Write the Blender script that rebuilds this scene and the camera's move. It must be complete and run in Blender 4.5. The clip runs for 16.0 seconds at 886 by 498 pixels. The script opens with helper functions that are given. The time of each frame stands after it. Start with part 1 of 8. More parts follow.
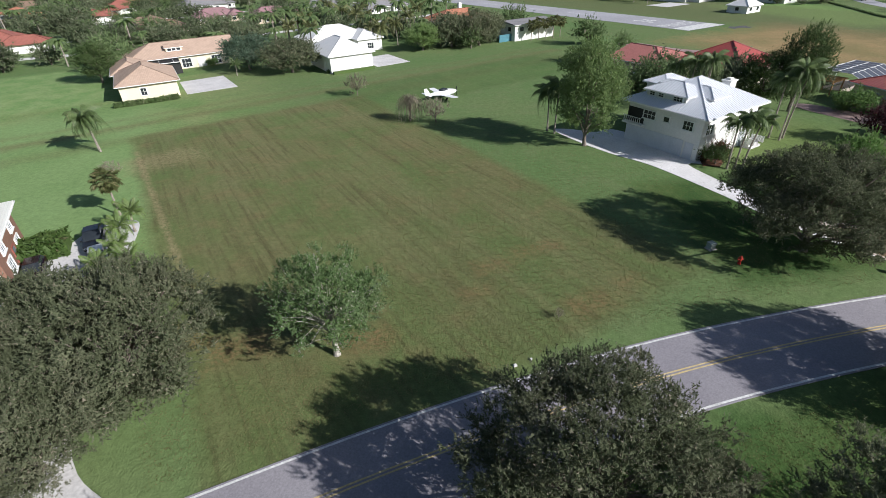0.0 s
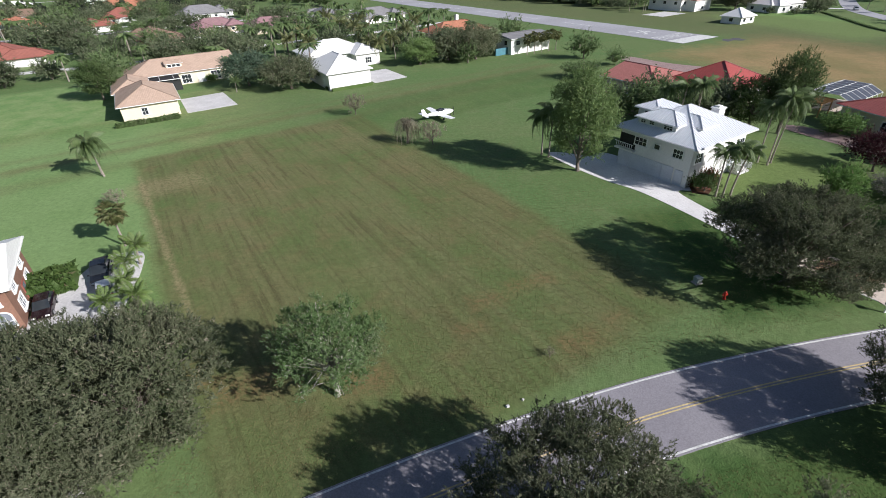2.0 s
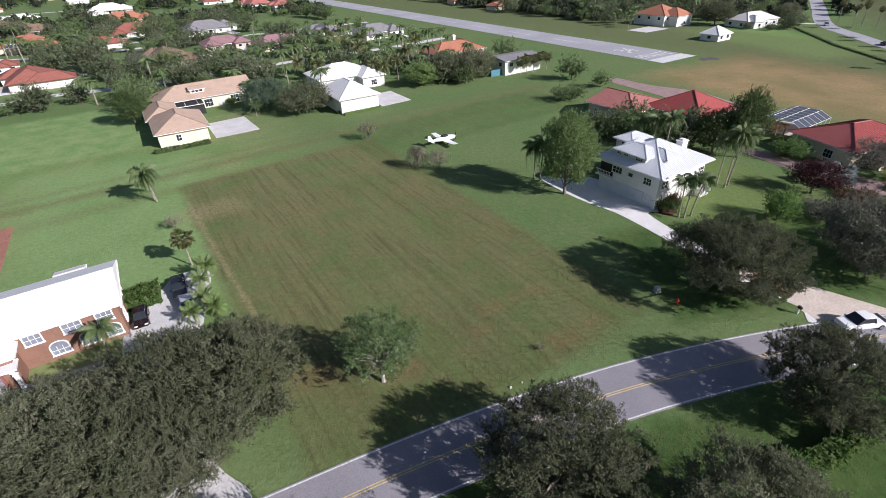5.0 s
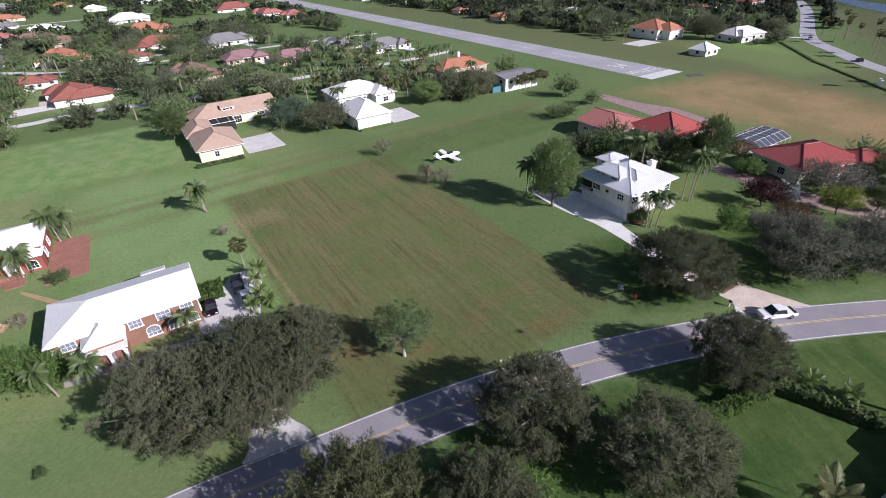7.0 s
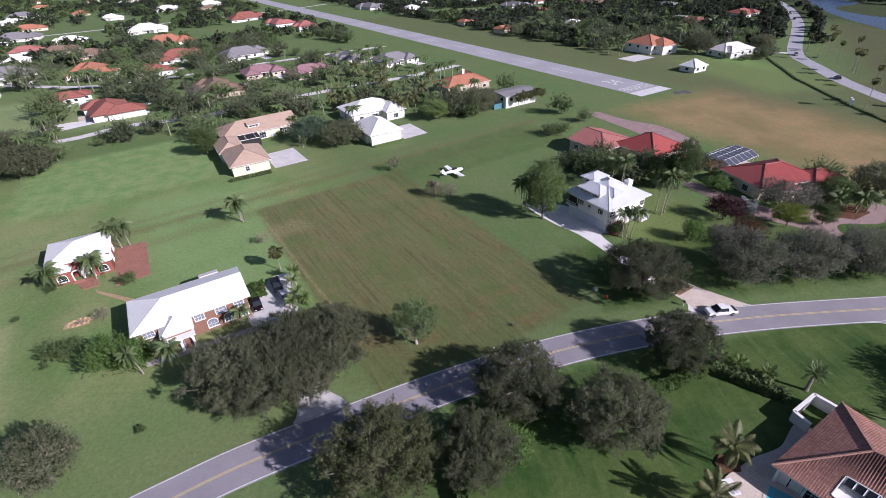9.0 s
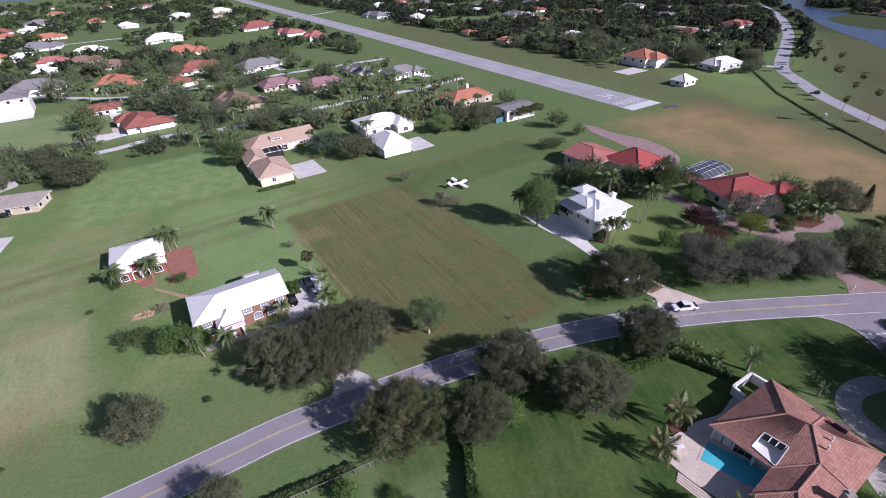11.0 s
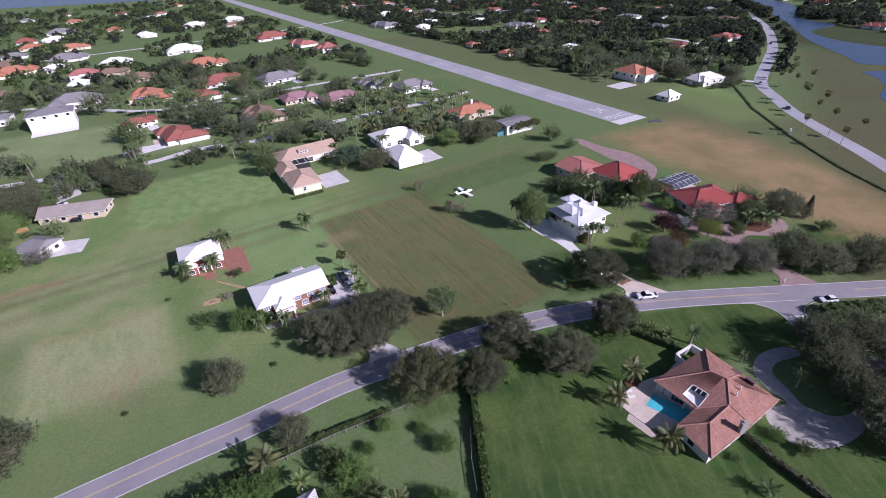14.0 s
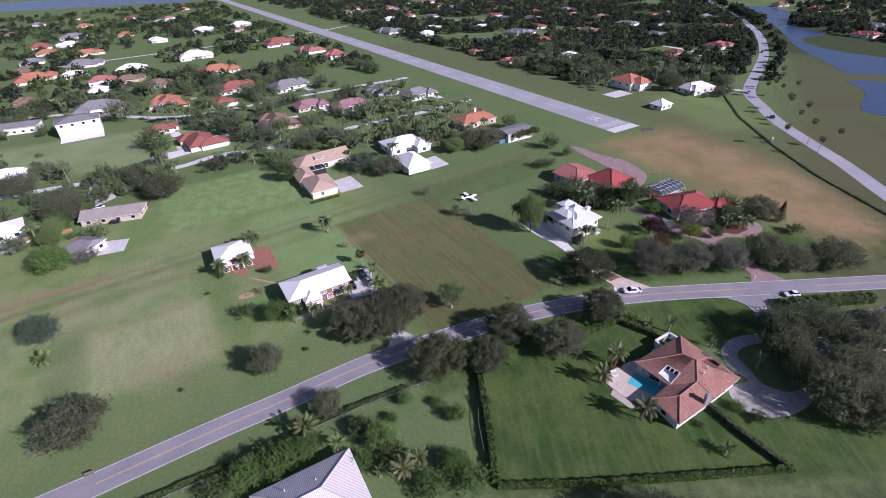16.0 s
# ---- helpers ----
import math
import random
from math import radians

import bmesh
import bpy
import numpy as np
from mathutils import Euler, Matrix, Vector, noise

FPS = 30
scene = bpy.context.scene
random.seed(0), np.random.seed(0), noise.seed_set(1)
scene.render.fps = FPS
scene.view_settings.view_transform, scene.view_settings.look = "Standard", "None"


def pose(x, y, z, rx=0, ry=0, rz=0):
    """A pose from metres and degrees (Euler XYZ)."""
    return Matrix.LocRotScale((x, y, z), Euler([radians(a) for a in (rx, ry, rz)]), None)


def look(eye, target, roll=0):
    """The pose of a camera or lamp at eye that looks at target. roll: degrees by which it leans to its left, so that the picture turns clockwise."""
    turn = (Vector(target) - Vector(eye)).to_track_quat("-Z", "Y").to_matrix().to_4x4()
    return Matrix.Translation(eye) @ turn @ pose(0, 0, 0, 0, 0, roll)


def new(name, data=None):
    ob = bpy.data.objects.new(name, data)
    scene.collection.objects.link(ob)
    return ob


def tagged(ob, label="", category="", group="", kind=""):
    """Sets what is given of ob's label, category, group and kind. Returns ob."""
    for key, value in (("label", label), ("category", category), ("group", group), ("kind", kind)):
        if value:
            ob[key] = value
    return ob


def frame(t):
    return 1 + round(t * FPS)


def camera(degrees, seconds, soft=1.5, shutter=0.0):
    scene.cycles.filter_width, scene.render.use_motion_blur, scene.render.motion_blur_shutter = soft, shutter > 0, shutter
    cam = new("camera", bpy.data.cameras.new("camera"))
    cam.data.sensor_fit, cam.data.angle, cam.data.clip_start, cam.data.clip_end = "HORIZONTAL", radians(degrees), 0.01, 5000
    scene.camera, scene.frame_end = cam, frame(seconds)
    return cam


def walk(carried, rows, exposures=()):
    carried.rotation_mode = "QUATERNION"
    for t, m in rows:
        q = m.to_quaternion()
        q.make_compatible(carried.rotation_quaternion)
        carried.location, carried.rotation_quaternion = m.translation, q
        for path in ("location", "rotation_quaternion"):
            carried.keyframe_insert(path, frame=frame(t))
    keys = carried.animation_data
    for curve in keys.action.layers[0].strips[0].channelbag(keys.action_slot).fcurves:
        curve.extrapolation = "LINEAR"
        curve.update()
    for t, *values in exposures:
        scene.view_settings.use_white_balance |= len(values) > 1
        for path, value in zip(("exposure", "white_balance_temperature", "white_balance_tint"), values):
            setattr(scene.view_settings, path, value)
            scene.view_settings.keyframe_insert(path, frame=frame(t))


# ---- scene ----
cam = camera(86.0, 16.0, 0.7)
# seconds, eye, target, roll
PATH = [
    (0.0, (0.00, 0.00, 26.68), (-0.00, 84.54, -26.74), -2.09),
    (0.5, (0.14, 0.14, 27.32), (0.22, 84.70, -26.06), -2.09),
    (1.0, (0.26, 0.27, 28.19), (0.38, 84.83, -25.19), -2.11),
    (1.5, (0.40, 0.43, 29.34), (0.60, 85.00, -24.03), -2.12),
    (2.0, (0.36, 0.46, 30.67), (0.71, 85.03, -22.69), -2.13),
    (2.5, (0.02, 0.17, 32.13), (0.62, 84.71, -21.27), -2.04),
    (3.0, (-0.48, -0.71, 33.54), (0.45, 83.87, -19.79), -2.02),
    (3.5, (-0.98, -2.10, 34.87), (0.45, 82.48, -18.47), -2.08),
    (4.0, (-1.50, -4.09, 36.29), (0.29, 80.46, -17.08), -2.18),
    (6.5, (-2.65, -18.99, 47.03), (-1.69, 65.34, -6.70), -2.59),
    (7.0, (-2.75, -22.40, 49.58), (-2.09, 61.95, -4.12), -2.52),
    (7.5, (-2.78, -25.64, 52.17), (-2.44, 58.71, -1.54), -2.56),
    (8.0, (-2.87, -28.82, 54.72), (-2.71, 55.51, 0.98), -2.59),
    (8.5, (-2.84, -32.15, 57.24), (-2.94, 52.22, 3.56), -2.63),
    (9.0, (-2.78, -35.54, 59.74), (-3.15, 48.88, 6.14), -2.69),
    (11.5, (-4.09, -53.09, 72.21), (-5.20, 31.40, 18.74), -2.81),
    (12.0, (-4.27, -56.86, 74.40), (-5.50, 27.67, 20.99), -2.88),
    (12.5, (-4.51, -60.67, 76.66), (-5.80, 23.86, 23.25), -2.98),
    (13.0, (-4.81, -64.39, 79.10), (-6.21, 20.13, 25.67), -2.99),
    (13.5, (-5.29, -68.18, 81.71), (-6.74, 16.31, 28.25), -2.93),
    (14.0, (-5.73, -71.77, 84.22), (-7.28, 12.68, 30.68), -2.89),
    (14.5, (-6.23, -75.28, 86.79), (-7.84, 9.13, 33.20), -2.87),
    (15.0, (-6.75, -78.84, 89.07), (-8.42, 5.59, 35.51), -2.84),
    (15.5, (-7.39, -82.45, 91.32), (-9.07, 1.96, 37.72), -2.81),
    (16.0, (-8.13, -86.35, 93.64), (-9.83, -1.91, 40.08), -2.84),
]
walk(cam, [(t, look(eye, target, roll)) for t, eye, target, roll in PATH], [(0.0, 0.47, 5990, 12), (4.0, 0.47, 5980, 17), (9.0, 0.37, 5800, 28), (16.0, 0.31, 5620, 36)])

# ---- light ----
SUN_EL, SUN_AZ = 28.8, 121.2  # degrees above the horizon; degrees clockwise from +y
sun_dir = Vector((math.sin(radians(SUN_AZ)) * math.cos(radians(SUN_EL)), math.cos(radians(SUN_AZ)) * math.cos(radians(SUN_EL)), math.sin(radians(SUN_EL))))
world = bpy.data.worlds.new("sky")
world.use_nodes = True
scene.world = world
sky = world.node_tree.nodes.new("ShaderNodeTexSky")
sky.sky_type, sky.sun_disc = "NISHITA", False
sky.sun_elevation, sky.sun_rotation = radians(SUN_EL), radians(SUN_AZ)
sky.air_density, sky.dust_density, sky.ozone_density = 1.0, 1.0, 1.0
back = world.node_tree.nodes["Background"]
back.inputs["Strength"].default_value = 0.053
world.node_tree.links.new(sky.outputs["Color"], back.inputs["Color"])
sun = new("sun", bpy.data.lights.new("sun", "SUN"))
sun.data.energy, sun.data.angle, sun.data.color = 5.0, radians(0.55), (1.0, 0.95, 0.87)
sun.matrix_world = look(sun_dir * 300, (0, 0, 0))

# ---- materials ----
def nodes_of(name):
    m = bpy.data.materials.new(name)
    m.use_nodes = True
    return m, m.node_tree, m.node_tree.nodes["Principled BSDF"]


def add(nt, kind, **kw):
    n = nt.nodes.new(kind)
    for key, value in kw.items():
        if key in n.inputs:
            n.inputs[key].default_value = value
    return n


def noise_at(nt, scale, detail=3.0, vec=None, rough=0.55):
    n = add(nt, "ShaderNodeTexNoise", Scale=scale, Detail=detail, Roughness=rough)
    if vec is None:
        vec = nt.nodes.new("ShaderNodeNewGeometry").outputs["Position"]
    nt.links.new(vec, n.inputs["Vector"])
    return n.outputs["Fac"]


def spread(nt, value, a, b, to0=0.0, to1=1.0):
    n = add(nt, "ShaderNodeMapRange", **{"From Min": a, "From Max": b, "To Min": to0, "To Max": to1})
    nt.links.new(value, n.inputs["Value"])
    return n.outputs["Result"]


def blend(nt, fac, a, b, how="MIX"):
    n = nt.nodes.new("ShaderNodeMix")
    n.data_type, n.blend_type, n.clamp_factor = "RGBA", how, True
    for socket, value in ((n.inputs[0], fac), (n.inputs[6], a), (n.inputs[7], b)):
        if isinstance(value, (int, float)):
            socket.default_value = value
        elif isinstance(value, tuple):
            socket.default_value = (*value[:3], 1)
        else:
            nt.links.new(value, socket)
    return n.outputs[2]


def sums(nt, how, a, b=None, c=None):
    n = nt.nodes.new("ShaderNodeMath")
    n.operation = how
    for socket, value in zip(n.inputs, (a, b, c)):
        if value is None:
            continue
        if isinstance(value, (int, float)):
            socket.default_value = value
        else:
            nt.links.new(value, socket)
    return n.outputs[0]


def relief(nt, shader, height, strength, distance):
    b = add(nt, "ShaderNodeBump", Strength=strength, Distance=distance)
    nt.links.new(height, b.inputs["Height"])
    nt.links.new(b.outputs["Normal"], shader.inputs["Normal"])


def surface(name, a, b=None, rough=0.8, large=0.25, fine=6.0, grain=0.25, bump=0.02, metal=0.0, gloss=0.3, per_object=0.0):
    """Two colours mixed by broad stains, with fine grain and relief."""
    m, nt, s = nodes_of(name)
    b = b or tuple(c * 0.8 for c in a)
    broad = spread(nt, noise_at(nt, large, 4.0), 0.35, 0.65)
    small = noise_at(nt, fine, 3.0)
    col = blend(nt, broad, a, b)
    if per_object:
        info = nt.nodes.new("ShaderNodeObjectInfo")
        col = blend(nt, spread(nt, info.outputs["Random"], 0, 1, 0.0, per_object), col, tuple(c * 0.45 for c in a))
    dark = spread(nt, small, 0.3, 0.7, 1.0 - grain, 1.0 + grain * 0.4)
    n = nt.nodes.new("ShaderNodeVectorMath")
    n.operation = "SCALE"
    nt.links.new(col, n.inputs[0])
    nt.links.new(dark, n.inputs["Scale"])
    nt.links.new(n.outputs[0], s.inputs["Base Color"])
    s.inputs["Roughness"].default_value = rough
    s.inputs["Metallic"].default_value = metal
    s.inputs["Specular IOR Level"].default_value = gloss
    if bump:
        relief(nt, s, small, 0.6, bump)
    return m


def foliage(name, a, b, c, rough=0.6, gloss=0.25, twig=(0.21, 0.19, 0.155), twigs=0.05, dry=0.25):
    """Leaf colours that differ from clump to clump and from tree to tree, with some bare grey twigs between them."""
    m, nt, s = nodes_of(name)
    geo = nt.nodes.new("ShaderNodeNewGeometry")
    info = nt.nodes.new("ShaderNodeObjectInfo")
    col = blend(nt, geo.outputs["Random Per Island"], a, b)
    broad = spread(nt, noise_at(nt, 0.45, 3.0), 0.4, 0.7)
    col = blend(nt, broad, col, c)
    thinning = spread(nt, noise_at(nt, 0.3, 4.0), 0.5, 0.72, 0.0, dry * 2.4)
    col = blend(nt, thinning, col, tuple(0.5 * t + 0.5 * q for t, q in zip(twig, b)))
    col = blend(nt, spread(nt, info.outputs["Random"], 0.3, 1.0, 0.0, dry), col, tuple(0.35 * t + 0.65 * q for t, q in zip(twig, b)))
    col = blend(nt, spread(nt, geo.outputs["Random Per Island"], 0.995 - twigs, 1.005 - twigs, 0.0, 0.85), col, twig)
    shade = spread(nt, info.outputs["Random"], 0, 1, 0.85, 1.18)
    n = nt.nodes.new("ShaderNodeVectorMath")
    n.operation = "SCALE"
    nt.links.new(col, n.inputs[0])
    nt.links.new(shade, n.inputs["Scale"])
    nt.links.new(n.outputs[0], s.inputs["Base Color"])
    s.inputs["Roughness"].default_value = rough
    s.inputs["Specular IOR Level"].default_value = gloss
    thin = add(nt, "ShaderNodeBsdfTranslucent")
    nt.links.new(n.outputs[0], thin.inputs["Color"])
    mixed = add(nt, "ShaderNodeMixShader", Fac=0.45)
    nt.links.new(s.outputs[0], mixed.inputs[1])
    nt.links.new(thin.outputs[0], mixed.inputs[2])
    nt.links.new(mixed.outputs[0], nt.nodes["Material Output"].inputs["Surface"])
    return m


def roofing(name, a, b, across, along, rough=0.7, gloss=0.3, depth=0.03, stain=0.3, line=0.6, metal=0.0):
    """Roof covering laid by the roof's own UV in metres: columns across, courses along the slope."""
    m, nt, s = nodes_of(name)
    uv = nt.nodes.new("ShaderNodeUVMap").outputs["UV"]
    sep = nt.nodes.new("ShaderNodeSeparateXYZ")
    nt.links.new(uv, sep.inputs[0])
    su = sums(nt, "FRACT", sums(nt, "DIVIDE", sep.outputs[0], across))
    sv = sums(nt, "FRACT", sums(nt, "DIVIDE", sep.outputs[1], along))
    hump = sums(nt, "SINE", sums(nt, "MULTIPLY", su, math.pi))
    height = sums(nt, "ADD", sums(nt, "MULTIPLY", hump, 0.7), sums(nt, "MULTIPLY", sums(nt, "SUBTRACT", 1.0, sv), 0.5))
    cell = nt.nodes.new("ShaderNodeCombineXYZ")
    nt.links.new(sums(nt, "FLOOR", sums(nt, "DIVIDE", sep.outputs[0], across)), cell.inputs[0])
    nt.links.new(sums(nt, "FLOOR", sums(nt, "DIVIDE", sep.outputs[1], along)), cell.inputs[1])
    rnd = nt.nodes.new("ShaderNodeTexWhiteNoise")
    rnd.noise_dimensions = "2D"
    nt.links.new(cell.outputs[0], rnd.inputs["Vector"])
    col = blend(nt, rnd.outputs["Value"], a, b)
    broad = spread(nt, noise_at(nt, 0.35, 5.0), 0.45, 0.75, 0.0, stain)
    col = blend(nt, broad, col, tuple(c * 0.5 for c in b))
    joint = sums(nt, "MULTIPLY", spread(nt, sv, 0.0, 0.16, line, 1.0), spread(nt, hump, 0.0, 0.45, line, 1.0))
    n = nt.nodes.new("ShaderNodeVectorMath")
    n.operation = "SCALE"
    nt.links.new(col, n.inputs[0])
    nt.links.new(joint, n.inputs["Scale"])
    nt.links.new(n.outputs[0], s.inputs["Base Color"])
    s.inputs["Roughness"].default_value = rough
    s.inputs["Metallic"].default_value = metal
    s.inputs["Specular IOR Level"].default_value = gloss
    relief(nt, s, height, 0.7, depth)
    return m


M = {}
M["asphalt"] = surface("asphalt", (0.255, 0.240, 0.262), (0.300, 0.284, 0.304), 0.9, 0.15, 9.0, 0.2, 0.01)
M["runway"] = surface("runway_asphalt", (0.40, 0.395, 0.42), (0.34, 0.335, 0.355), 0.85, 0.05, 1.2, 0.18, 0.01)
M["line_white"] = surface("road_paint_white", (0.72, 0.72, 0.70), (0.6, 0.6, 0.58), 0.7, 0.8, 7.0, 0.25, 0.004)
M["line_yellow"] = surface("road_paint_yellow", (0.66, 0.51, 0.23), (0.58, 0.47, 0.25), 0.7, 0.8, 7.0, 0.3, 0.004)
M["concrete"] = surface("concrete", (0.66, 0.64, 0.63), (0.55, 0.535, 0.525), 0.85, 0.3, 4.0, 0.2, 0.008)
M["white_concrete"] = surface("white_concrete", (0.76, 0.74, 0.73), (0.66, 0.64, 0.63), 0.85, 0.3, 4.0, 0.15, 0.006)
M["paver_pink"] = surface("pink_paver", (0.36, 0.26, 0.24), (0.30, 0.21, 0.20), 0.85, 0.4, 5.0, 0.3, 0.012)
M["brick_red"] = surface("red_brick_paving", (0.37, 0.175, 0.125), (0.31, 0.15, 0.11), 0.85, 0.5, 5.0, 0.3, 0.012)
M["travertine"] = surface("travertine", (0.66, 0.565, 0.485), (0.57, 0.485, 0.41), 0.8, 0.5, 4.0, 0.2, 0.006)
M["sand"] = surface("sand_path", (0.45, 0.32, 0.19), (0.38, 0.27, 0.16), 0.95, 0.6, 6.0, 0.25, 0.02)
M["mulch"] = surface("mulch", (0.16, 0.07, 0.035), (0.10, 0.05, 0.03), 0.95, 1.0, 8.0, 0.4, 0.04)
M["soil"] = surface("bare_soil", (0.20, 0.12, 0.075), (0.26, 0.17, 0.10), 0.95, 0.7, 6.0, 0.35, 0.04)
M["white_wall"] = surface("white_stucco", (0.78, 0.77, 0.73), (0.70, 0.69, 0.66), 0.85, 0.3, 5.0, 0.08, 0.006)
M["cream_wall"] = surface("cream_stucco", (0.74, 0.67, 0.50), (0.69, 0.62, 0.46), 0.85, 0.3, 5.0, 0.08, 0.006)
M["beige_wall"] = surface("beige_stucco", (0.58, 0.48, 0.36), (0.5, 0.42, 0.32), 0.85, 0.3, 5.0, 0.1, 0.006)
M["orange_wall"] = surface("terracotta_stucco", (0.27, 0.150, 0.105), (0.235, 0.128, 0.09), 0.85, 0.5, 5.0, 0.15, 0.008)
M["red_wall"] = surface("red_stucco", (0.30, 0.10, 0.075), (0.25, 0.085, 0.065), 0.8, 0.5, 5.0, 0.15, 0.006)
M["trim"] = surface("white_trim", (0.80, 0.80, 0.78), (0.74, 0.74, 0.72), 0.6, 0.6, 6.0, 0.05, 0.0)
M["grey_trim"] = surface("grey_door_paint", (0.66, 0.68, 0.72), (0.60, 0.62, 0.66), 0.6, 0.6, 6.0, 0.1, 0.0)
M["dark"] = surface("dark_opening", (0.02, 0.02, 0.022), (0.03, 0.03, 0.03), 0.7, 0.6, 6.0, 0.2, 0.0)
M["wood"] = surface("pergola_wood", (0.42, 0.26, 0.11), (0.34, 0.2, 0.09), 0.8, 0.8, 9.0, 0.3, 0.01)
M["fence"] = surface("weathered_fence", (0.26, 0.25, 0.23), (0.19, 0.185, 0.17), 0.85, 0.8, 8.0, 0.3, 0.01)
M["teal"] = surface("teal_screen_wall", (0.08, 0.22, 0.27), (0.07, 0.18, 0.22), 0.7, 0.5, 5.0, 0.2, 0.0)
M["bark"] = surface("bark", (0.16, 0.125, 0.10), (0.24, 0.21, 0.18), 0.95, 1.2, 9.0, 0.45, 0.05)
M["pale_bark"] = surface("pale_bark", (0.46, 0.43, 0.38), (0.36, 0.33, 0.29), 0.95, 1.2, 7.0, 0.35, 0.04)
M["palm_bark"] = surface("palm_bark", (0.34, 0.30, 0.25), (0.26, 0.225, 0.19), 0.95, 1.2, 7.0, 0.35, 0.04)
M["glass"] = surface("window_glass", (0.02, 0.025, 0.03), (0.035, 0.04, 0.045), 0.08, 0.4, 2.0, 0.1, 0.0, 0.0, 0.6)
M["chrome"] = surface("metal", (0.5, 0.5, 0.52), (0.45, 0.45, 0.47), 0.3, 0.5, 5.0, 0.1, 0.0, 0.9)
M["rubber"] = surface("rubber", (0.02, 0.02, 0.02), (0.03, 0.03, 0.03), 0.85, 1.0, 8.0, 0.2, 0.0)
M["plane_white"] = surface("aircraft_paint", (0.82, 0.82, 0.82), (0.77, 0.77, 0.78), 0.3, 0.5, 4.0, 0.04, 0.0, 0.0, 0.5)
M["car_black"] = surface("black_car_paint", (0.012, 0.013, 0.016), (0.018, 0.019, 0.022), 0.2, 0.5, 4.0, 0.05, 0.0, 0.1, 0.6)
M["car_maroon"] = surface("maroon_car_paint", (0.016, 0.006, 0.008), (0.020, 0.008, 0.010), 0.2, 0.5, 4.0, 0.05, 0.0, 0.1, 0.6)
M["car_silver"] = surface("silver_car_paint", (0.55, 0.56, 0.58), (0.5, 0.51, 0.53), 0.3, 0.5, 4.0, 0.05, 0.0, 0.4, 0.5)
M["car_white"] = surface("white_car_paint", (0.8, 0.8, 0.8), (0.75, 0.75, 0.75), 0.25, 0.5, 4.0, 0.04, 0.0, 0.0, 0.5)
M["red_paint"] = surface("red_paint", (0.42, 0.035, 0.02), (0.34, 0.03, 0.02), 0.5, 0.8, 6.0, 0.1, 0.0)
M["stone"] = surface("grey_stone", (0.42, 0.40, 0.37), (0.33, 0.31, 0.29), 0.9, 0.8, 5.0, 0.3, 0.03)
M["utility"] = surface("pale_utility_steel", (0.32, 0.36, 0.34), (0.27, 0.31, 0.29), 0.6, 0.8, 5.0, 0.12, 0.0)
M["wave_tile"] = surface("pool_tile_blue", (0.12, 0.42, 0.50), (0.10, 0.37, 0.46), 0.4, 0.8, 5.0, 0.1, 0.0)
# roof coverings
M["roof_white"] = roofing("white_roof_tile", (0.85, 0.84, 0.82), (0.80, 0.79, 0.77), 0.33, 0.40, 0.6, 0.3, 0.010, 0.08, 0.9)
M["roof_lilac"] = roofing("pale_roof_tile", (0.78, 0.73, 0.72), (0.72, 0.67, 0.665), 0.33, 0.40, 0.6, 0.3, 0.012, 0.12, 0.8)
M["roof_tin"] = roofing("galvanised_roof", (0.74, 0.76, 0.80), (0.70, 0.72, 0.76), 0.46, 30.0, 0.42, 0.5, 0.004, 0.06, 0.9, 0.1)
M["roof_tan"] = roofing("tan_shingle", (0.50, 0.365, 0.28), (0.43, 0.315, 0.24), 0.35, 0.30, 0.85, 0.2, 0.02, 0.25, 0.78)
M["roof_terra"] = roofing("terracotta_barrel_tile", (0.42, 0.225, 0.175), (0.30, 0.150, 0.115), 0.28, 0.40, 0.8, 0.2, 0.05, 0.35, 0.62)
M["cap_terra"] = surface("ridge_tile", (0.40, 0.225, 0.18), (0.33, 0.18, 0.14), 0.8, 0.8, 5.0, 0.3, 0.02)
M["roof_red"] = roofing("red_metal_tile", (0.37, 0.085, 0.075), (0.33, 0.075, 0.066), 0.35, 0.40, 0.5, 0.35, 0.02, 0.12, 0.8)
M["roof_salmon"] = roofing("salmon_tile", (0.43, 0.175, 0.15), (0.37, 0.15, 0.13), 0.35, 0.4, 0.75, 0.2, 0.02, 0.2, 0.8)
M["roof_rust"] = roofing("rust_tile", (0.34, 0.13, 0.10), (0.28, 0.11, 0.085), 0.35, 0.40, 0.75, 0.2, 0.03, 0.3, 0.75)
M["roof_orange"] = roofing("orange_tile", (0.47, 0.205, 0.125), (0.39, 0.17, 0.105), 0.33, 0.40, 0.75, 0.2, 0.03, 0.3, 0.75)
M["roof_taupe"] = roofing("taupe_shingle", (0.36, 0.32, 0.29), (0.30, 0.265, 0.24), 0.35, 0.30, 0.85, 0.2, 0.015, 0.3, 0.8)
M["blue_leaf"] = foliage("blue_green_leaves", (0.075, 0.125, 0.085), (0.135, 0.19, 0.125), (0.085, 0.135, 0.085), 0.65, 0.2, (0.2, 0.19, 0.15), 0.03, 0.1)
M["roof_grey"] = roofing("grey_shingle", (0.25, 0.245, 0.25), (0.21, 0.205, 0.21), 0.35, 0.30, 0.85, 0.2, 0.015, 0.3, 0.8)
M["roof_mauve"] = roofing("mauve_tile", (0.33, 0.20, 0.205), (0.27, 0.16, 0.17), 0.35, 0.40, 0.8, 0.2, 0.02, 0.25, 0.75)
M["roof_brown"] = roofing("brown_tile", (0.26, 0.18, 0.13), (0.21, 0.145, 0.105), 0.35, 0.40, 0.8, 0.2, 0.02, 0.3, 0.75)
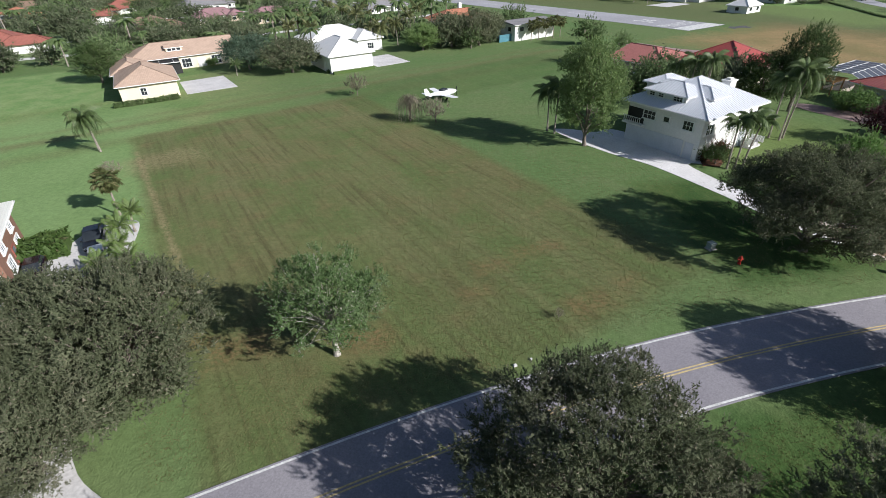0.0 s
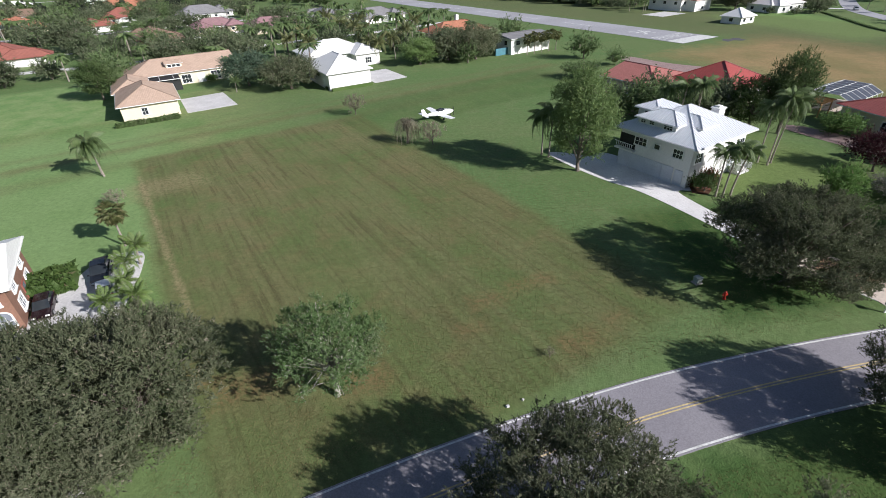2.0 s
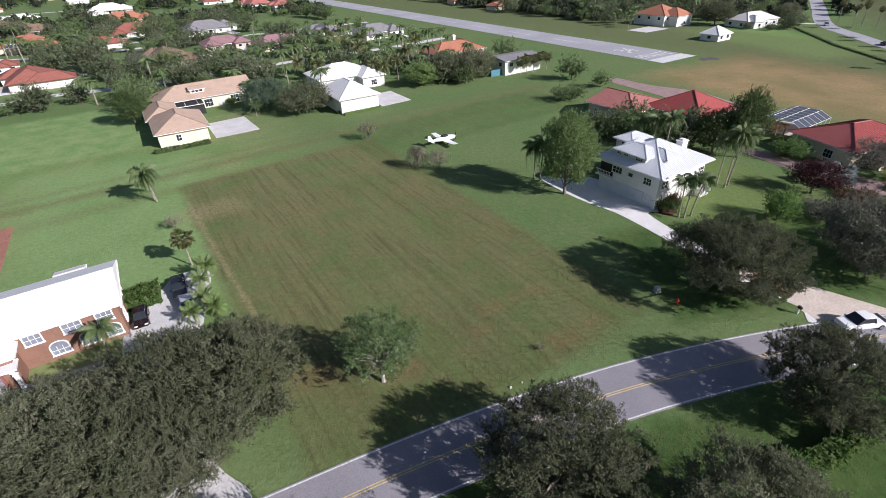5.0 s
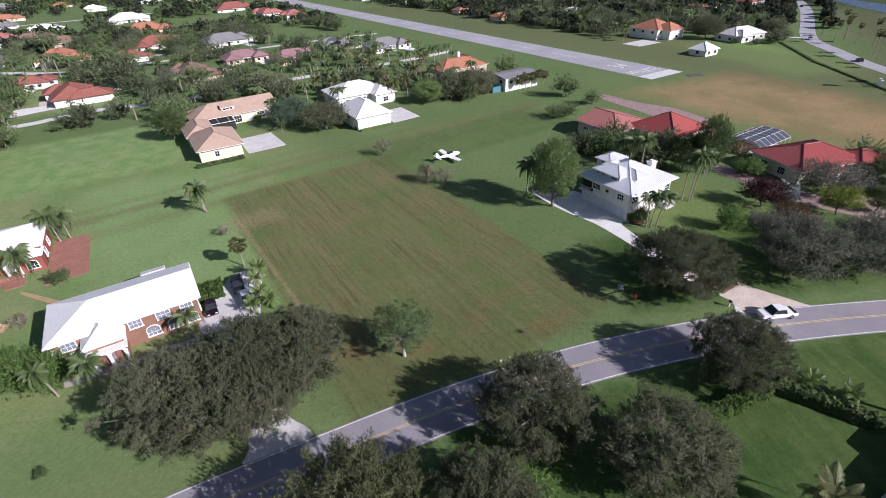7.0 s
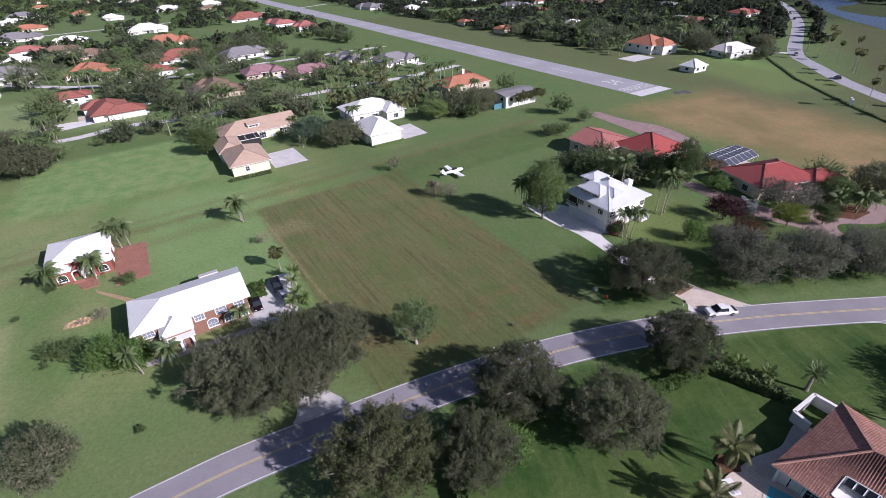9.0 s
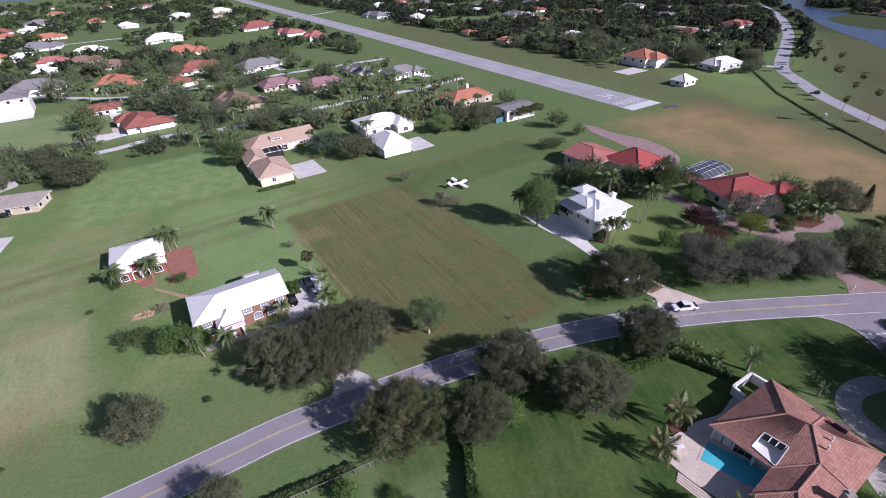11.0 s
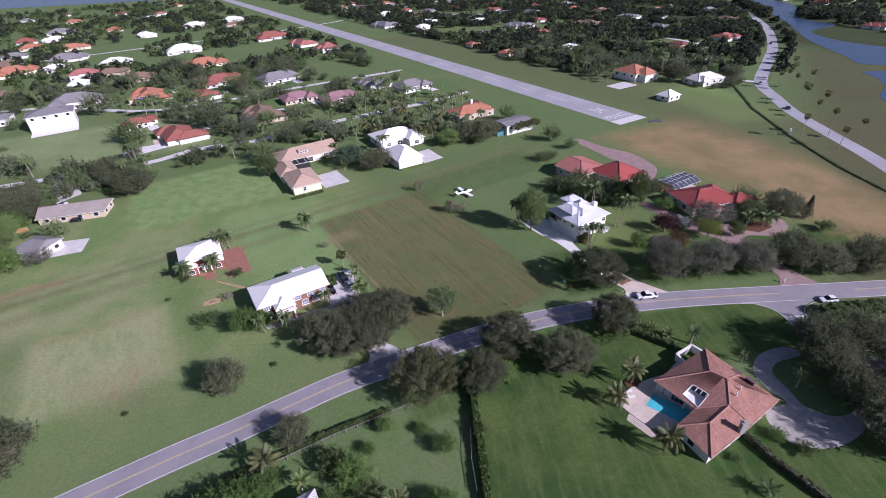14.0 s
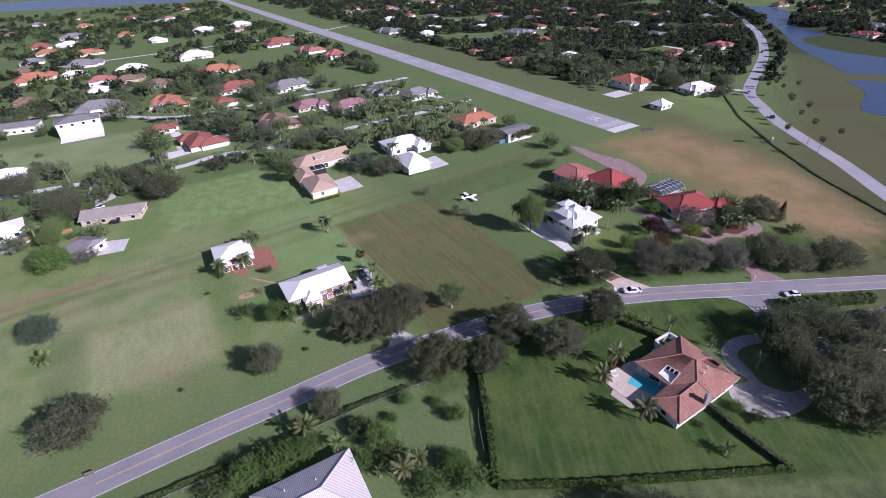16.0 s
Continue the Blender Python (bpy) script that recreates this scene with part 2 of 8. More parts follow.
# leaves
M["oak"] = foliage("oak_leaves", (0.070, 0.093, 0.046), (0.225, 0.242, 0.145), (0.115, 0.137, 0.072), 0.7, 0.15, (0.34, 0.30, 0.23), 0.05, 0.18)
M["green"] = foliage("green_leaves", (0.070, 0.116, 0.038), (0.150, 0.205, 0.076), (0.092, 0.145, 0.050), 0.65, 0.2, (0.21, 0.19, 0.14), 0.03, 0.15)
M["bright"] = foliage("bright_leaves", (0.080, 0.165, 0.040), (0.200, 0.310, 0.092), (0.125, 0.225, 0.058), 0.6, 0.25, (0.22, 0.20, 0.12), 0.03, 0.1)
M["lime"] = foliage("lime_leaves", (0.20, 0.27, 0.03), (0.26, 0.32, 0.05), (0.17, 0.24, 0.03))
M["grey_oak"] = foliage("thin_oak_leaves", (0.072, 0.092, 0.056), (0.195, 0.205, 0.148), (0.108, 0.124, 0.080), 0.7, 0.15, (0.34, 0.31, 0.27), 0.075, 0.25)
M["olive_oak"] = foliage("olive_oak_leaves", (0.072, 0.092, 0.034), (0.205, 0.222, 0.112), (0.118, 0.138, 0.056), 0.7, 0.15, (0.30, 0.27, 0.2), 0.04, 0.15)
M["grey_leaf"] = foliage("grey_leaves", (0.125, 0.135, 0.108), (0.215, 0.215, 0.180), (0.125, 0.13, 0.10), 0.7, 0.15, (0.34, 0.31, 0.27), 0.10, 0.3)
M["purple"] = foliage("burgundy_leaves", (0.045, 0.012, 0.018), (0.07, 0.018, 0.024), (0.05, 0.014, 0.018))
M["russet"] = foliage("russet_leaves", (0.16, 0.07, 0.04), (0.11, 0.09, 0.04), (0.14, 0.06, 0.035))
M["straw"] = foliage("dry_twigs", (0.27, 0.24, 0.17), (0.36, 0.33, 0.25), (0.26, 0.24, 0.16), 0.8)
M["pine"] = foliage("conifer_leaves", (0.085, 0.10, 0.05), (0.15, 0.155, 0.08), (0.11, 0.115, 0.055))
M["tall_leaf"] = foliage("sunlit_tall_leaves", (0.125, 0.205, 0.066), (0.285, 0.375, 0.140), (0.190, 0.280, 0.098), 0.6, 0.3, (0.26, 0.24, 0.17), 0.02, 0.05)
M["silver_frond"] = foliage("silver_palm_fronds", (0.24, 0.28, 0.27), (0.42, 0.46, 0.45), (0.32, 0.37, 0.36), 0.5, 0.3)
# leaf colours of the far woods are lowered to carry cloud shade
M["woods"] = foliage("cloud_shaded_woods_leaves", (0.034, 0.047, 0.029), (0.062, 0.074, 0.048), (0.042, 0.054, 0.035), 0.7, 0.1, (0.09, 0.085, 0.065), 0.03, 0.2)
M["garden"] = foliage("garden_tree_leaves", (0.066, 0.096, 0.048), (0.205, 0.238, 0.135), (0.118, 0.152, 0.078), 0.7, 0.15, (0.28, 0.26, 0.2), 0.05, 0.25)
M["garden_green"] = foliage("light_garden_leaves", (0.092, 0.148, 0.056), (0.215, 0.285, 0.122), (0.142, 0.208, 0.084), 0.65, 0.2, (0.24, 0.22, 0.16), 0.03, 0.15)
M["blind"] = surface("blinds_behind_glass", (0.25, 0.27, 0.31), (0.19, 0.21, 0.25), 0.2, 0.8, 6.0, 0.15, 0.0, 0.0, 0.5)
M["light"] = foliage("light_green_leaves", (0.085, 0.160, 0.050), (0.190, 0.270, 0.110), (0.120, 0.195, 0.066), 0.65, 0.2, (0.44, 0.41, 0.36), 0.06, 0.1)
M["turf"] = foliage("grass_blades", (0.125, 0.165, 0.055), (0.225, 0.205, 0.105), (0.165, 0.175, 0.070), 0.8, 0.1, (0.24, 0.17, 0.09))
M["hedge"] = foliage("hedge_leaves", (0.065, 0.125, 0.028), (0.145, 0.215, 0.062), (0.085, 0.15, 0.036), 0.6, 0.25, (0.2, 0.18, 0.1), 0.02, 0.1)
M["frond"] = foliage("palm_fronds", (0.078, 0.130, 0.046), (0.185, 0.250, 0.100), (0.115, 0.170, 0.062), 0.5, 0.35, (0.26, 0.23, 0.14), 0.04, 0.12)
M["frond_bright"] = foliage("bright_palm_fronds", (0.115, 0.185, 0.045), (0.20, 0.28, 0.08), (0.14, 0.21, 0.055), 0.5, 0.35)
M["old_asphalt"] = surface("old_asphalt", (0.075, 0.075, 0.09), (0.12, 0.115, 0.12), 0.9, 0.8, 6.0, 0.3, 0.01)
M["frond_dry"] = foliage("pale_palm_fronds", (0.095, 0.125, 0.042), (0.215, 0.225, 0.098), (0.13, 0.155, 0.058), 0.5, 0.35, (0.3, 0.25, 0.14), 0.06, 0.15)


def water(name, col, rough, bump_scale, bump):
    m, nt, s = nodes_of(name)
    s.inputs["Base Color"].default_value = (*col, 1)
    s.inputs["Roughness"].default_value = rough
    s.inputs["IOR"].default_value = 1.33
    relief(nt, s, noise_at(nt, bump_scale, 3.0), 0.25, bump)
    broad = spread(nt, noise_at(nt, 0.3, 3.0), 0.35, 0.65)
    nt.links.new(blend(nt, broad, col, tuple(c * 0.85 for c in col)), s.inputs["Base Color"])
    return m


M["pool_water"] = water("pool_water", (0.08, 0.50, 0.58), 0.05, 3.0, 0.02)
M["old_water"] = water("dark_pool_water", (0.02, 0.03, 0.045), 0.08, 2.0, 0.02)
M["lake_water"] = water("lake_water", (0.05, 0.085, 0.15), 0.25, 0.6, 0.10)


def soft_box(nt, pos, cx, cy, deg, hx, hy, soft, wob, wobble):
    """1 inside a turned box, 0 outside, with a ragged edge."""
    d = nt.nodes.new("ShaderNodeVectorMath")
    d.operation = "SUBTRACT"
    nt.links.new(pos, d.inputs[0])
    d.inputs[1].default_value = (cx, cy, 0)
    r = nt.nodes.new("ShaderNodeVectorRotate")
    r.rotation_type = "Z_AXIS"
    r.inputs["Angle"].default_value = radians(-deg)
    nt.links.new(d.outputs[0], r.inputs["Vector"])
    s = nt.nodes.new("ShaderNodeSeparateXYZ")
    nt.links.new(r.outputs[0], s.inputs[0])
    ax = sums(nt, "SUBTRACT", sums(nt, "ABSOLUTE", s.outputs[0]), hx)
    ay = sums(nt, "SUBTRACT", sums(nt, "ABSOLUTE", s.outputs[1]), hy)
    far = sums(nt, "ADD", sums(nt, "MAXIMUM", ax, ay), sums(nt, "MULTIPLY", sums(nt, "SUBTRACT", wob, 0.5), wobble))
    return spread(nt, far, -soft, soft, 1.0, 0.0), s.outputs[0], s.outputs[1]


def grass_ground():
    m, nt, s = nodes_of("grass")
    pos = nt.nodes.new("ShaderNodeNewGeometry").outputs["Position"]
    broad = noise_at(nt, 0.03, 5.0, pos)
    mid = noise_at(nt, 0.25, 5.0, pos)
    fine = noise_at(nt, 2.2, 4.0, pos, 0.7)
    tuft = noise_at(nt, 7.0, 2.0, pos, 0.6)
    col = blend(nt, spread(nt, broad, 0.35, 0.65), (0.104, 0.172, 0.060), (0.134, 0.180, 0.072))
    col = blend(nt, spread(nt, mid, 0.48, 0.72, 0.0, 0.5), col, (0.164, 0.186, 0.088))
    # paler pasture to the west, and its worn patch
    f, _, _ = soft_box(nt, pos, -98, 52, 31, 78, 66, 12, mid, 22)
    patchy = noise_at(nt, 0.055, 5.0, pos)
    col = blend(nt, sums(nt, "MULTIPLY", f, 0.85), col, blend(nt, spread(nt, patchy, 0.42, 0.6), (0.150, 0.232, 0.078), (0.222, 0.258, 0.108)))
    f, _, _ = soft_box(nt, pos, -125, 20, 31, 46, 40, 9, mid, 26)
    col = blend(nt, sums(nt, "MULTIPLY", f, spread(nt, patchy, 0.42, 0.58, 0.1, 0.65)), col, (0.252, 0.282, 0.132))
    f, wx, wy = soft_box(nt, pos, -95.5, 14.5, 29, 15.5, 15, 2.2, mid, 9)
    brush = nt.nodes.new("ShaderNodeCombineXYZ")
    nt.links.new(sums(nt, "MULTIPLY", wx, 0.32), brush.inputs[0])
    nt.links.new(sums(nt, "MULTIPLY", wy, 0.09), brush.inputs[1])
    streak = noise_at(nt, 1.0, 5.0, brush.outputs[0], 0.65)
    col = blend(nt, sums(nt, "MULTIPLY", f, spread(nt, streak, 0.34, 0.62, 0.3, 0.85)), col, (0.315, 0.335, 0.172))
    f, _, _ = soft_box(nt, pos, -103.5, 27.5, 29, 13, 1.2, 1.2, mid, 7)
    col = blend(nt, sums(nt, "MULTIPLY", f, spread(nt, fine, 0.35, 0.6, 0.1, 0.6)), col, (0.290, 0.225, 0.125))
    f, _, _ = soft_box(nt, pos, -116.5, 8, 29, 4.5, 19, 2.5, mid, 7)
    col = blend(nt, sums(nt, "MULTIPLY", f, 0.55), col, (0.135, 0.175, 0.076))
    f, _, _ = soft_box(nt, pos, -84, 3, 31, 8, 8, 5, mid, 16)
    col = blend(nt, sums(nt, "MULTIPLY", f, spread(nt, streak, 0.4, 0.6, 0.0, 0.65)), col, (0.255, 0.185, 0.110))
    f, _, _ = soft_box(nt, pos, -60, 4, 31, 60, 11, 5, mid, 16)
    col = blend(nt, sums(nt, "MULTIPLY", f, 0.55), col, (0.130, 0.185, 0.072))
    for cx, cy, deg, hx, hy, strength in ((-118, 34, 31, 22, 5, 0.3), (-150, 12, 31, 20, 6, 0.2), (-112, 58, 31, 30, 5, 0.25)):
        f, _, _ = soft_box(nt, pos, cx, cy, deg, hx, hy, 6, mid, 22)
        col = blend(nt, sums(nt, "MULTIPLY", f, strength), col, (0.31, 0.305, 0.175))
    f, _, _ = soft_box(nt, pos, -78, 30, 122, 34, 4, 3, mid, 12)
    col = blend(nt, sums(nt, "MULTIPLY", f, 0.45), col, (0.105, 0.165, 0.055))
    f, _, _ = soft_box(nt, pos, -60, 70, 31, 17, 34, 5, mid, 12)
    col = blend(nt, sums(nt, "MULTIPLY", f, spread(nt, patchy, 0.36, 0.58, 0.5, 0.95)), col, (0.190, 0.288, 0.112))
    # bare earth on the track across the pasture
    f, _, _ = soft_box(nt, pos, -152, 38.5, 29, 26, 1.7, 2.2, mid, 7)
    col = blend(nt, sums(nt, "MULTIPLY", f, spread(nt, fine, 0.3, 0.6, 0.35, 0.9)), col, (0.29, 0.185, 0.115))
    # the mown lot with its rows
    f, ux, vy = soft_box(nt, pos, -14.7, 60.0, 31.2, 22.4, 40.5, 0.9, mid, 3)

    def along(across, length, detail):
        """Noise drawn out along the mower's rows."""
        at = nt.nodes.new("ShaderNodeCombineXYZ")
        nt.links.new(sums(nt, "MULTIPLY", sums(nt, "ADD", ux, sums(nt, "MULTIPLY", mid, 0.3)), across), at.inputs[0])
        nt.links.new(sums(nt, "MULTIPLY", vy, length), at.inputs[1])
        return noise_at(nt, 1.0, detail, at.outputs[0], 0.6)

    patch = noise_at(nt, 0.09, 5.0, pos)
    brown = sums(nt, "MULTIPLY", spread(nt, patch, 0.36, 0.62), spread(nt, vy, -36.0, -8.0, 0.3, 1.0))
    lot = blend(nt, brown, (0.106, 0.146, 0.050), (0.154, 0.147, 0.067))
    lot = blend(nt, spread(nt, along(0.21, 0.02, 3.0), 0.46, 0.68, 0.0, 0.4), lot, (0.190, 0.178, 0.090))
    lot = blend(nt, spread(nt, mid, 0.52, 0.68, 0.0, 0.55), lot, (0.178, 0.146, 0.070))
    rows = sums(nt, "MULTIPLY", spread(nt, along(0.8, 0.016, 2.0), 0.52, 0.62, 0.0, 0.4), spread(nt, noise_at(nt, 0.07, 3.0, pos), 0.36, 0.58, 0.15, 1.0))
    lot = blend(nt, rows, lot, (0.078, 0.074, 0.034))
    lot = blend(nt, sums(nt, "MULTIPLY", spread(nt, along(1.7, 0.09, 3.0), 0.52, 0.63, 0.0, 0.55), spread(nt, patch, 0.3, 0.55, 0.3, 1.0)), lot, (0.085, 0.082, 0.036))
    clod = sums(nt, "MULTIPLY", spread(nt, tuft, 0.56, 0.66, 0.0, 0.5), spread(nt, noise_at(nt, 0.11, 4.0, pos), 0.45, 0.6))
    lot = blend(nt, clod, lot, (0.20, 0.130, 0.070))
    col = blend(nt, sums(nt, "MULTIPLY", f, spread(nt, noise_at(nt, 0.05, 4.0, pos), 0.3, 0.5, 0.7, 0.97)), col, lot)
    # reddish dead patches
    for cx, cy, hx, hy in ((3.0, 34.5, 1.5, 0.7), (4.6, 38.9, 1.5, 0.9), (10.0, 41.6, 2.8, 0.8), (12.9, 32.4, 2.1, 1.2), (17.0, 35.6, 1.2, 0.6), (-6.6, 28.8, 2.2, 1.4), (-16.5, 28.3, 2.6, 1.6), (-22.5, 29.5, 2.4, 1.6)):
        f, _, _ = soft_box(nt, pos, cx, cy, 20, hx, hy, 0.9, mid, 4.5)
        col = blend(nt, sums(nt, "MULTIPLY", f, spread(nt, fine, 0.35, 0.62, 0.05, 0.6)), col, (0.225, 0.125, 0.066))
    # straw and a worn line along the lot's western edge
    f, _, _ = soft_box(nt, pos, -43.5, 71.5, 31.2, 5.5, 3.5, 1.4, mid, 7)
    col = blend(nt, sums(nt, "MULTIPLY", f, spread(nt, fine, 0.32, 0.6, 0.05, 0.55)), col, (0.260, 0.225, 0.120))
    f, _, _ = soft_box(nt, pos, -37.0, 56.0, 123.4, 23.5, 0.3, 0.35, mid, 1.2)
    col = blend(nt, sums(nt, "MULTIPLY", f, spread(nt, fine, 0.35, 0.6, 0.1, 0.75)), col, (0.300, 0.240, 0.135))
    # wheel tracks beside the grass taxiway
    for off, wide, strength in ((0.0, 1.6, 0.6), (5.5, 0.9, 0.4), (-9.0, 2.2, 0.3)):
        f, _, _ = soft_box(nt, pos, -60 - off * 0.55, 89 + off * 0.83, 33.2, 115, wide, 1.6, mid, 5)
        col = blend(nt, sums(nt, "MULTIPLY", f, strength), col, (0.150, 0.135, 0.066))
    # sunlit lawn with mowing stripes beside the neighbourhood street
    f, _, _ = soft_box(nt, pos, -104, 120, 31, 36, 24, 2.5, mid, 5)
    col = blend(nt, sums(nt, "MULTIPLY", f, 0.8), col, blend(nt, spread(nt, noise_at(nt, 0.22, 5.0, pos), 0.4, 0.62), (0.156, 0.262, 0.088), (0.228, 0.310, 0.128)))
    f, _, _ = soft_box(nt, pos, -215, 182, 20, 75, 34, 6, mid, 14)
    col = blend(nt, sums(nt, "MULTIPLY", f, spread(nt, noise_at(nt, 0.05, 4.0, pos), 0.35, 0.6, 0.6, 1.0)), col, (0.225, 0.285, 0.130))
    # olive meadow between the far road and the water, darkened to include cloud shade
    f, _, _ = soft_box(nt, pos, 262, 150, 60, 190, 78, 12, mid, 22)
    col = blend(nt, sums(nt, "MULTIPLY", f, spread(nt, broad, 0.35, 0.65, 0.75, 1.0)), col, (0.098, 0.102, 0.050))
    f, _, _ = soft_box(nt, pos, 156, 214, 100, 38, 19, 6, mid, 16)
    col = blend(nt, sums(nt, "MULTIPLY", f, 0.85), col, (0.180, 0.290, 0.088))
    # ground under the far woods, with cloud and tree shade put into its colour
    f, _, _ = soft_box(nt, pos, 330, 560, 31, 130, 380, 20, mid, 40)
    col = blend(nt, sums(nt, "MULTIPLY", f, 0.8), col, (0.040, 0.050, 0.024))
    # sunny lawn round the tin-roofed house
    f, _, _ = soft_box(nt, pos, 52, 66, 31, 14, 22, 4, mid, 8)
    col = blend(nt, sums(nt, "MULTIPLY", f, 0.8), col, (0.142, 0.192, 0.060))
    # watered lawns
    lawn_patch = noise_at(nt, 0.07, 4.0, pos)
    for cx, cy, deg, hx, hy, amount in ((28, -7, 2, 30, 24, 0.95), (20, 16, 17, 20, 5, 0.75), (62, 18, 8, 22, 10, 0.95), (73, -22, 0, 22, 9, 0.9), (78, 50, 5, 52, 11, 0.8), 
                                        (125, 52, 0, 22, 8, 0.8), (8, 7, 17, 26, 7, 0.6), (9, 120, 33, 34, 11, 0.35)):
        f, lawn_u, lawn_v = soft_box(nt, pos, cx, cy, deg, hx, hy, 1.5, mid, 3)
        at = nt.nodes.new("ShaderNodeCombineXYZ")
        nt.links.new(sums(nt, "MULTIPLY", lawn_u, 0.55), at.inputs[0])
        nt.links.new(sums(nt, "MULTIPLY", lawn_v, 0.06), at.inputs[1])
        lush = blend(nt, spread(nt, lawn_patch, 0.40, 0.64), (0.034, 0.076, 0.018), (0.082, 0.124, 0.034))
        lush = blend(nt, spread(nt, noise_at(nt, 1.0, 3.0, at.outputs[0]), 0.46, 0.66, 0.0, 0.6), lush, (0.096, 0.132, 0.044))
        col = blend(nt, sums(nt, "MULTIPLY", f, amount), col, lush)
    # dark olive and brown rough ground beyond the garden hedge
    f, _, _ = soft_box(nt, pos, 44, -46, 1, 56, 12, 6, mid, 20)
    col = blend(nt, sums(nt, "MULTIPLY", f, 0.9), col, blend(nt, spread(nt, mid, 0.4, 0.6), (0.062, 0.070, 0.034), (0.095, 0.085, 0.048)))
    # dry grass by the runway's end
    f, _, _ = soft_box(nt, pos, 128, 118, 118, 62, 30, 8, mid, 26)
    g, _, _ = soft_box(nt, pos, 52, 100, 0, 100, 300, 7, mid, 16)
    f = sums(nt, "MULTIPLY", f, g)
    dry = blend(nt, spread(nt, noise_at(nt, 0.05, 5.0, pos), 0.4, 0.62), (0.312, 0.221, 0.112), (0.222, 0.178, 0.082))
    col = blend(nt, sums(nt, "MULTIPLY", f, spread(nt, mid, 0.3, 0.6, 0.8, 1.0)), col, dry)
    f, _, _ = soft_box(nt, pos, 70, 320, 121, 240, 34, 8, mid, 20)
    col = blend(nt, sums(nt, "MULTIPLY", f, 0.45), col, (0.120, 0.110, 0.058))
    clump = noise_at(nt, 1.1, 3.0, pos, 0.6)
    dark = sums(nt, "MULTIPLY", sums(nt, "MULTIPLY", spread(nt, fine, 0.3, 0.7, 0.91, 1.08), spread(nt, tuft, 0.34, 0.66, 0.92, 1.07)), spread(nt, clump, 0.32, 0.68, 0.90, 1.09))
    n = nt.nodes.new("ShaderNodeVectorMath")
    n.operation = "SCALE"
    nt.links.new(col, n.inputs[0])
    nt.links.new(dark, n.inputs["Scale"])
    nt.links.new(n.outputs[0], s.inputs["Base Color"])
    s.inputs["Roughness"].default_value = 0.95
    s.inputs["Specular IOR Level"].default_value = 0.1
    relief(nt, s, sums(nt, "ADD", sums(nt, "MULTIPLY", fine, 0.7), sums(nt, "MULTIPLY", tuft, 0.45)), 0.6, 0.2)
    return m


M["grass"] = grass_ground()

# ---- building tools ----
class Geo:
    """Vertices, faces and UVs of one mesh, gathered piece by piece."""

    def __init__(self):
        self.v, self.f, self.uv = [], [], {}

    def put(self, verts, faces, m=None):
        n = len(self.v)
        self.v += [tuple(m @ Vector(p)) for p in verts] if m is not None else [tuple(p) for p in verts]
        self.f += [tuple(n + i for i in face) for face in faces]
        return self

    def box(self, cx, cy, cz, sx, sy, sz, rz=0.0, taper=1.0):
        """A box whose base centre is (cx, cy, cz)."""
        c, s = math.cos(radians(rz)), math.sin(radians(rz))
        vs = []
        for z, k in ((cz, 1.0), (cz + sz, taper)):
            for x, y in ((-sx / 2, -sy / 2), (sx / 2, -sy / 2), (sx / 2, sy / 2), (-sx / 2, sy / 2)):
                vs.append((cx + c * x * k - s * y * k, cy + s * x * k + c * y * k, z))
        return self.put(vs, [(3, 2, 1, 0), (4, 5, 6, 7), (0, 1, 5, 4), (1, 2, 6, 5), (2, 3, 7, 6), (3, 0, 4, 7)])

    def prism(self, poly, z0, z1):
        n = len(poly)
        vs = [(x, y, z0) for x, y in poly] + [(x, y, z1) for x, y in poly]
        return self.put(vs, [tuple(range(n - 1, -1, -1)), tuple(range(n, 2 * n))] + [(i, (i + 1) % n, n + (i + 1) % n, n + i) for i in range(n)])

    def tube(self, path, radii, sides=8, cap=True):
        path = [Vector(p) for p in path]
        rings = []
        for i, p in enumerate(path):
            d = (path[min(i + 1, len(path) - 1)] - path[max(i - 1, 0)]).normalized()
            a = d.cross(Vector((0, 0, 1)) if abs(d.z) < 0.9 else Vector((1, 0, 0))).normalized()
            b = d.cross(a)
            rings.append([p + (a * math.cos(2 * math.pi * k / sides) + b * math.sin(2 * math.pi * k / sides)) * radii[i] for k in range(sides)])
        vs = [v for ring in rings for v in ring]
        fs = [(i * sides + k, i * sides + (k + 1) % sides, (i + 1) * sides + (k + 1) % sides, (i + 1) * sides + k) for i in range(len(path) - 1) for k in range(sides)]
        if cap:
            fs += [tuple(range(sides)), tuple((len(path) - 1) * sides + k for k in range(sides - 1, -1, -1))]
        return self.put(vs, fs)

    def mesh(self, name):
        me = bpy.data.meshes.new(name)
        me.from_pydata(self.v, [], self.f)
        if self.uv:
            layer = me.uv_layers.new(name="UVMap")
            for poly in me.polygons:
                for k, li in enumerate(poly.loop_indices):
                    layer.data[li].uv = self.uv.get(poly.index, [(0, 0)] * 12)[k]
        bm = bmesh.new()
        bm.from_mesh(me)
        bmesh.ops.recalc_face_normals(bm, faces=bm.faces)
        bm.to_mesh(me)
        bm.free()
        return me


def thing(name, x, y, rz=0.0, label="", category="", group="", z=0.0):
    ob = new(name)
    ob.empty_display_size = 0.3
    ob.matrix_world = pose(x, y, z, 0, 0, rz)
    return tagged(ob, label, category, group)


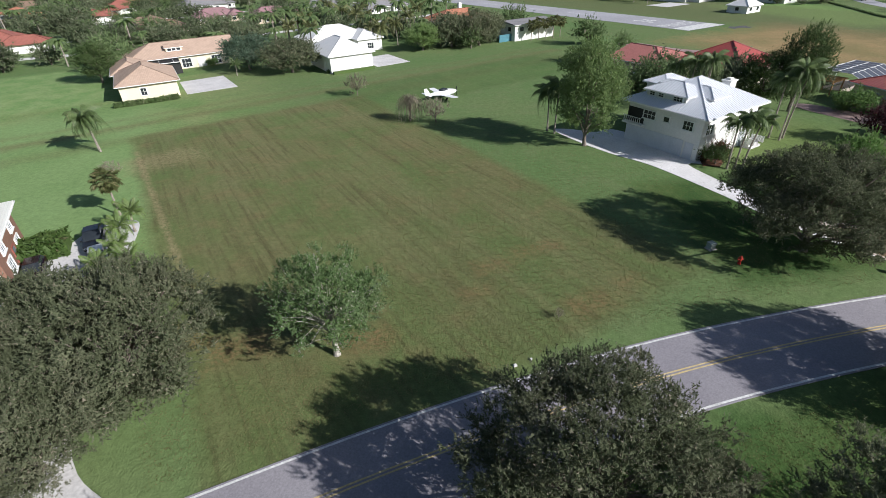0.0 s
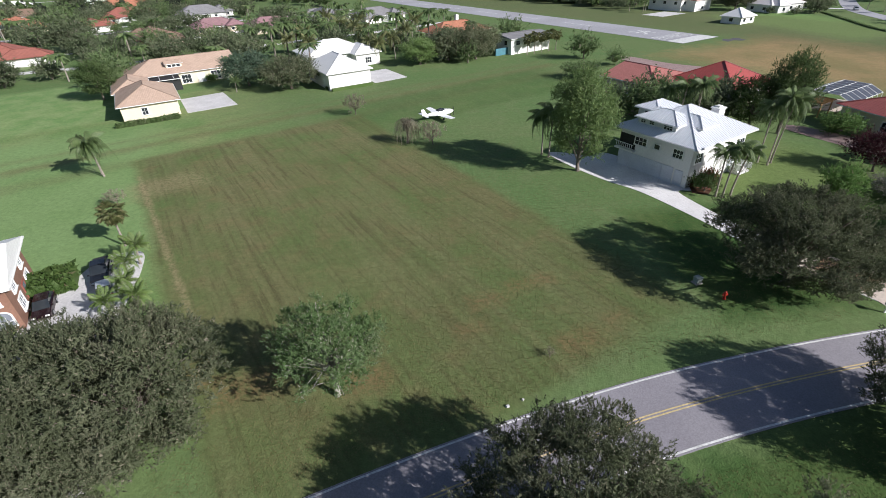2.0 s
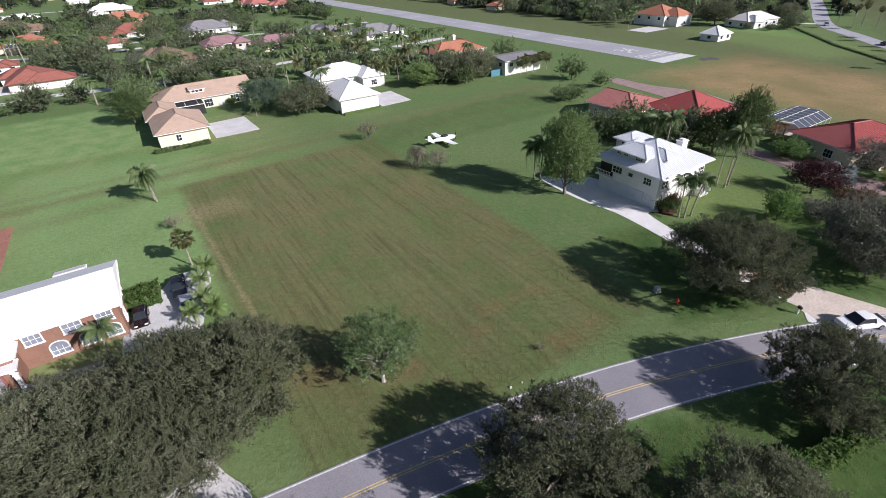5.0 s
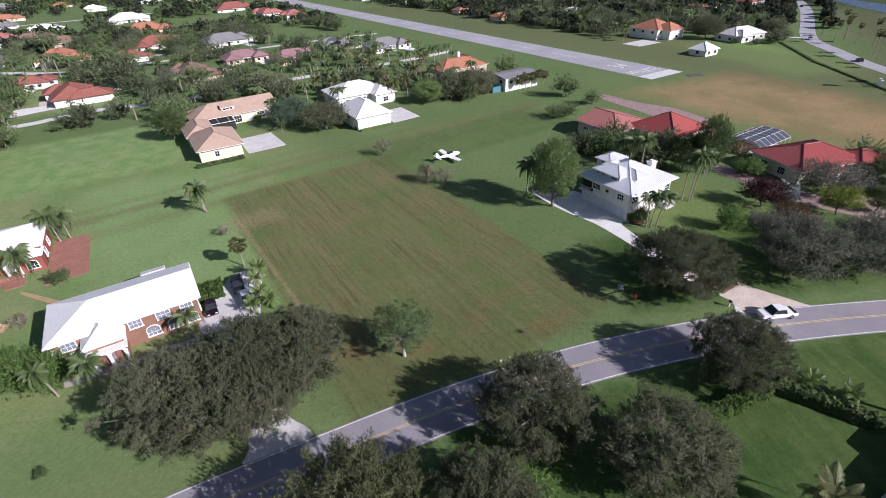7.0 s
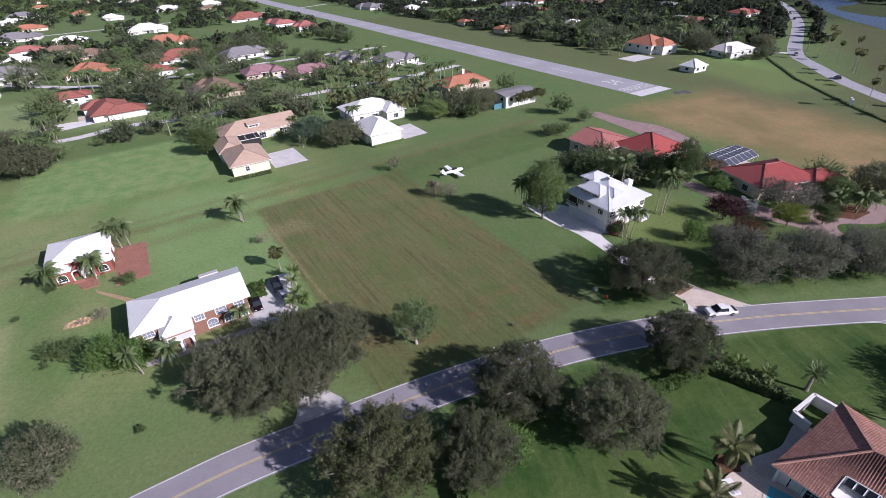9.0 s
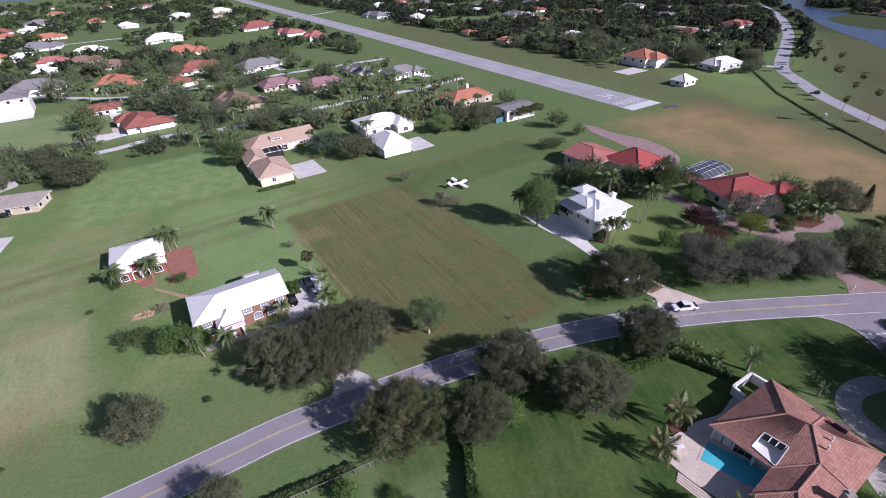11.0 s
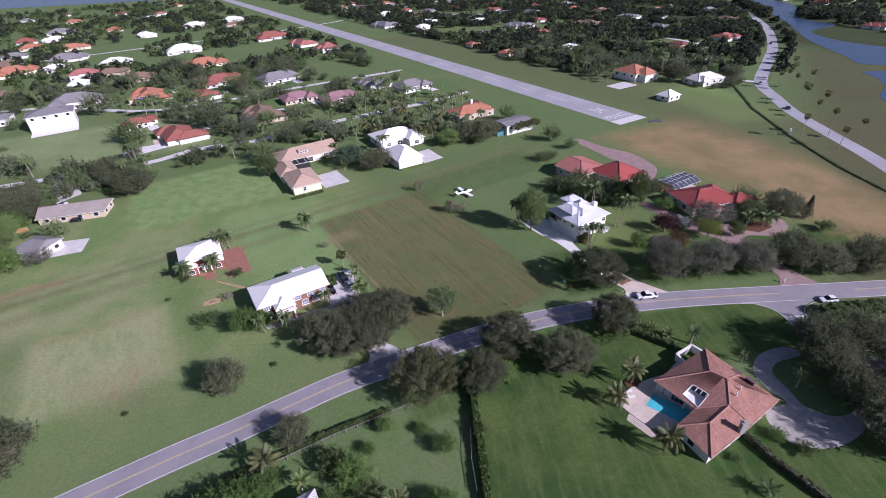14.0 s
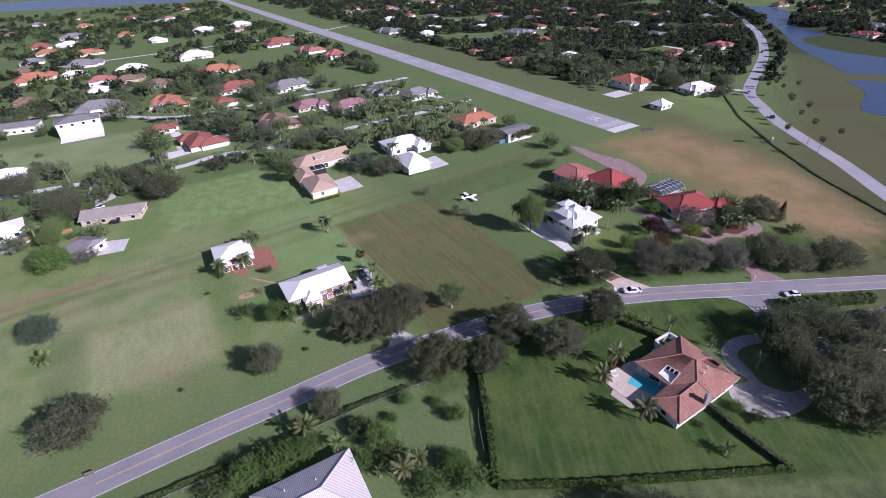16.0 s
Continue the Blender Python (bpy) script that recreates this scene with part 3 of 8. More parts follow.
def part(name, geo, material, parent, label="", m=None, smooth=False, bevel=0.0):
    me = geo.mesh(name) if isinstance(geo, Geo) else geo
    if material is not None and not me.materials:
        me.materials.append(M[material])
    if smooth:
        me.polygons.foreach_set("use_smooth", [True] * len(me.polygons))
    ob = new(name, me)
    ob.parent = parent
    if m is not None:
        ob.matrix_basis = m
    if bevel:
        mod = ob.modifiers.new("edges", "BEVEL")
        mod.width, mod.segments, mod.limit_method = bevel, 2, "ANGLE"
    if label:
        ob["label"] = label
    return ob


def lone(name, geo, material, label, category, x=0.0, y=0.0, z=0.0, rz=0.0, group="", kind="", smooth=False, bevel=0.0):
    ob = part(name, geo, material, None, "", pose(x, y, z, 0, 0, rz), smooth, bevel)
    return tagged(ob, label, category, group, kind)


def spline(pts, step):
    """Points at about equal steps on a smooth line through pts."""
    out = []
    p = [pts[0]] + list(pts) + [pts[-1]]
    for i in range(1, len(p) - 2):
        a, b, c, d = (Vector((*q[:2], 0)) for q in p[i - 1:i + 3])
        n = max(1, round((c - b).length / step))
        for k in range(n):
            t = k / n
            out.append(0.5 * ((2 * b) + (c - a) * t + (2 * a - 5 * b + 4 * c - d) * t * t + (3 * b - a - 3 * c + d) * t ** 3))
    out.append(Vector((*pts[-1][:2], 0)))
    return out


def ribbon(line, left, right, z, thick=0.0, geo=None):
    """A strip along a line, from left to right metres off it; with thick, it has sides down from z."""
    geo = geo or Geo()
    rows = []
    for i, p in enumerate(line):
        d = (line[min(i + 1, len(line) - 1)] - line[max(i - 1, 0)]).normalized()
        n = Vector((-d.y, d.x, 0))
        rows.append((p + n * left, p + n * right))
    vs, fs = [], []
    for a, b in rows:
        vs += [(a.x, a.y, z), (b.x, b.y, z)]
        if thick:
            vs += [(a.x, a.y, z - thick), (b.x, b.y, z - thick)]
    k = 4 if thick else 2
    for i in range(len(rows) - 1):
        o, q = i * k, (i + 1) * k
        fs.append((o, o + 1, q + 1, q))
        if thick:
            fs += [(o, q, q + 2, o + 2), (o + 1, o + 3, q + 3, q + 1)]
    return geo.put(vs, fs)


def dashes(line, offset, width, z, start, stop):
    run, acc = [], 0.0
    for a, b in zip(line, line[1:]):
        if start <= acc <= stop:
            run.append(a)
        acc += (b - a).length
    return ribbon(run, offset + width / 2, offset - width / 2, z)

# ---- ground, roads, runway ----
g = Geo()
STEPS = [-4400, -1500, -500, -200, -100, 0, 100, 200, 500, 1500, 4400]
for x0, x1 in zip(STEPS, STEPS[1:]):
    for y0, y1 in zip(STEPS, STEPS[1:]):
        g.put([(x0, y0, 0), (x1, y0, 0), (x1, y1, 0), (x0, y1, 0)], [(0, 1, 2, 3)])
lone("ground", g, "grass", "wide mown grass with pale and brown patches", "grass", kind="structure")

ROAD = [(-420, -225), (-260, -130), (-160, -71), (-100.5, -35.6), (-85.9, -27.0), (-75.0, -20.3), (-63.4, -13.3), (-54.0, -8.1), (-45.8, -3.2), (-40.2, 0.2), (-31.8, 5.0), (-15.7, 12.2), (-2.0, 17.9), (13.7, 23.3),
        (27.0, 26.6), (41.0, 29.0), (54.0, 30.3), (68.0, 30.9), (91.0, 31.4), (125.0, 32.2), (180.0, 34.0), (420, 42.0)]
road_line = spline(ROAD, 2.0)
lone("road", ribbon(road_line, 3.46, -3.46, 0.05, 0.3), "asphalt", "two-lane asphalt road with white edge lines", "road", kind="structure")
for off, a, b in ((3.24, 0, 2000), (-3.24, 0, 358), (-3.24, 386, 577), (-3.24, 590, 2000)):
    lone("edge_line", dashes(road_line, off, 0.16, 0.058, a, b), "line_white", "white painted edge line on the road", "road line", kind="structure")
for off in (0.13, -0.13):
    for a, b in ((0, 360), (388, 573), (592, 2000)):
        lone("centre_line", dashes(road_line, off, 0.12, 0.058, a, b), "line_yellow", "yellow painted centre line on the road", "road line", kind="structure")

side_line = spline([(82.6, 28.2), (82.6, 22.0), (84.0, 12.0), (92.0, 0.0), (97.0, -12.0), (96.0, -30.0), (88.0, -70.0)], 1.5)
g = ribbon(side_line, 3.1, -3.1, 0.046, 0.3)
g.prism([(74.0, 28.0), (78.4, 25.0), (79.8, 21.5), (80.0, 20.0), (82.0, 27.0), (82.0, 28.0)], -0.2, 0.043)
g.prism([(85.0, 20.0), (85.0, 22.6), (86.5, 25.2), (90.0, 27.2), (92.0, 28.0), (83.5, 28.0)], -0.2, 0.040)
lone("side_road", g, "asphalt", "side road joining the main road at a stop line", "road", kind="structure")
for pts in ([(71.5, 27.56), (75.2, 27.2), (78.4, 24.9), (79.75, 21.4), (80.0, 17.5)], [(97.5, 28.1), (92.6, 27.5), (87.6, 25.3), (85.55, 22.4), (85.3, 18.0)]):
    lone("edge_line", ribbon(spline(pts, 0.8), 0.08, -0.08, 0.062), "line_white", "white edge line curving into the side road", "road line", kind="structure")
lone("stop_line", Geo().box(82.9, 21.7, 0.046, 3.6, 0.5, 0.008), "line_white", "white painted stop line across the side road", "road line", kind="structure")

far_line = spline([(160, 10), (168, 60), (172, 90), (177.5, 122), (181, 157), (185, 188), (193, 218), (199, 240), (211, 263), (249, 319), (283, 372), (327, 456), (365, 555), (394, 652), (420, 750), (470, 900)], 4.0)
lone("far_road", ribbon(far_line, 3.9, -3.9, 0.05, 0.3), "runway", "pale winding road beyond the grass strip", "road", kind="structure")
lone("far_road_link", ribbon(spline([(203, 252), (190, 262), (170, 285)], 4.0), 2.2, -2.2, 0.04, 0.2), "concrete", "short pale link road", "road", kind="structure")

U, V = Vector((math.cos(radians(30.7)), math.sin(radians(30.7)), 0)), Vector((-math.sin(radians(30.7)), math.cos(radians(30.7)), 0))


def uv(u, v):
    return U * u + V * v


rw0 = Vector((97.0, 183.0, 0))
rw = [rw0 + V * t for t in range(0, 1500, 25)]
lone("runway", ribbon(rw, 10.6, -10.6, 0.06, 0.3), "runway", "grey asphalt runway with white markings", "runway", kind="structure")
lone("threshold_bar", ribbon([rw0 + V * 0.3, rw0 + V * 7.0], 10.3, -10.3, 0.07), "line_white", "broad white threshold bar on the runway", "runway mark", kind="structure")
for k in range(40):
    a = rw0 + V * (52 + k * 34)
    lone("runway_dash", ribbon([a, a + V * 18], 0.22, -0.22, 0.07), "line_white", "white dash on the runway centre line", "runway mark", group="runway dashes", kind="structure")
lone("worn_asphalt", Geo().prism([(104, 178.4), (107.2, 180.6), (109.6, 179.2), (112, 181.2), (110.6, 182.6), (112, 184.4), (109.2, 184.8), (107, 183.2), (105.2, 184), (103.4, 181.4)], -0.1, 0.02), "old_asphalt", "dark worn asphalt patch off the runway end", "asphalt patch", kind="structure")


def lettering(text, size, u, v, stretch, material, label, spaced=1.0):
    cu = bpy.data.curves.new("runway_letters", "FONT")
    cu.body, cu.size, cu.align_x, cu.space_character = text, size, "CENTER", spaced
    ob = new("tmp", cu)
    me = bpy.data.meshes.new_from_object(ob)
    bpy.data.objects.remove(ob)
    me.materials.append(M[material])
    o = new("runway_letters", me)
    p = rw0 + U * u + V * v
    o.matrix_world = pose(p.x, p.y, 0.072, 0, 0, 30.7) @ Matrix.Diagonal((1.0, stretch, 1.0, 1.0))
    return tagged(o, label, "runway mark", kind="structure")


lettering("PRIVATE", 4.6, 0, 9.0, 2.0, "line_white", "white letters spelling PRIVATE on the runway")
lettering("34", 8.0, 0, 21.5, 1.6, "line_white", "white runway number painted on the asphalt")

# neighbourhood streets
for pts, w in (([(-420, -20), (-330, 60), (-235, 118), (-190, 138), (-155, 152), (-137, 169), (-110, 178), (-92, 192), (-60, 214), (-20, 238), (10, 262)], 2.6),
               ([(-520, 160), (-400, 230), (-300, 268), (-210, 250), (-170, 262), (-110, 300), (-40, 340)], 2.6), ([(-700, 330), (-480, 440), (-360, 520), (-220, 620), (-150, 700)], 2.6),
               ([(60, 420), (150, 460), (260, 560), (330, 700)], 2.6), ([(190, 300), (230, 390), (180, 480)], 2.4)):
    lone("street", ribbon(spline(pts, 5.0), w, -w, 0.03, 0.2), "concrete", "pale residential street between gardens", "street", kind="structure")


def slab(name, poly, material, label, category, z=0.042, curved=False):
    if curved:
        n = len(poly)
        ring = []
        for i in range(n):
            a, b, c, d = (Vector((*poly[(i + k) % n], 0)) for k in (-1, 0, 1, 2))
            m = max(1, round((c - b).length / 0.8))
            for k in range(m):
                t = k / m
                p = 0.5 * ((2 * b) + (c - a) * t + (2 * a - 5 * b + 4 * c - d) * t * t + (3 * b - a - 3 * c + d) * t ** 3)
                ring.append((p.x, p.y))
        poly = ring
    return lone(name, Geo().prism(poly, -0.2, z), material, label, category, kind="structure", bevel=0.01)


slab("driveway", [(-41.6, 36.0), (-41.6, 46.2), (-40.8, 50.2), (-37.0, 51.2), (-34.8, 47.0), (-32.6, 38.5), (-29.0, 27.0), (-23.8, 18.6), (-19.8, 15.6), (-20.0, 14.0), (-26.4, 11.2), (-26.6, 13.2), (-28.6, 18.0), (-33.6, 28.0)], "concrete", "pale concrete driveway with leaf shadows", "driveway", curved=True)
slab("driveway", [(19.6, 78.8), (22.2, 79.0), (26.0, 77.0), (29.7, 77.8), (36.6, 67.4), (37.5, 62.4), (34.8, 62.0), (37.2, 54.2), (41.0, 46.0), (46.5, 40.0), (53.5, 34.4), (55.0, 33.6), (43.4, 32.6), (43.2, 36.0), (38.0, 44.0), (34.4, 52.6), (29.8, 62.0), (25.6, 67.2), (22.0, 73.0)], "white_concrete", "white concrete driveway of the tin-roofed house", "driveway", 0.04, curved=True)
slab("driveway_apron", [(43.0, 37.6), (46.8, 39.8), (43.4, 44.4), (40.6, 41.8)], "soil", "worn brown gravel on the driveway under the oak", "paving", 0.056)
slab("driveway_apron", [(40.4, 44.6), (43.4, 45.2), (48.0, 39.6), (54.6, 33.9), (44.0, 32.9), (43.0, 36.6), (39.6, 42.6)], "travertine", "tan gravel and concrete apron at the road", "driveway", 0.048)
slab("hangar_apron", [(-56.6, 132.2), (-48.2, 119.2), (-57.8, 113.2), (-65.4, 126.2)], "concrete", "pale concrete apron beside the garage", "apron")
slab("hangar_apron", [(-7.4, 142.0), (-16.0, 136.2), (-23.0, 149.0), (-14.6, 154.4)], "concrete", "pale concrete apron beside the hangar", "apron")
slab("hangar_apron", [(-147.8, 76.4), (-137.4, 78.4), (-134.4, 69.0), (-143.8, 65.6)], "concrete", "pale square concrete pad", "apron")
slab("driveway", [(-170, 110), (-166, 118), (-176, 132), (-186, 142), (-191, 138), (-182, 122)], "concrete", "concrete driveway to the grey-roofed house", "driveway")
slab("patio", [(-84.0, 65.6), (-78.0, 68.2), (-69.4, 53.4), (-75.0, 49.4)], "brick_red", "red brick patio beside the white-roofed cottage", "patio", 0.09)
slab("entry_terrace", [(-84.8, 51.0), (-81.6, 48.4), (-79.0, 50.0), (-81.8, 53.6)], "brick_red", "red brick entry terrace under the arches", "patio", 0.09)
slab("garden_path", [(-78.8, 48.2), (-77.6, 47.0), (-64.0, 41.2), (-63.6, 42.6)], "sand", "sandy path between the two houses", "path", 0.04)
slab("front_walk", [(-56.4, 25.6), (-55.6, 24.4), (-35.0, 34.2), (-36.0, 36.0)], "stone", "grey paved walk along the brick house", "path", 0.05)
slab("hangar_apron", [(58, 157), (62.5, 158.5), (70, 147), (80, 137), (84.6, 122), (82, 113), (76, 106), (71, 108), (73, 120), (66, 138)], "paver_pink", "pink paved drive behind the red-roofed house", "driveway", curved=True)
slab("driveway", [(66, 86.5), (69.5, 88), (77, 77), (82, 70), (90, 69.6), (97, 66.6), (104, 68.5), (106.5, 72.6), (109, 70.8), (107.6, 65.6), (101, 61.2), (92, 61.6), (89.6, 57), (92.0, 47.6), (95.4, 38.8), (97.0, 34.6), (87.0, 34.2), (88.6, 40.0), (85.0, 51.0), (82.4, 60.0), (76, 66), (71.0, 75.0)], "paver_pink", "pink paver driveway with a turning loop", "driveway", curved=True)
slab("pool_terrace", [(31.8, -0.4), (35.2, 1.4), (37.6, 2.6), (42.0, 4.0), (47.2, 7.6), (49, 0), (46, -12), (37.4, -12.4), (34.6, -11.0), (31.4, -7.6), (29.2, -3.4)], "travertine", "pale stone pool terrace", "terrace", 0.16, curved=True)
slab("driveway", [(75.6, 8.4), (73.4, 11.0), (67.4, 9.6), (63.4, 6.4), (61.6, 2.4), (62.2, -1.6), (64.0, -5.0), (58.4, -7.0), (57.6, -12.6), (61.0, -15.4), (66.6, -15.8), (73.0, -13.4), (80, -9), (92, -7.6), (93.6, -4.0), (82, -5.0), (74.4, -8.4), (70.4, -8.6), (67.0, -6.0), (66.4, -1.2), (65.8, 3.0), (68.6, 6.2)], "stone", "curved stone-paved drive round a planted bed", "driveway", curved=True)
slab("cage_deck", [(76.0, 101.4), (85.4, 107.4), (93.8, 99.2), (84.4, 92.6)], "travertine", "pale deck inside the pool cage", "terrace", 0.1)
LAKE = [(430, 705), (465, 705), (470, 653), (440, 585), (396, 507), (400, 462), (356, 431), (345, 398), (347, 366), (366, 326), (376, 300), (345, 262), (322, 278), (298, 288), (306, 318), (317, 363), (330, 404), (343, 433), (373, 504), (403, 597)]
POND = [(280, 265), (295, 267), (303, 256), (318, 232), (268, 168), (248, 186), (243, 197), (251, 211), (267, 228), (278, 249)]
LAKE, POND = ([(p.x, p.y) for p in spline(q + q[:1], 8.0)[:-1]] for q in (LAKE, POND))
lone("lake", Geo().prism(LAKE, -0.2, 0.06), "lake_water", "blue lake winding behind the far road", "lake", kind="structure")
lone("pond", Geo().prism(POND, -0.2, 0.06), "lake_water", "blue pond beside the far road", "pond", kind="structure")
lone("far_lake", Geo().prism([(-1700, 1250), (-700, 1330), (-560, 1600), (-1700, 1750)], -0.2, 0.06), "lake_water", "pale distant water beyond the houses", "lake", kind="structure")

lone("hangar_apron", Geo().box(0, -14.0, -0.2, 24.0, 12.0, 0.26), "white_wall", "white concrete apron before the tall hangar", "apron", -250.0, 224.0, 0, 33.0, kind="structure")

# ---- houses ----
SHARED = {}


def window_mesh(w, h, arch=False, bars=2, trim=0.14):
    """Meshes of a window that faces -y, its sill's middle at the origin: frame, sill, upright and cross bars, pane."""
    key = (w, h, arch, bars, trim)
    if key in SHARED:
        return SHARED[key]
    d, r, q = 0.12, w / 2, w / 2 + trim
    edge = [(-r, 0.0, -q, -trim), *([(-r, h, -q, h)] if arch else [(-r, h, -q, h + trim), (r, h, q, h + trim)])]
    if arch:
        edge += [(math.cos(a) * r, math.sin(a) * r * 0.75 + h, math.cos(a) * q, math.sin(a) * q * 0.75 + h) for a in (math.pi * (1 - k / 10) for k in range(1, 11))]
    edge.append((r, 0.0, q, -trim))
    vs = []
    for xi, zi, xo, zo in edge:
        vs += [(xi, 0.02, zi), (xo, 0.02, zo), (xi, -d, zi), (xo, -d, zo)]
    fs, n = [], len(edge)
    for k in range(n):
        a, b = 4 * k, 4 * ((k + 1) % n)
        fs += [(a + 2, a + 3, b + 3, b + 2), (a, b, b + 1, a + 1), (a, a + 2, b + 2, b), (a + 1, b + 1, b + 3, a + 3)]
    f = Geo().put(vs, fs)
    sill = Geo().box(0, -d / 2 - 0.05, -trim - 0.003, w + 2 * trim + 0.12, d + 0.08, trim * 0.7)
    upright = Geo().box(0, -0.03, 0, 0.05, 0.05, h)
    cross = Geo().box(0, -0.033, h / 2 - 0.025, w, 0.05, 0.05)
    p = Geo().box(0, -0.012, 0, w, 0.03, h)
    if arch:
        pts = [(math.cos(math.pi * k / 10) * w / 2, math.sin(math.pi * k / 10) * w / 2 * 0.75 + h) for k in range(11)]
        p.put([(x, -0.027, z) for x, z in pts] + [(x, 0.003, z) for x, z in pts], [tuple(range(10, -1, -1)), tuple(range(11, 22))])
    SHARED[key] = [g.mesh(name) for g, name in ((f, "window"), (sill, "sill"), (upright, "bar"), (cross, "bar"), (p, "pane"))]
    for me, material in zip(SHARED[key], ("trim", "trim", "trim", "trim", "glass")):
        me.materials.append(M[material])
    return SHARED[key]


def set_window(parent, m, w, h, arch=False, bars=2, trim=0.14):
    f, sill, upright, cross, p = window_mesh(w, h, arch, bars, trim)
    fr = part("window", f, None, parent, "", m)
    part("sill", sill, None, fr)
    part("pane", p, None, fr)
    for k in range(1, bars + 1):
        part("bar", upright, None, fr, "", pose(-w / 2 + w * k / (bars + 1), 0, 0))
    if bars:
        part("bar", cross, None, fr)
    return fr


def side_pose(L, W, side, off, z):
    return (pose(off, -W / 2, z), pose(L / 2, off, z, 0, 0, 90), pose(-off, W / 2, z, 0, 0, 180), pose(-L / 2, -off, z, 0, 0, -90))[side]


def add_window(parent, base, L, W, side, off, z, w, h, arch=False, bars=2, trim=0.14):
    m = base @ side_pose(L, W, side, off, z)
    if trim == 0.1:
        return part("window", far_window(w, h), None, parent, "", m)
    return set_window(parent, m, w, h, arch, bars, trim)


def far_window(w, h):
    """Frame and pane in one mesh, for houses farther off."""
    key = ("far", w, h)
    if key not in SHARED:
        q = Geo().box(-w / 2 - 0.06, -0.05, -0.12, 0.12, 0.1, h + 0.24).box(w / 2 + 0.06, -0.05, -0.12, 0.12, 0.1, h + 0.24).box(0, -0.05, -0.12, w, 0.12, 0.12).box(0, -0.05, h, w, 0.1, 0.12)
        n = len(q.f)
        q.box(0, -0.012, 0, w, 0.03, h)
        me = q.mesh("window")
        me.materials.append(M["trim"])
        me.materials.append(M["glass"])
        for p in me.polygons:
            p.material_index = 1 if p.index >= n else 0
        SHARED[key] = me
    return SHARED[key]


def add_door(parent, base, L, W, side, off, w, h, panels=4, material="trim", name="garage_door", z=0.0):
    """A door leaf in its frame, with its panels as pieces of their own."""
    key = ("door", w, h, panels, material)
    if key not in SHARED:
        leaf, frame_geo = Geo().box(0, -0.02, 0, w, 0.06, h), Geo()
        for x in (-w / 2 - 0.08, w / 2 + 0.08):
            frame_geo.box(x, -0.04, 0, 0.16, 0.12, h + 0.16)
        frame_geo.box(0, -0.04, h, w, 0.12, 0.16)
        panel = Geo().box(0, -0.06, 0.06, w - 0.2, 0.03, h / panels - 0.12)
        SHARED[key] = [q.mesh(n) for q, n in ((leaf, "door"), (frame_geo, "door_frame"), (panel, "panel"))]
        for me in SHARED[key]:
            me.materials.append(M[material])
    leaf, frame_me, panel = SHARED[key]
    door = part(name, leaf, None, parent, "", base @ side_pose(L, W, side, off, z))
    part("door_frame", frame_me, None, door)
    for k in range(panels):
        part("panel", panel, None, door, "", pose(0, 0, h * k / panels))
    return door


def clip_v(poly, u):
    """Where the line at u crosses a polygon given in (u, v)."""
    hits = []
    for (u0, v0), (u1, v1) in zip(poly, poly[1:] + poly[:1]):
        if (u0 <= u < u1) or (u1 <= u < u0):
            hits.append(v0 + (v1 - v0) * (u - u0) / (u1 - u0))
    return (min(hits), max(hits)) if len(hits) >= 2 else None


def roof_planes(L, W, z, rise, over=0.6, ends=("hip", "hip")):
    """The planes of a roof over an L by W wing, as lists of points with the eave's two first."""
    a, b = L / 2 + over, W / 2 + over
    run = b
    x0 = -a + (run if ends[0] == "hip" else 0)
    x1 = a - (run if ends[1] == "hip" else 0)
    if x0 > x1:
        x0 = x1 = (x0 + x1) / 2
    r0, r1, top = (x0, 0, z + rise), (x1, 0, z + rise), None
    c = [(-a, -b, z), (a, -b, z), (a, b, z), (-a, b, z)]
    planes = []
    if x1 - x0 < 0.01:
        planes += [[c[0], c[1], r1], [c[2], c[3], r0]]
    else:
        planes += [[c[0], c[1], r1, r0], [c[2], c[3], r0, r1]]
    planes.append([c[1], c[2], r1])
    planes.append([c[3], c[0], r0])
    return planes, ends


def roof_mesh(L, W, z, rise, over=0.6, ends=("hip", "hip"), fascia=0.22):
    planes, ends = roof_planes(L, W, z, rise, over, ends)
    q = Geo()
    for p in planes:
        e = (Vector(p[1]) - Vector(p[0])).normalized()
        n = e.cross(Vector(p[-1]) - Vector(p[0])).normalized()
        up = n.cross(e)
        q.uv[len(q.f)] = [((Vector(x) - Vector(p[0])).dot(e), (Vector(x) - Vector(p[0])).dot(up)) for x in p]
        q.put(p, [tuple(range(len(p)))])
    a, b = L / 2 + over, W / 2 + over
    c = [(-a, -b), (a, -b), (a, b), (-a, b)]
    for (xa, ya), (xb, yb) in zip(c, c[1:] + c[:1]):
        q.put([(xa, ya, z), (xb, yb, z), (xb, yb, z - fascia), (xa, ya, z - fascia)], [(0, 3, 2, 1)])
    q.put([(x, y, z - fascia) for x, y in c], [(0, 3, 2, 1)])
    return q, planes


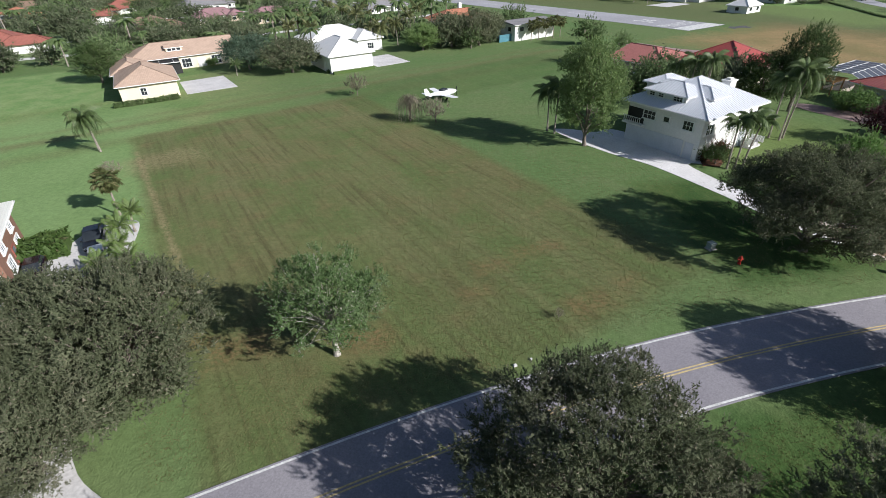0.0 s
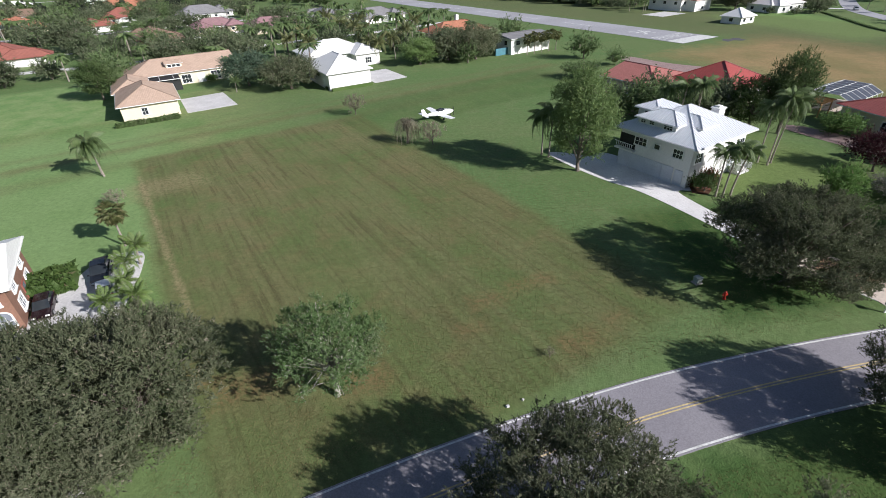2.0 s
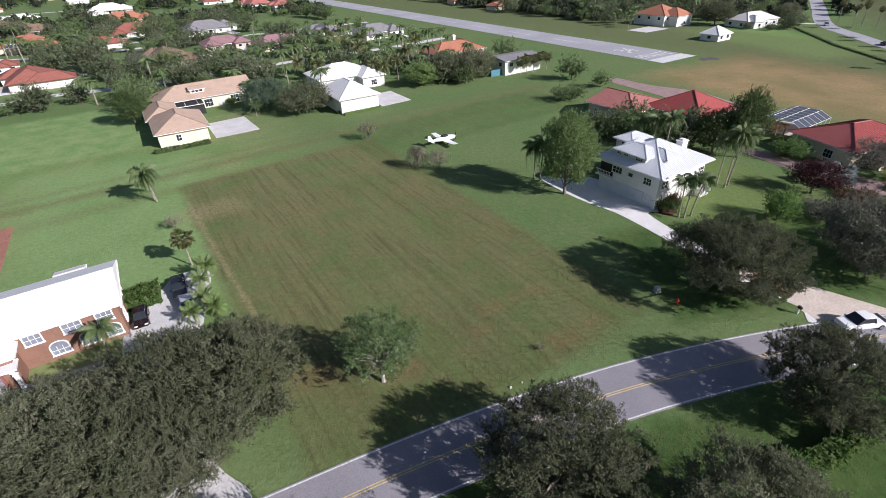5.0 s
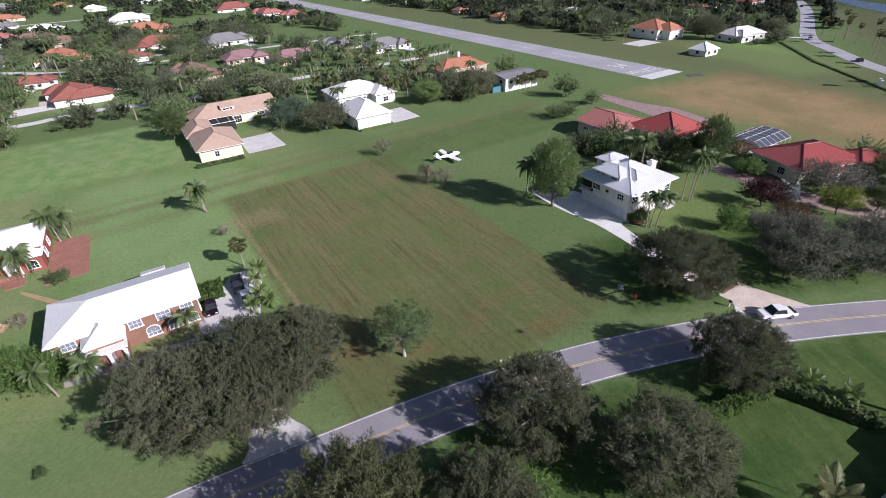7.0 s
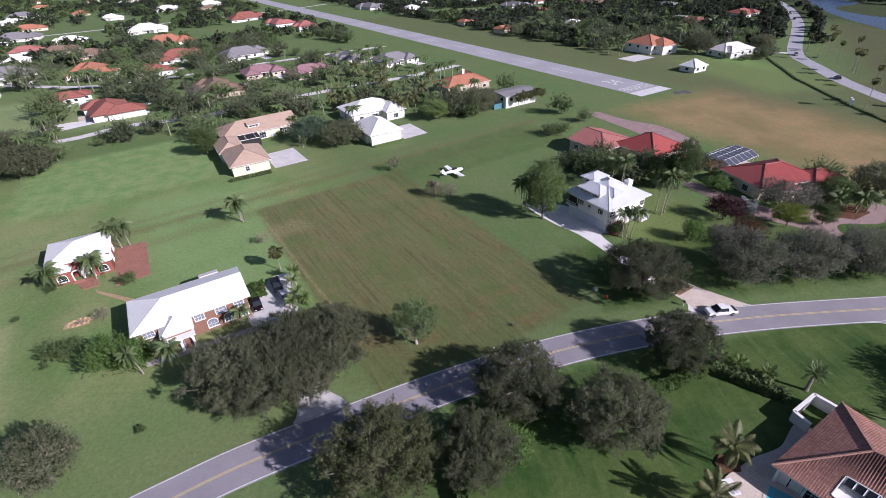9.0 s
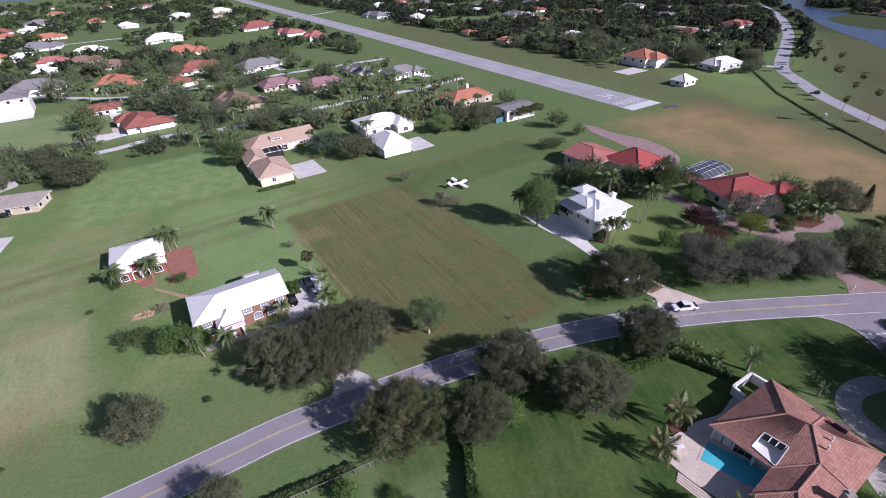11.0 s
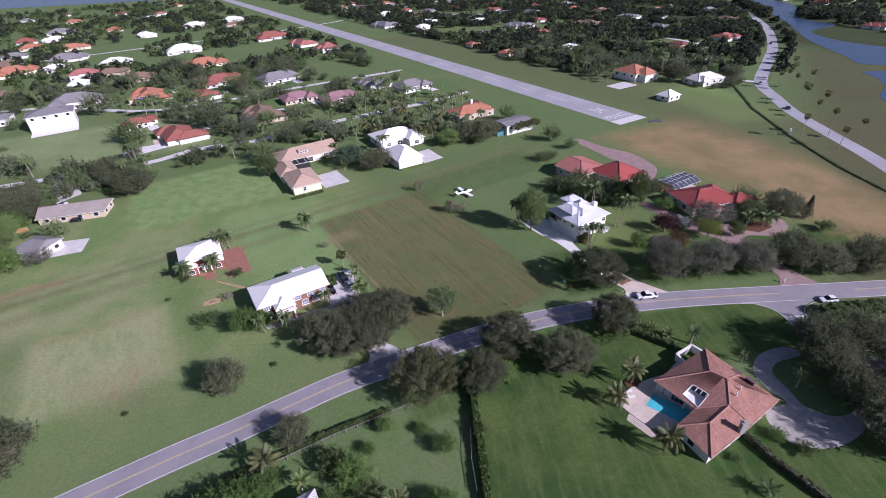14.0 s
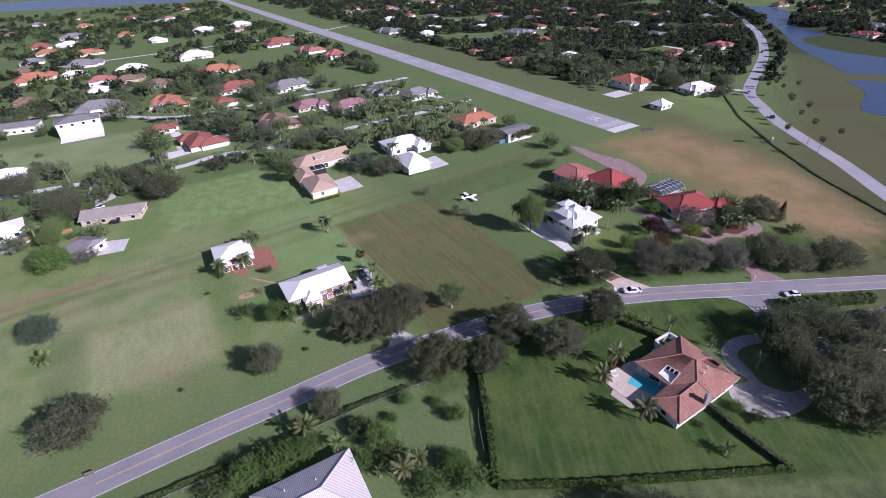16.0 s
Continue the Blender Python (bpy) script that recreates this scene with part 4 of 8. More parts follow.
def ribs(planes, spacing, width, height):
    """Raised ribs up the slope of every plane: seams or rows of barrel tiles."""
    q = Geo()
    for p in planes:
        o = Vector(p[0])
        e = (Vector(p[1]) - o).normalized()
        n = e.cross(Vector(p[-1]) - o).normalized()
        up = n.cross(e)
        poly = [((Vector(x) - o).dot(e), (Vector(x) - o).dot(up)) for x in p]
        span = poly[1][0]
        k = int(span / spacing)
        for i in range(k):
            u = (i + 0.5) * span / k
            hit = clip_v(poly, u)
            if not hit or hit[1] - hit[0] < 0.15:
                continue
            lo, hi = hit
            vs = []
            for v in (lo - 0.02, hi - 0.03):
                for du, dn in ((-width / 2, 0.0), (-width / 4, height), (width / 4, height), (width / 2, 0.0)):
                    vs.append(o + e * (u + du) + up * v + n * (dn + 0.003))
            q.put(vs, [(0, 1, 5, 4), (1, 2, 6, 5), (2, 3, 7, 6), (0, 3, 2, 1)])
    return q


def caps(planes, radius):
    """Ridge and hip caps along the edges that two planes share."""
    out, seen = [], {}
    for p in planes:
        for a, b in zip(p, p[1:] + p[:1]):
            key = tuple(sorted((tuple(round(c, 2) for c in a), tuple(round(c, 2) for c in b))))
            if key in seen and key[0] != key[1]:
                out.append(Geo().tube([Vector(a) + Vector((0, 0, 0.01)), Vector(b) + Vector((0, 0, 0.01))], [radius, radius], 6))
            seen[key] = 1
    return out


def wing(house, ox, oy, rz, L, W, eave, rise, wall="white_wall", roof="roof_white", over=0.6, ends=("hip", "hip"), windows=(), doors=(), rib=None, cap=0.1, z0=0.0, cap_mat=None):
    """One block of a house with its own roof, openings and trim."""
    base = pose(ox, oy, z0, 0, 0, rz)
    w = Geo().box(0, 0, -0.2, L, W, eave - 0.1 + 0.2)
    for k, end in enumerate(ends):
        if end == "gable":
            x = (-L / 2 + 0.02, L / 2 - 0.02)[k]
            hw, r = W / 2, rise * (W / 2) / (W / 2 + over)
            w.put([(x - 0.02, -hw, eave - 0.1), (x - 0.02, hw, eave - 0.1), (x - 0.02, 0, eave - 0.1 + r), (x + 0.02, -hw, eave - 0.1), (x + 0.02, hw, eave - 0.1), (x + 0.02, 0, eave - 0.1 + r)],
                  [(0, 2, 1), (3, 4, 5), (0, 1, 4, 3), (1, 2, 5, 4), (2, 0, 3, 5)])
    part("wall", w, wall, house, "", base)
    q, planes = roof_mesh(L, W, eave, rise, over, ends)
    if "gable" in ends:
        planes = [p for p, keep in zip(planes, (True, True, ends[1] == "hip", ends[0] == "hip")) if keep]
    top = part("roof", q, roof, house, "", base)
    if rib:
        part("roof_ribs", ribs(planes, *rib), roof, top)["kind"] = "stuff"
    if cap:
        pieces = caps(planes, cap)
        if not (rib or cap < 0.1):
            whole = Geo()
            for piece in pieces:
                whole.put(piece.v, piece.f)
            pieces = [whole]
        for piece in pieces:
            part("ridge_cap", piece, cap_mat or roof, top)
    gut = Geo()
    a, b = L / 2 + over + 0.05, W / 2 + over + 0.05
    for (xa, ya), (xb, yb) in (((-a, -b), (a, -b)), ((a, b), (-a, b)), ((a, -b), (a, b)), ((-a, b), (-a, -b))):
        gut.box((xa + xb) / 2, (ya + yb) / 2, eave - 0.2, abs(xb - xa) + 0.1, abs(yb - ya) + 0.1, 0.14)
    part("gutter", gut, "trim", top)
    for spec in windows:
        add_window(house, base, L, W, *spec)
    for spec in doors:
        add_door(house, base, L, W, *spec)
    return base


def chimney(house, x, y, z, w, h, wall="white_wall"):
    q = Geo().box(x, y, z, w, w * 0.8, h).box(x, y, z + h, w + 0.25, w * 0.8 + 0.25, 0.18).box(x, y, z + h + 0.18, w * 0.5, w * 0.4, 0.25)
    part("chimney", q, wall, house)


def arch_row(house, base, x0, count, pitch, y, h, depth=0.35, material="trim"):
    """A row of arches on square pillars, along x at y."""
    for k in range(count + 1):
        q = Geo().box(x0 + k * pitch, y, 0, 0.4, depth, h)
        q.box(x0 + k * pitch, y, h - 0.2, 0.52, depth + 0.12, 0.14).box(x0 + k * pitch, y, 0, 0.52, depth + 0.12, 0.25)
        part("pillar", q, material, house, "", base)
    for k in range(count):
        q, c, r = Geo(), x0 + (k + 0.5) * pitch, pitch / 2 - 0.2
        for i in range(8):
            a0, a1 = math.pi * i / 8, math.pi * (i + 1) / 8
            ring = [(c + math.cos(a) * s, h + math.sin(a) * s * 0.6) for a in (a0, a1) for s in (r, r + 0.28)]
            vs = [(x, yy, z) for yy in (y - depth / 2, y + depth / 2) for x, z in ring]
            q.put(vs, [(0, 1, 3, 2), (4, 6, 7, 5), (1, 5, 7, 3), (0, 2, 6, 4)])
        part("arch", q, material, house, "", base)


# brick-coloured two-storey house with a white roof
h = thing("brick_house", -52.2, 37.1, 31.0, "two-storey terracotta house with a white roof beside the driveway", "house")
win = [(0, -7.6, 3.1, 1.7, 1.25), (0, 0.8, 3.1, 1.6, 1.25), (0, 4.6, 3.1, 1.8, 1.25), (0, 7.9, 3.1, 1.6, 1.25), (0, -7.4, 0.7, 1.7, 1.1, True), (0, 2.6, 0.7, 1.7, 1.1, True), (0, 5.6, 0.7, 1.7, 1.1, True), (0, 8.2, 0.7, 1.5, 1.1, True),
       (1, -2.6, 0.9, 1.6, 1.3), (1, 2.6, 0.9, 1.6, 1.3), (1, -2.6, 3.1, 1.4, 1.2), (1, 2.6, 3.1, 1.4, 1.2), (3, -2.0, 1.0, 1.4, 1.2), (3, 2.5, 3.1, 1.4, 1.2), (2, -5, 1.0, 1.6, 1.3), (2, 2, 1.0, 1.6, 1.3), (2, 7, 3.1, 1.6, 1.2)]
b = wing(h, 0, 0, 0, 19.0, 10.6, 5.0, 2.0, "orange_wall", "roof_white", 0.65, ("hip", "gable"), win, ((1, 0.2, 1.1, 2.2, 3, "red_wall", "door"),), None, 0.07)
wing(h, -3.2, -5.4, 90, 5.0, 4.4, 4.2, 1.6, "orange_wall", "roof_white", 0.5, ("hip", "hip"), (), ((3, 0.0, 1.3, 2.3, 3, "red_wall", "door"),), None, 0.06)
wing(h, 4.6, 6.4, 0, 3.0, 3.2, 4.5, 0.5, "orange_wall", "roof_lilac", 0.3, ("gable", "gable"), (), (), None, 0.0)
arch_row(h, pose(-3.2, -7.9, 0), -2.0, 2, 2.0, -0.6, 2.2)
part("porch_roof", Geo().box(-3.2, -8.3, 3.05, 5.2, 2.0, 0.25), "trim", h)
for k in range(8):
    for x in (-9.48,):
        part("quoin", Geo().box(x, -5.3, 0.1 + k * 0.6, 0.55 if k % 2 else 0.35, 0.09, 0.42), "trim", h)

for ob in [o for o in bpy.data.objects if o.name.startswith("pane") and o.parent and o.parent.parent == h]:
    ob.material_slots[0].link = "OBJECT"
    ob.material_slots[0].material = M["blind"]
# white-roofed cottage with arches
h = thing("cottage", -87.3, 58.9, 30.0, "white-roofed cottage with red walls and white arches", "house")
b = wing(h, 0, 0.6, 0, 11.6, 11.2, 4.3, 1.9, "red_wall", "roof_white", 0.6, ("hip", "hip"), ((1, -3.4, 0.8, 1.6, 1.1, True), (1, 1.5, 0.9, 1.6, 1.3), (2, -2, 0.9, 1.6, 1.3), (3, 0, 0.9, 1.6, 1.3)), (), None, 0.06)
wing(h, -3.8, -5.6, 90, 3.2, 3.6, 3.2, 0.9, "red_wall", "roof_white", 0.3, ("hip", "hip"), ((3, 0, 0.7, 1.7, 1.0, True),), (), None, 0.05)
wing(h, 4.0, -5.6, 90, 3.2, 3.6, 3.2, 0.9, "red_wall", "roof_white", 0.3, ("hip", "hip"), ((3, 0, 0.7, 1.7, 1.0, True),), (), None, 0.05)
arch_row(h, pose(0, -6.9, 0), -2.0, 2, 2.0, 0, 2.0)
add_door(h, pose(0, 0.6, 0), 11.6, 11.2, 0, 0.0, 1.6, 2.2, 3, "trim", "door")
for k in range(3):
    part("step", Geo().box(0, -7.6 - 0.3 * k, 0.05, 4.0 + 0.3 * k, 0.35, 0.36 - 0.11 * k), "brick_red", h)

# cream house with a tan roof
h = thing("cream_house", -68.4, 117.4, 29.5, "cream stucco house with a tan roof and garage wing", "house")
wing(h, 0, 0, 90, 17.0, 11.6, 3.55, 2.9, "cream_wall", "roof_tan", 0.7, ("hip", "hip"), ((3, -1.2, 1.1, 1.1, 1.5, False, 1), (1, 2, 1.1, 1.3, 1.4), (0, -4, 1.0, 1.4, 1.4)), ((0, 2.0, 5.0, 2.5, 4), (2, -3, 1.2, 2.2, 3)), None, 0.1)
wing(h, -3.0, 14.5, 90, 15.0, 7.5, 3.4, 2.2, "cream_wall", "roof_tan", 0.6, ("hip", "hip"), ((0, 0, 1.0, 1.6, 1.4), (2, 2, 1.0, 1.6, 1.4)), (), None, 0.1)
wing(h, 10.5, 31.0, 4, 28.0, 13.5, 3.5, 3.2, "cream_wall", "roof_tan", 0.7, ("hip", "gable"), ((0, -9, 1.0, 1.6, 1.4), (0, 0, 0.4, 2.4, 2.2), (0, 8, 0.4, 2.4, 2.2), (1, 0, 1.0, 1.6, 1.4), (2, 0, 1.0, 1.6, 1.4)), ((0, 4.0, 1.8, 2.3, 3, "trim", "door"),), None, 0.1)
wing(h, 8.6, 27.8, 4, 4.2, 3.4, 5.7, 0.6, "cream_wall", "roof_tan", 0.25, ("gable", "gable"), ((0, -1.15, 4.8, 0.95, 0.6, False, 0), (0, 0, 4.8, 0.95, 0.6, False, 0), (0, 1.15, 4.8, 0.95, 0.6, False, 0)), (), None, 0.05)
part("pool_screen", Geo().prism([(-1.0, 17.0), (9.0, 18.0), (9.0, 24.0), (-1.0, 24.0)], 0.0, 3.0), "dark", h)
part("pool_screen_frame", Geo().box(4, 17.2, 3.0, 10.4, 0.15, 0.15).box(4, 24.0, 3.0, 10.4, 0.15, 0.15).box(0.5, 20.6, 3.02, 0.12, 7, 0.12).box(4, 20.6, 3.02, 0.12, 7, 0.12).box(7.5, 20.6, 3.02, 0.12, 7, 0.12), "trim", h)

# white hangar and the white house behind it
h = thing("white_hangar", -26.3, 139.4, 30.0, "white hangar garage with a white hipped roof", "garage")
wing(h, 0, 0, 90, 17.0, 11.8, 4.3, 3.4, "white_wall", "roof_white", 0.6, ("hip", "hip"), ((1, 0, 1.5, 1.2, 1.2),), ((0, 0, 12.0, 3.8, 5), (2, 4, 1.2, 2.2, 3)), None, 0.09)
part("hedge_strip", Geo().box(0, -9.4, 0, 11.4, 0.8, 0.7), "hedge", h)
h = thing("white_house", -33.0, 168.0, 30.0, "white house with a white hipped roof among palms", "house")
wing(h, 0, 0, 0, 20.0, 15.0, 3.8, 3.4, "white_wall", "roof_white", 0.7, ("hip", "hip"), ((0, -6, 0.9, 1.8, 1.5), (0, 0, 0.4, 2.4, 2.2), (0, 6, 0.9, 1.8, 1.5), (1, 0, 0.9, 1.8, 1.5), (3, 0, 0.9, 1.8, 1.5)), (), None, 0.09)
wing(h, 7.5, -6.0, 90, 12.0, 8.0, 3.7, 2.2, "white_wall", "roof_white", 0.6, ("hip", "hip"), ((3, 0, 0.8, 2.0, 1.6), (0, 0, 0.8, 1.6, 1.5)), (), None, 0.09)

# tin-roofed house on three levels
h = thing("tin_roofed_house", 38.7, 72.2, 31.0, "white three-level house with a galvanised standing-seam roof", "house")
SEAM = (0.46, 0.05, 0.035)
front = [(3, -2.4, 4.1, 2.0, 1.15), (3, 0.5, 4.3, 0.9, 0.7, False, 0), (3, 4.0, 4.0, 1.5, 1.2), (0, -5.0, 3.6, 1.5, 1.4), (0, 0.0, 3.6, 1.6, 1.4), (0, 5.5, 3.6, 1.5, 1.4), (1, -3, 3.6, 1.5, 1.4), (1, 3, 3.6, 1.5, 1.4), (2, -6, 3.6, 1.5, 1.4), (2, 2, 3.6, 1.5, 1.4)]
wing(h, -0.3, -0.37, 0, 13.2, 12.4, 6.3, 3.4, "white_wall", "roof_tin", 0.95, ("hip", "hip"), front, ((3, -4.9, 2.1, 2.3, 4, "grey_trim"), (3, -2.5, 2.1, 2.3, 4, "grey_trim"), (3, 0.3, 2.9, 2.3, 4, "grey_trim"), (3, 2.8, 1.7, 2.3, 4, "grey_trim"), (3, 4.8, 1.0, 2.2, 3, "grey_trim", "door"), (0, 4, 1.1, 2.2, 3, "grey_trim", "door")), SEAM, 0.07)
wing(h, -3.6, 0.65, 90, 6.5, 4.7, 8.1, 1.25, "white_wall", "roof_tin", 0.4, ("hip", "hip"), ((2, -2.3, 7.3, 0.8, 0.5, False, 1), (2, -0.8, 7.3, 0.8, 0.5, False, 1), (2, 2.0, 7.2, 1.4, 0.65), (3, 0, 7.3, 0.8, 0.5, False, 0)), (), SEAM, 0.06)
wing(h, 3.0, 7.0, 0, 5.0, 3.6, 7.4, 1.0, "white_wall", "roof_tin", 0.5, ("hip", "hip"), ((3, 0, 6.0, 1.0, 0.9, False, 1), (2, 0, 4.0, 1.4, 1.3)), (), SEAM, 0.06)
wing(h, -2.0, -2.5, 90, 5.0, 3.2, 7.95, 1.05, "white_wall", "roof_tin", 0.35, ("hip", "gable"), ((3, -0.75, 7.3, 0.7, 0.5, False, 1), (3, 0.75, 7.3, 0.7, 0.5, False, 1)), (), SEAM, 0.06)
wing(h, -2.9, 2.2, 0, 2.8, 1.8, 8.9, 0.5, "white_wall", "roof_tin", 0.2, ("hip", "gable"), (), (), SEAM, 0.05)
chimney(h, 5.0, -2.0, 6.2, 1.6, 2.4)
q = Geo()
for k in range(9):
    q.box(-7.8, 6.1 - 0.36 * k - 0.3, 3.0, 0.06, 0.06, 1.0)
q.box(-7.8, 4.4, 4.0, 0.09, 3.4, 0.07).box(-7.8, 4.4, 3.05, 0.07, 3.4, 0.06)
part("balcony_rail", q, "trim", h)
part("balcony_floor", Geo().box(-7.36, 4.4, 2.85, 0.9, 3.5, 0.15), "trim", h)
# dark panel on the solid wall stands for the shade inside an opening
part("balcony_opening", Geo().box(-6.905, 4.4, 3.05, 0.05, 3.0, 2.2), "dark", h)
part("entry_steps", Geo().box(5.0, -7.6, 0, 2.6, 1.8, 0.3).box(5.0, -7.4, 0.3, 2.6, 1.4, 0.3).box(5.0, -7.2, 0.6, 2.6, 1.0, 0.3), "concrete", h)
q = Geo().box(3.75, -7.8, 0.6, 0.06, 1.9, 0.9).box(6.25, -7.8, 0.6, 0.06, 1.9, 0.9)
part("stair_rail", q, "trim", h)
# red-roofed houses
h = thing("red_roofed_house", 64.0, 109.0, 31.0, "house with a bright red hipped roof and salmon wing", "house")
wing(h, 0, 0, 0, 14.5, 14.5, 4.0, 4.0, "cream_wall", "roof_red", 0.8, ("hip", "hip"), ((0, -4, 0.9, 1.8, 1.6), (0, 3, 0.9, 1.8, 1.6), (1, 0, 0.9, 1.8, 1.6), (3, 2, 0.9, 1.8, 1.6)), (), None, 0.14)
wing(h, -7.5, 12.6, 90, 14.0, 15.0, 3.9, 2.2, "beige_wall", "roof_salmon", 0.7, ("hip", "gable"), ((2, -4, 0.9, 1.8, 1.6),), ((2, 2, 4.0, 2.6, 4),), None, 0.12)
part("carport_pillar", Geo().box(-15.6, 3.6, 0, 0.6, 0.6, 3.6), "beige_wall", h)
h = thing("red_roofed_house", 87.6, 84.4, 14.0, "low house with a dark red metal roof and pool cage", "house")
wing(h, 0, 0, 0, 18.5, 13.5, 3.7, 2.9, "cream_wall", "roof_red", 0.8, ("hip", "hip"), ((0, -5, 0.9, 1.8, 1.6), (0, 2, 0.4, 2.2, 2.1), (3, -3, 0.9, 1.8, 1.6), (3, 2, 0.9, 1.8, 1.6), (1, 0, 0.9, 1.8, 1.6)), (), (0.6, 0.06, 0.03), 0.14)
wing(h, 10.6, -5.0, 0, 9.0, 7.0, 3.6, 1.9, "cream_wall", "roof_red", 0.7, ("hip", "hip"), ((0, 0, 0.9, 1.8, 1.6), (1, 0, 0.9, 1.4, 1.4)), (), (0.6, 0.06, 0.03), 0.12)
wing(h, -2.6, -7.4, 90, 4.0, 4.2, 3.5, 1.4, "cream_wall", "roof_red", 0.6, ("hip", "hip"), (), ((3, 0, 1.6, 2.3, 3, "brick_red", "door"),), (0.6, 0.06, 0.03), 0.1)


def pool_cage(x, y, rz, L, W, z, rise):
    c = thing("pool_cage", x, y, rz, "white-framed screen cage over a swimming pool", "pool cage")
    n = 6
    for k in range(n + 1):
        px = -L / 2 + L * k / n
        q = Geo().tube([(px, -W / 2, 0), (px, -W / 2, z), (px, -W / 4, z + rise), (px, W / 4, z + rise), (px, W / 2, z), (px, W / 2, 0)], [0.06] * 6, 4)
        part("rib", q, "trim", c)
    for py, pz in ((-W / 2, z), (-W / 4, z + rise), (0, z + rise), (W / 4, z + rise), (W / 2, z)):
        part("purlin", Geo().tube([(-L / 2, py, pz), (L / 2, py, pz)], [0.05, 0.05], 4), "trim", c)
    screen = Geo()
    for (ya, za), (yb, zb) in (((-W / 2, z), (-W / 4, z + rise)), ((-W / 4, z + rise), (W / 4, z + rise)), ((W / 4, z + rise), (W / 2, z))):
        screen.put([(-L / 2, ya, za), (L / 2, ya, za), (L / 2, yb, zb), (-L / 2, yb, zb)], [(0, 1, 2, 3)])
    part("mesh_screen", screen, "screen", c)
    return c


m, nt, s = nodes_of("insect_screen")
s.inputs["Base Color"].default_value = (0.045, 0.055, 0.085, 1)
s.inputs["Roughness"].default_value = 0.9
clear = add(nt, "ShaderNodeBsdfTransparent")
mixed = add(nt, "ShaderNodeMixShader", Fac=0.92)
nt.links.new(clear.outputs[0], mixed.inputs[1])
nt.links.new(s.outputs[0], mixed.inputs[2])
nt.links.new(mixed.outputs[0], nt.nodes["Material Output"].inputs["Surface"])
M["screen"] = m
pool_cage(85.0, 100.0, 31.0, 14.0, 10.0, 2.6, 1.2)
pool_cage(-213.0, 266.0, 20.0, 13.0, 9.0, 4.0, 1.2)
h = thing("pergola", 77.0, 95.0, 31.0, "wooden pergola beside the pool cage", "pergola")
for x in (-2.2, 2.2):
    for y in (-1.6, 1.6):
        part("post", Geo().box(x, y, 0, 0.22, 0.22, 2.6), "wood", h)
for k in range(8):
    part("rafter", Geo().box(-2.6 + k * 0.74, 0, 2.78, 0.1, 4.2, 0.18), "wood", h)
for y in (-1.6, 1.6):
    part("beam", Geo().box(0, y, 2.6, 5.6, 0.14, 0.18), "wood", h)

# house with terracotta tiles round a pool
h = thing("terracotta_house", 48.0, -5.4, 0.0, "sprawling house with terracotta barrel tiles round a pool", "house")
TILE = (0.29, 0.2, 0.055)


def tile_block(name, eaves, ridge, z, label=""):
    """A hipped block over a plan of eave corners, with planes given as (eave a, eave b, ridge points)."""
    q, planes = Geo(), []
    for a, b, *tops in eaves:
        p = [(*a, z), (*b, z)] + [ridge[t] for t in tops]
        e = (Vector(p[1]) - Vector(p[0])).normalized()
        n = e.cross(Vector(p[-1]) - Vector(p[0])).normalized()
        up = n.cross(e)
        q.uv[len(q.f)] = [((Vector(x) - Vector(p[0])).dot(e), (Vector(x) - Vector(p[0])).dot(up)) for x in p]
        q.put(p, [tuple(range(len(p)))])
        planes.append(p)
    top = part(name, q, "roof_terra", h, label)
    part("roof_tiles", ribs(planes, *TILE), "roof_terra", top)["kind"] = "stuff"
    for cap in caps(planes, 0.16):
        part("ridge_cap", cap, "cap_terra", top)
    return top


# plan corners relative to the house
A, B, C, D, E, F, G_, I_ = (-10.8, 5.0), (4.5, 13.9), (8.6, 6.0), (12.3, -1.4), (3.5, -7.2), (-7.5, -13.9), (-10.8, -6.6), (-5.5, -2.7)
RIDGE = {"n": (0.35, 4.5, 5.8), "c": (2.75, 2.1, 5.95), "s": (0.8, -3.35, 4.6), "w": (-5.0, -7.3, 4.6), "e": (6.0, 0.6, 4.75)}
ZE = 3.1
tile_block("roof", [(A, B, "n"), (I_, A, "n", "c", "s"), (B, C, "c", "n"), (C, D, "e", "c"), (D, E, "s", "c", "e"), (E, F, "w", "s"), (F, G_, "w"), (G_, I_, "s", "w")], RIDGE, ZE)
wall_plan = [(-9.6, 4.6), (3.9, 12.6), (7.6, 5.6), (11.2, -1.4), (3.2, -6.5), (-7.2, -12.8), (-9.8, -6.8), (-3.6, -1.4)]
part("wall", Geo().prism(wall_plan, -0.2, ZE + 0.02), "white_wall", h)
part("soffit", Geo().prism([A, B, C, D, E, F, G_, I_], ZE - 0.2, ZE - 0.02), "trim", h)
for x, y, rz, w, hh in ((-8.6, -9.6, 118, 2.2, 1.3), (-2.0, -9.7, 30, 1.8, 1.3), (0.6, -8.1, 30, 1.8, 1.3), (7.2, -3.9, 30, 2.2, 1.3), (-6.8, 1.6, -41, 3.0, 2.2), (-8.2, 3.3, -41, 1.6, 2.2), (-6.9, -4.2, 41, 2.4, 2.2), (9.6, 1.6, 117, 1.6, 1.4), (5.8, 9.0, 118, 1.6, 1.4), (-3.0, 8.5, 211, 1.8, 1.4)):
    set_window(h, pose(x, y, 0.7 if hh < 2 else 0.1, 0, 0, rz), w, hh)
well = [Vector(p) for p in ((-3.96, 2.25, 4.36), (-1.92, -0.4, 4.43), (-4.85, -2.55, 3.3), (-6.45, 0.7, 3.42))]
plan = [Vector((p.x, p.y)) for p in well]
centre = sum(plan, Vector((0, 0))) / 4


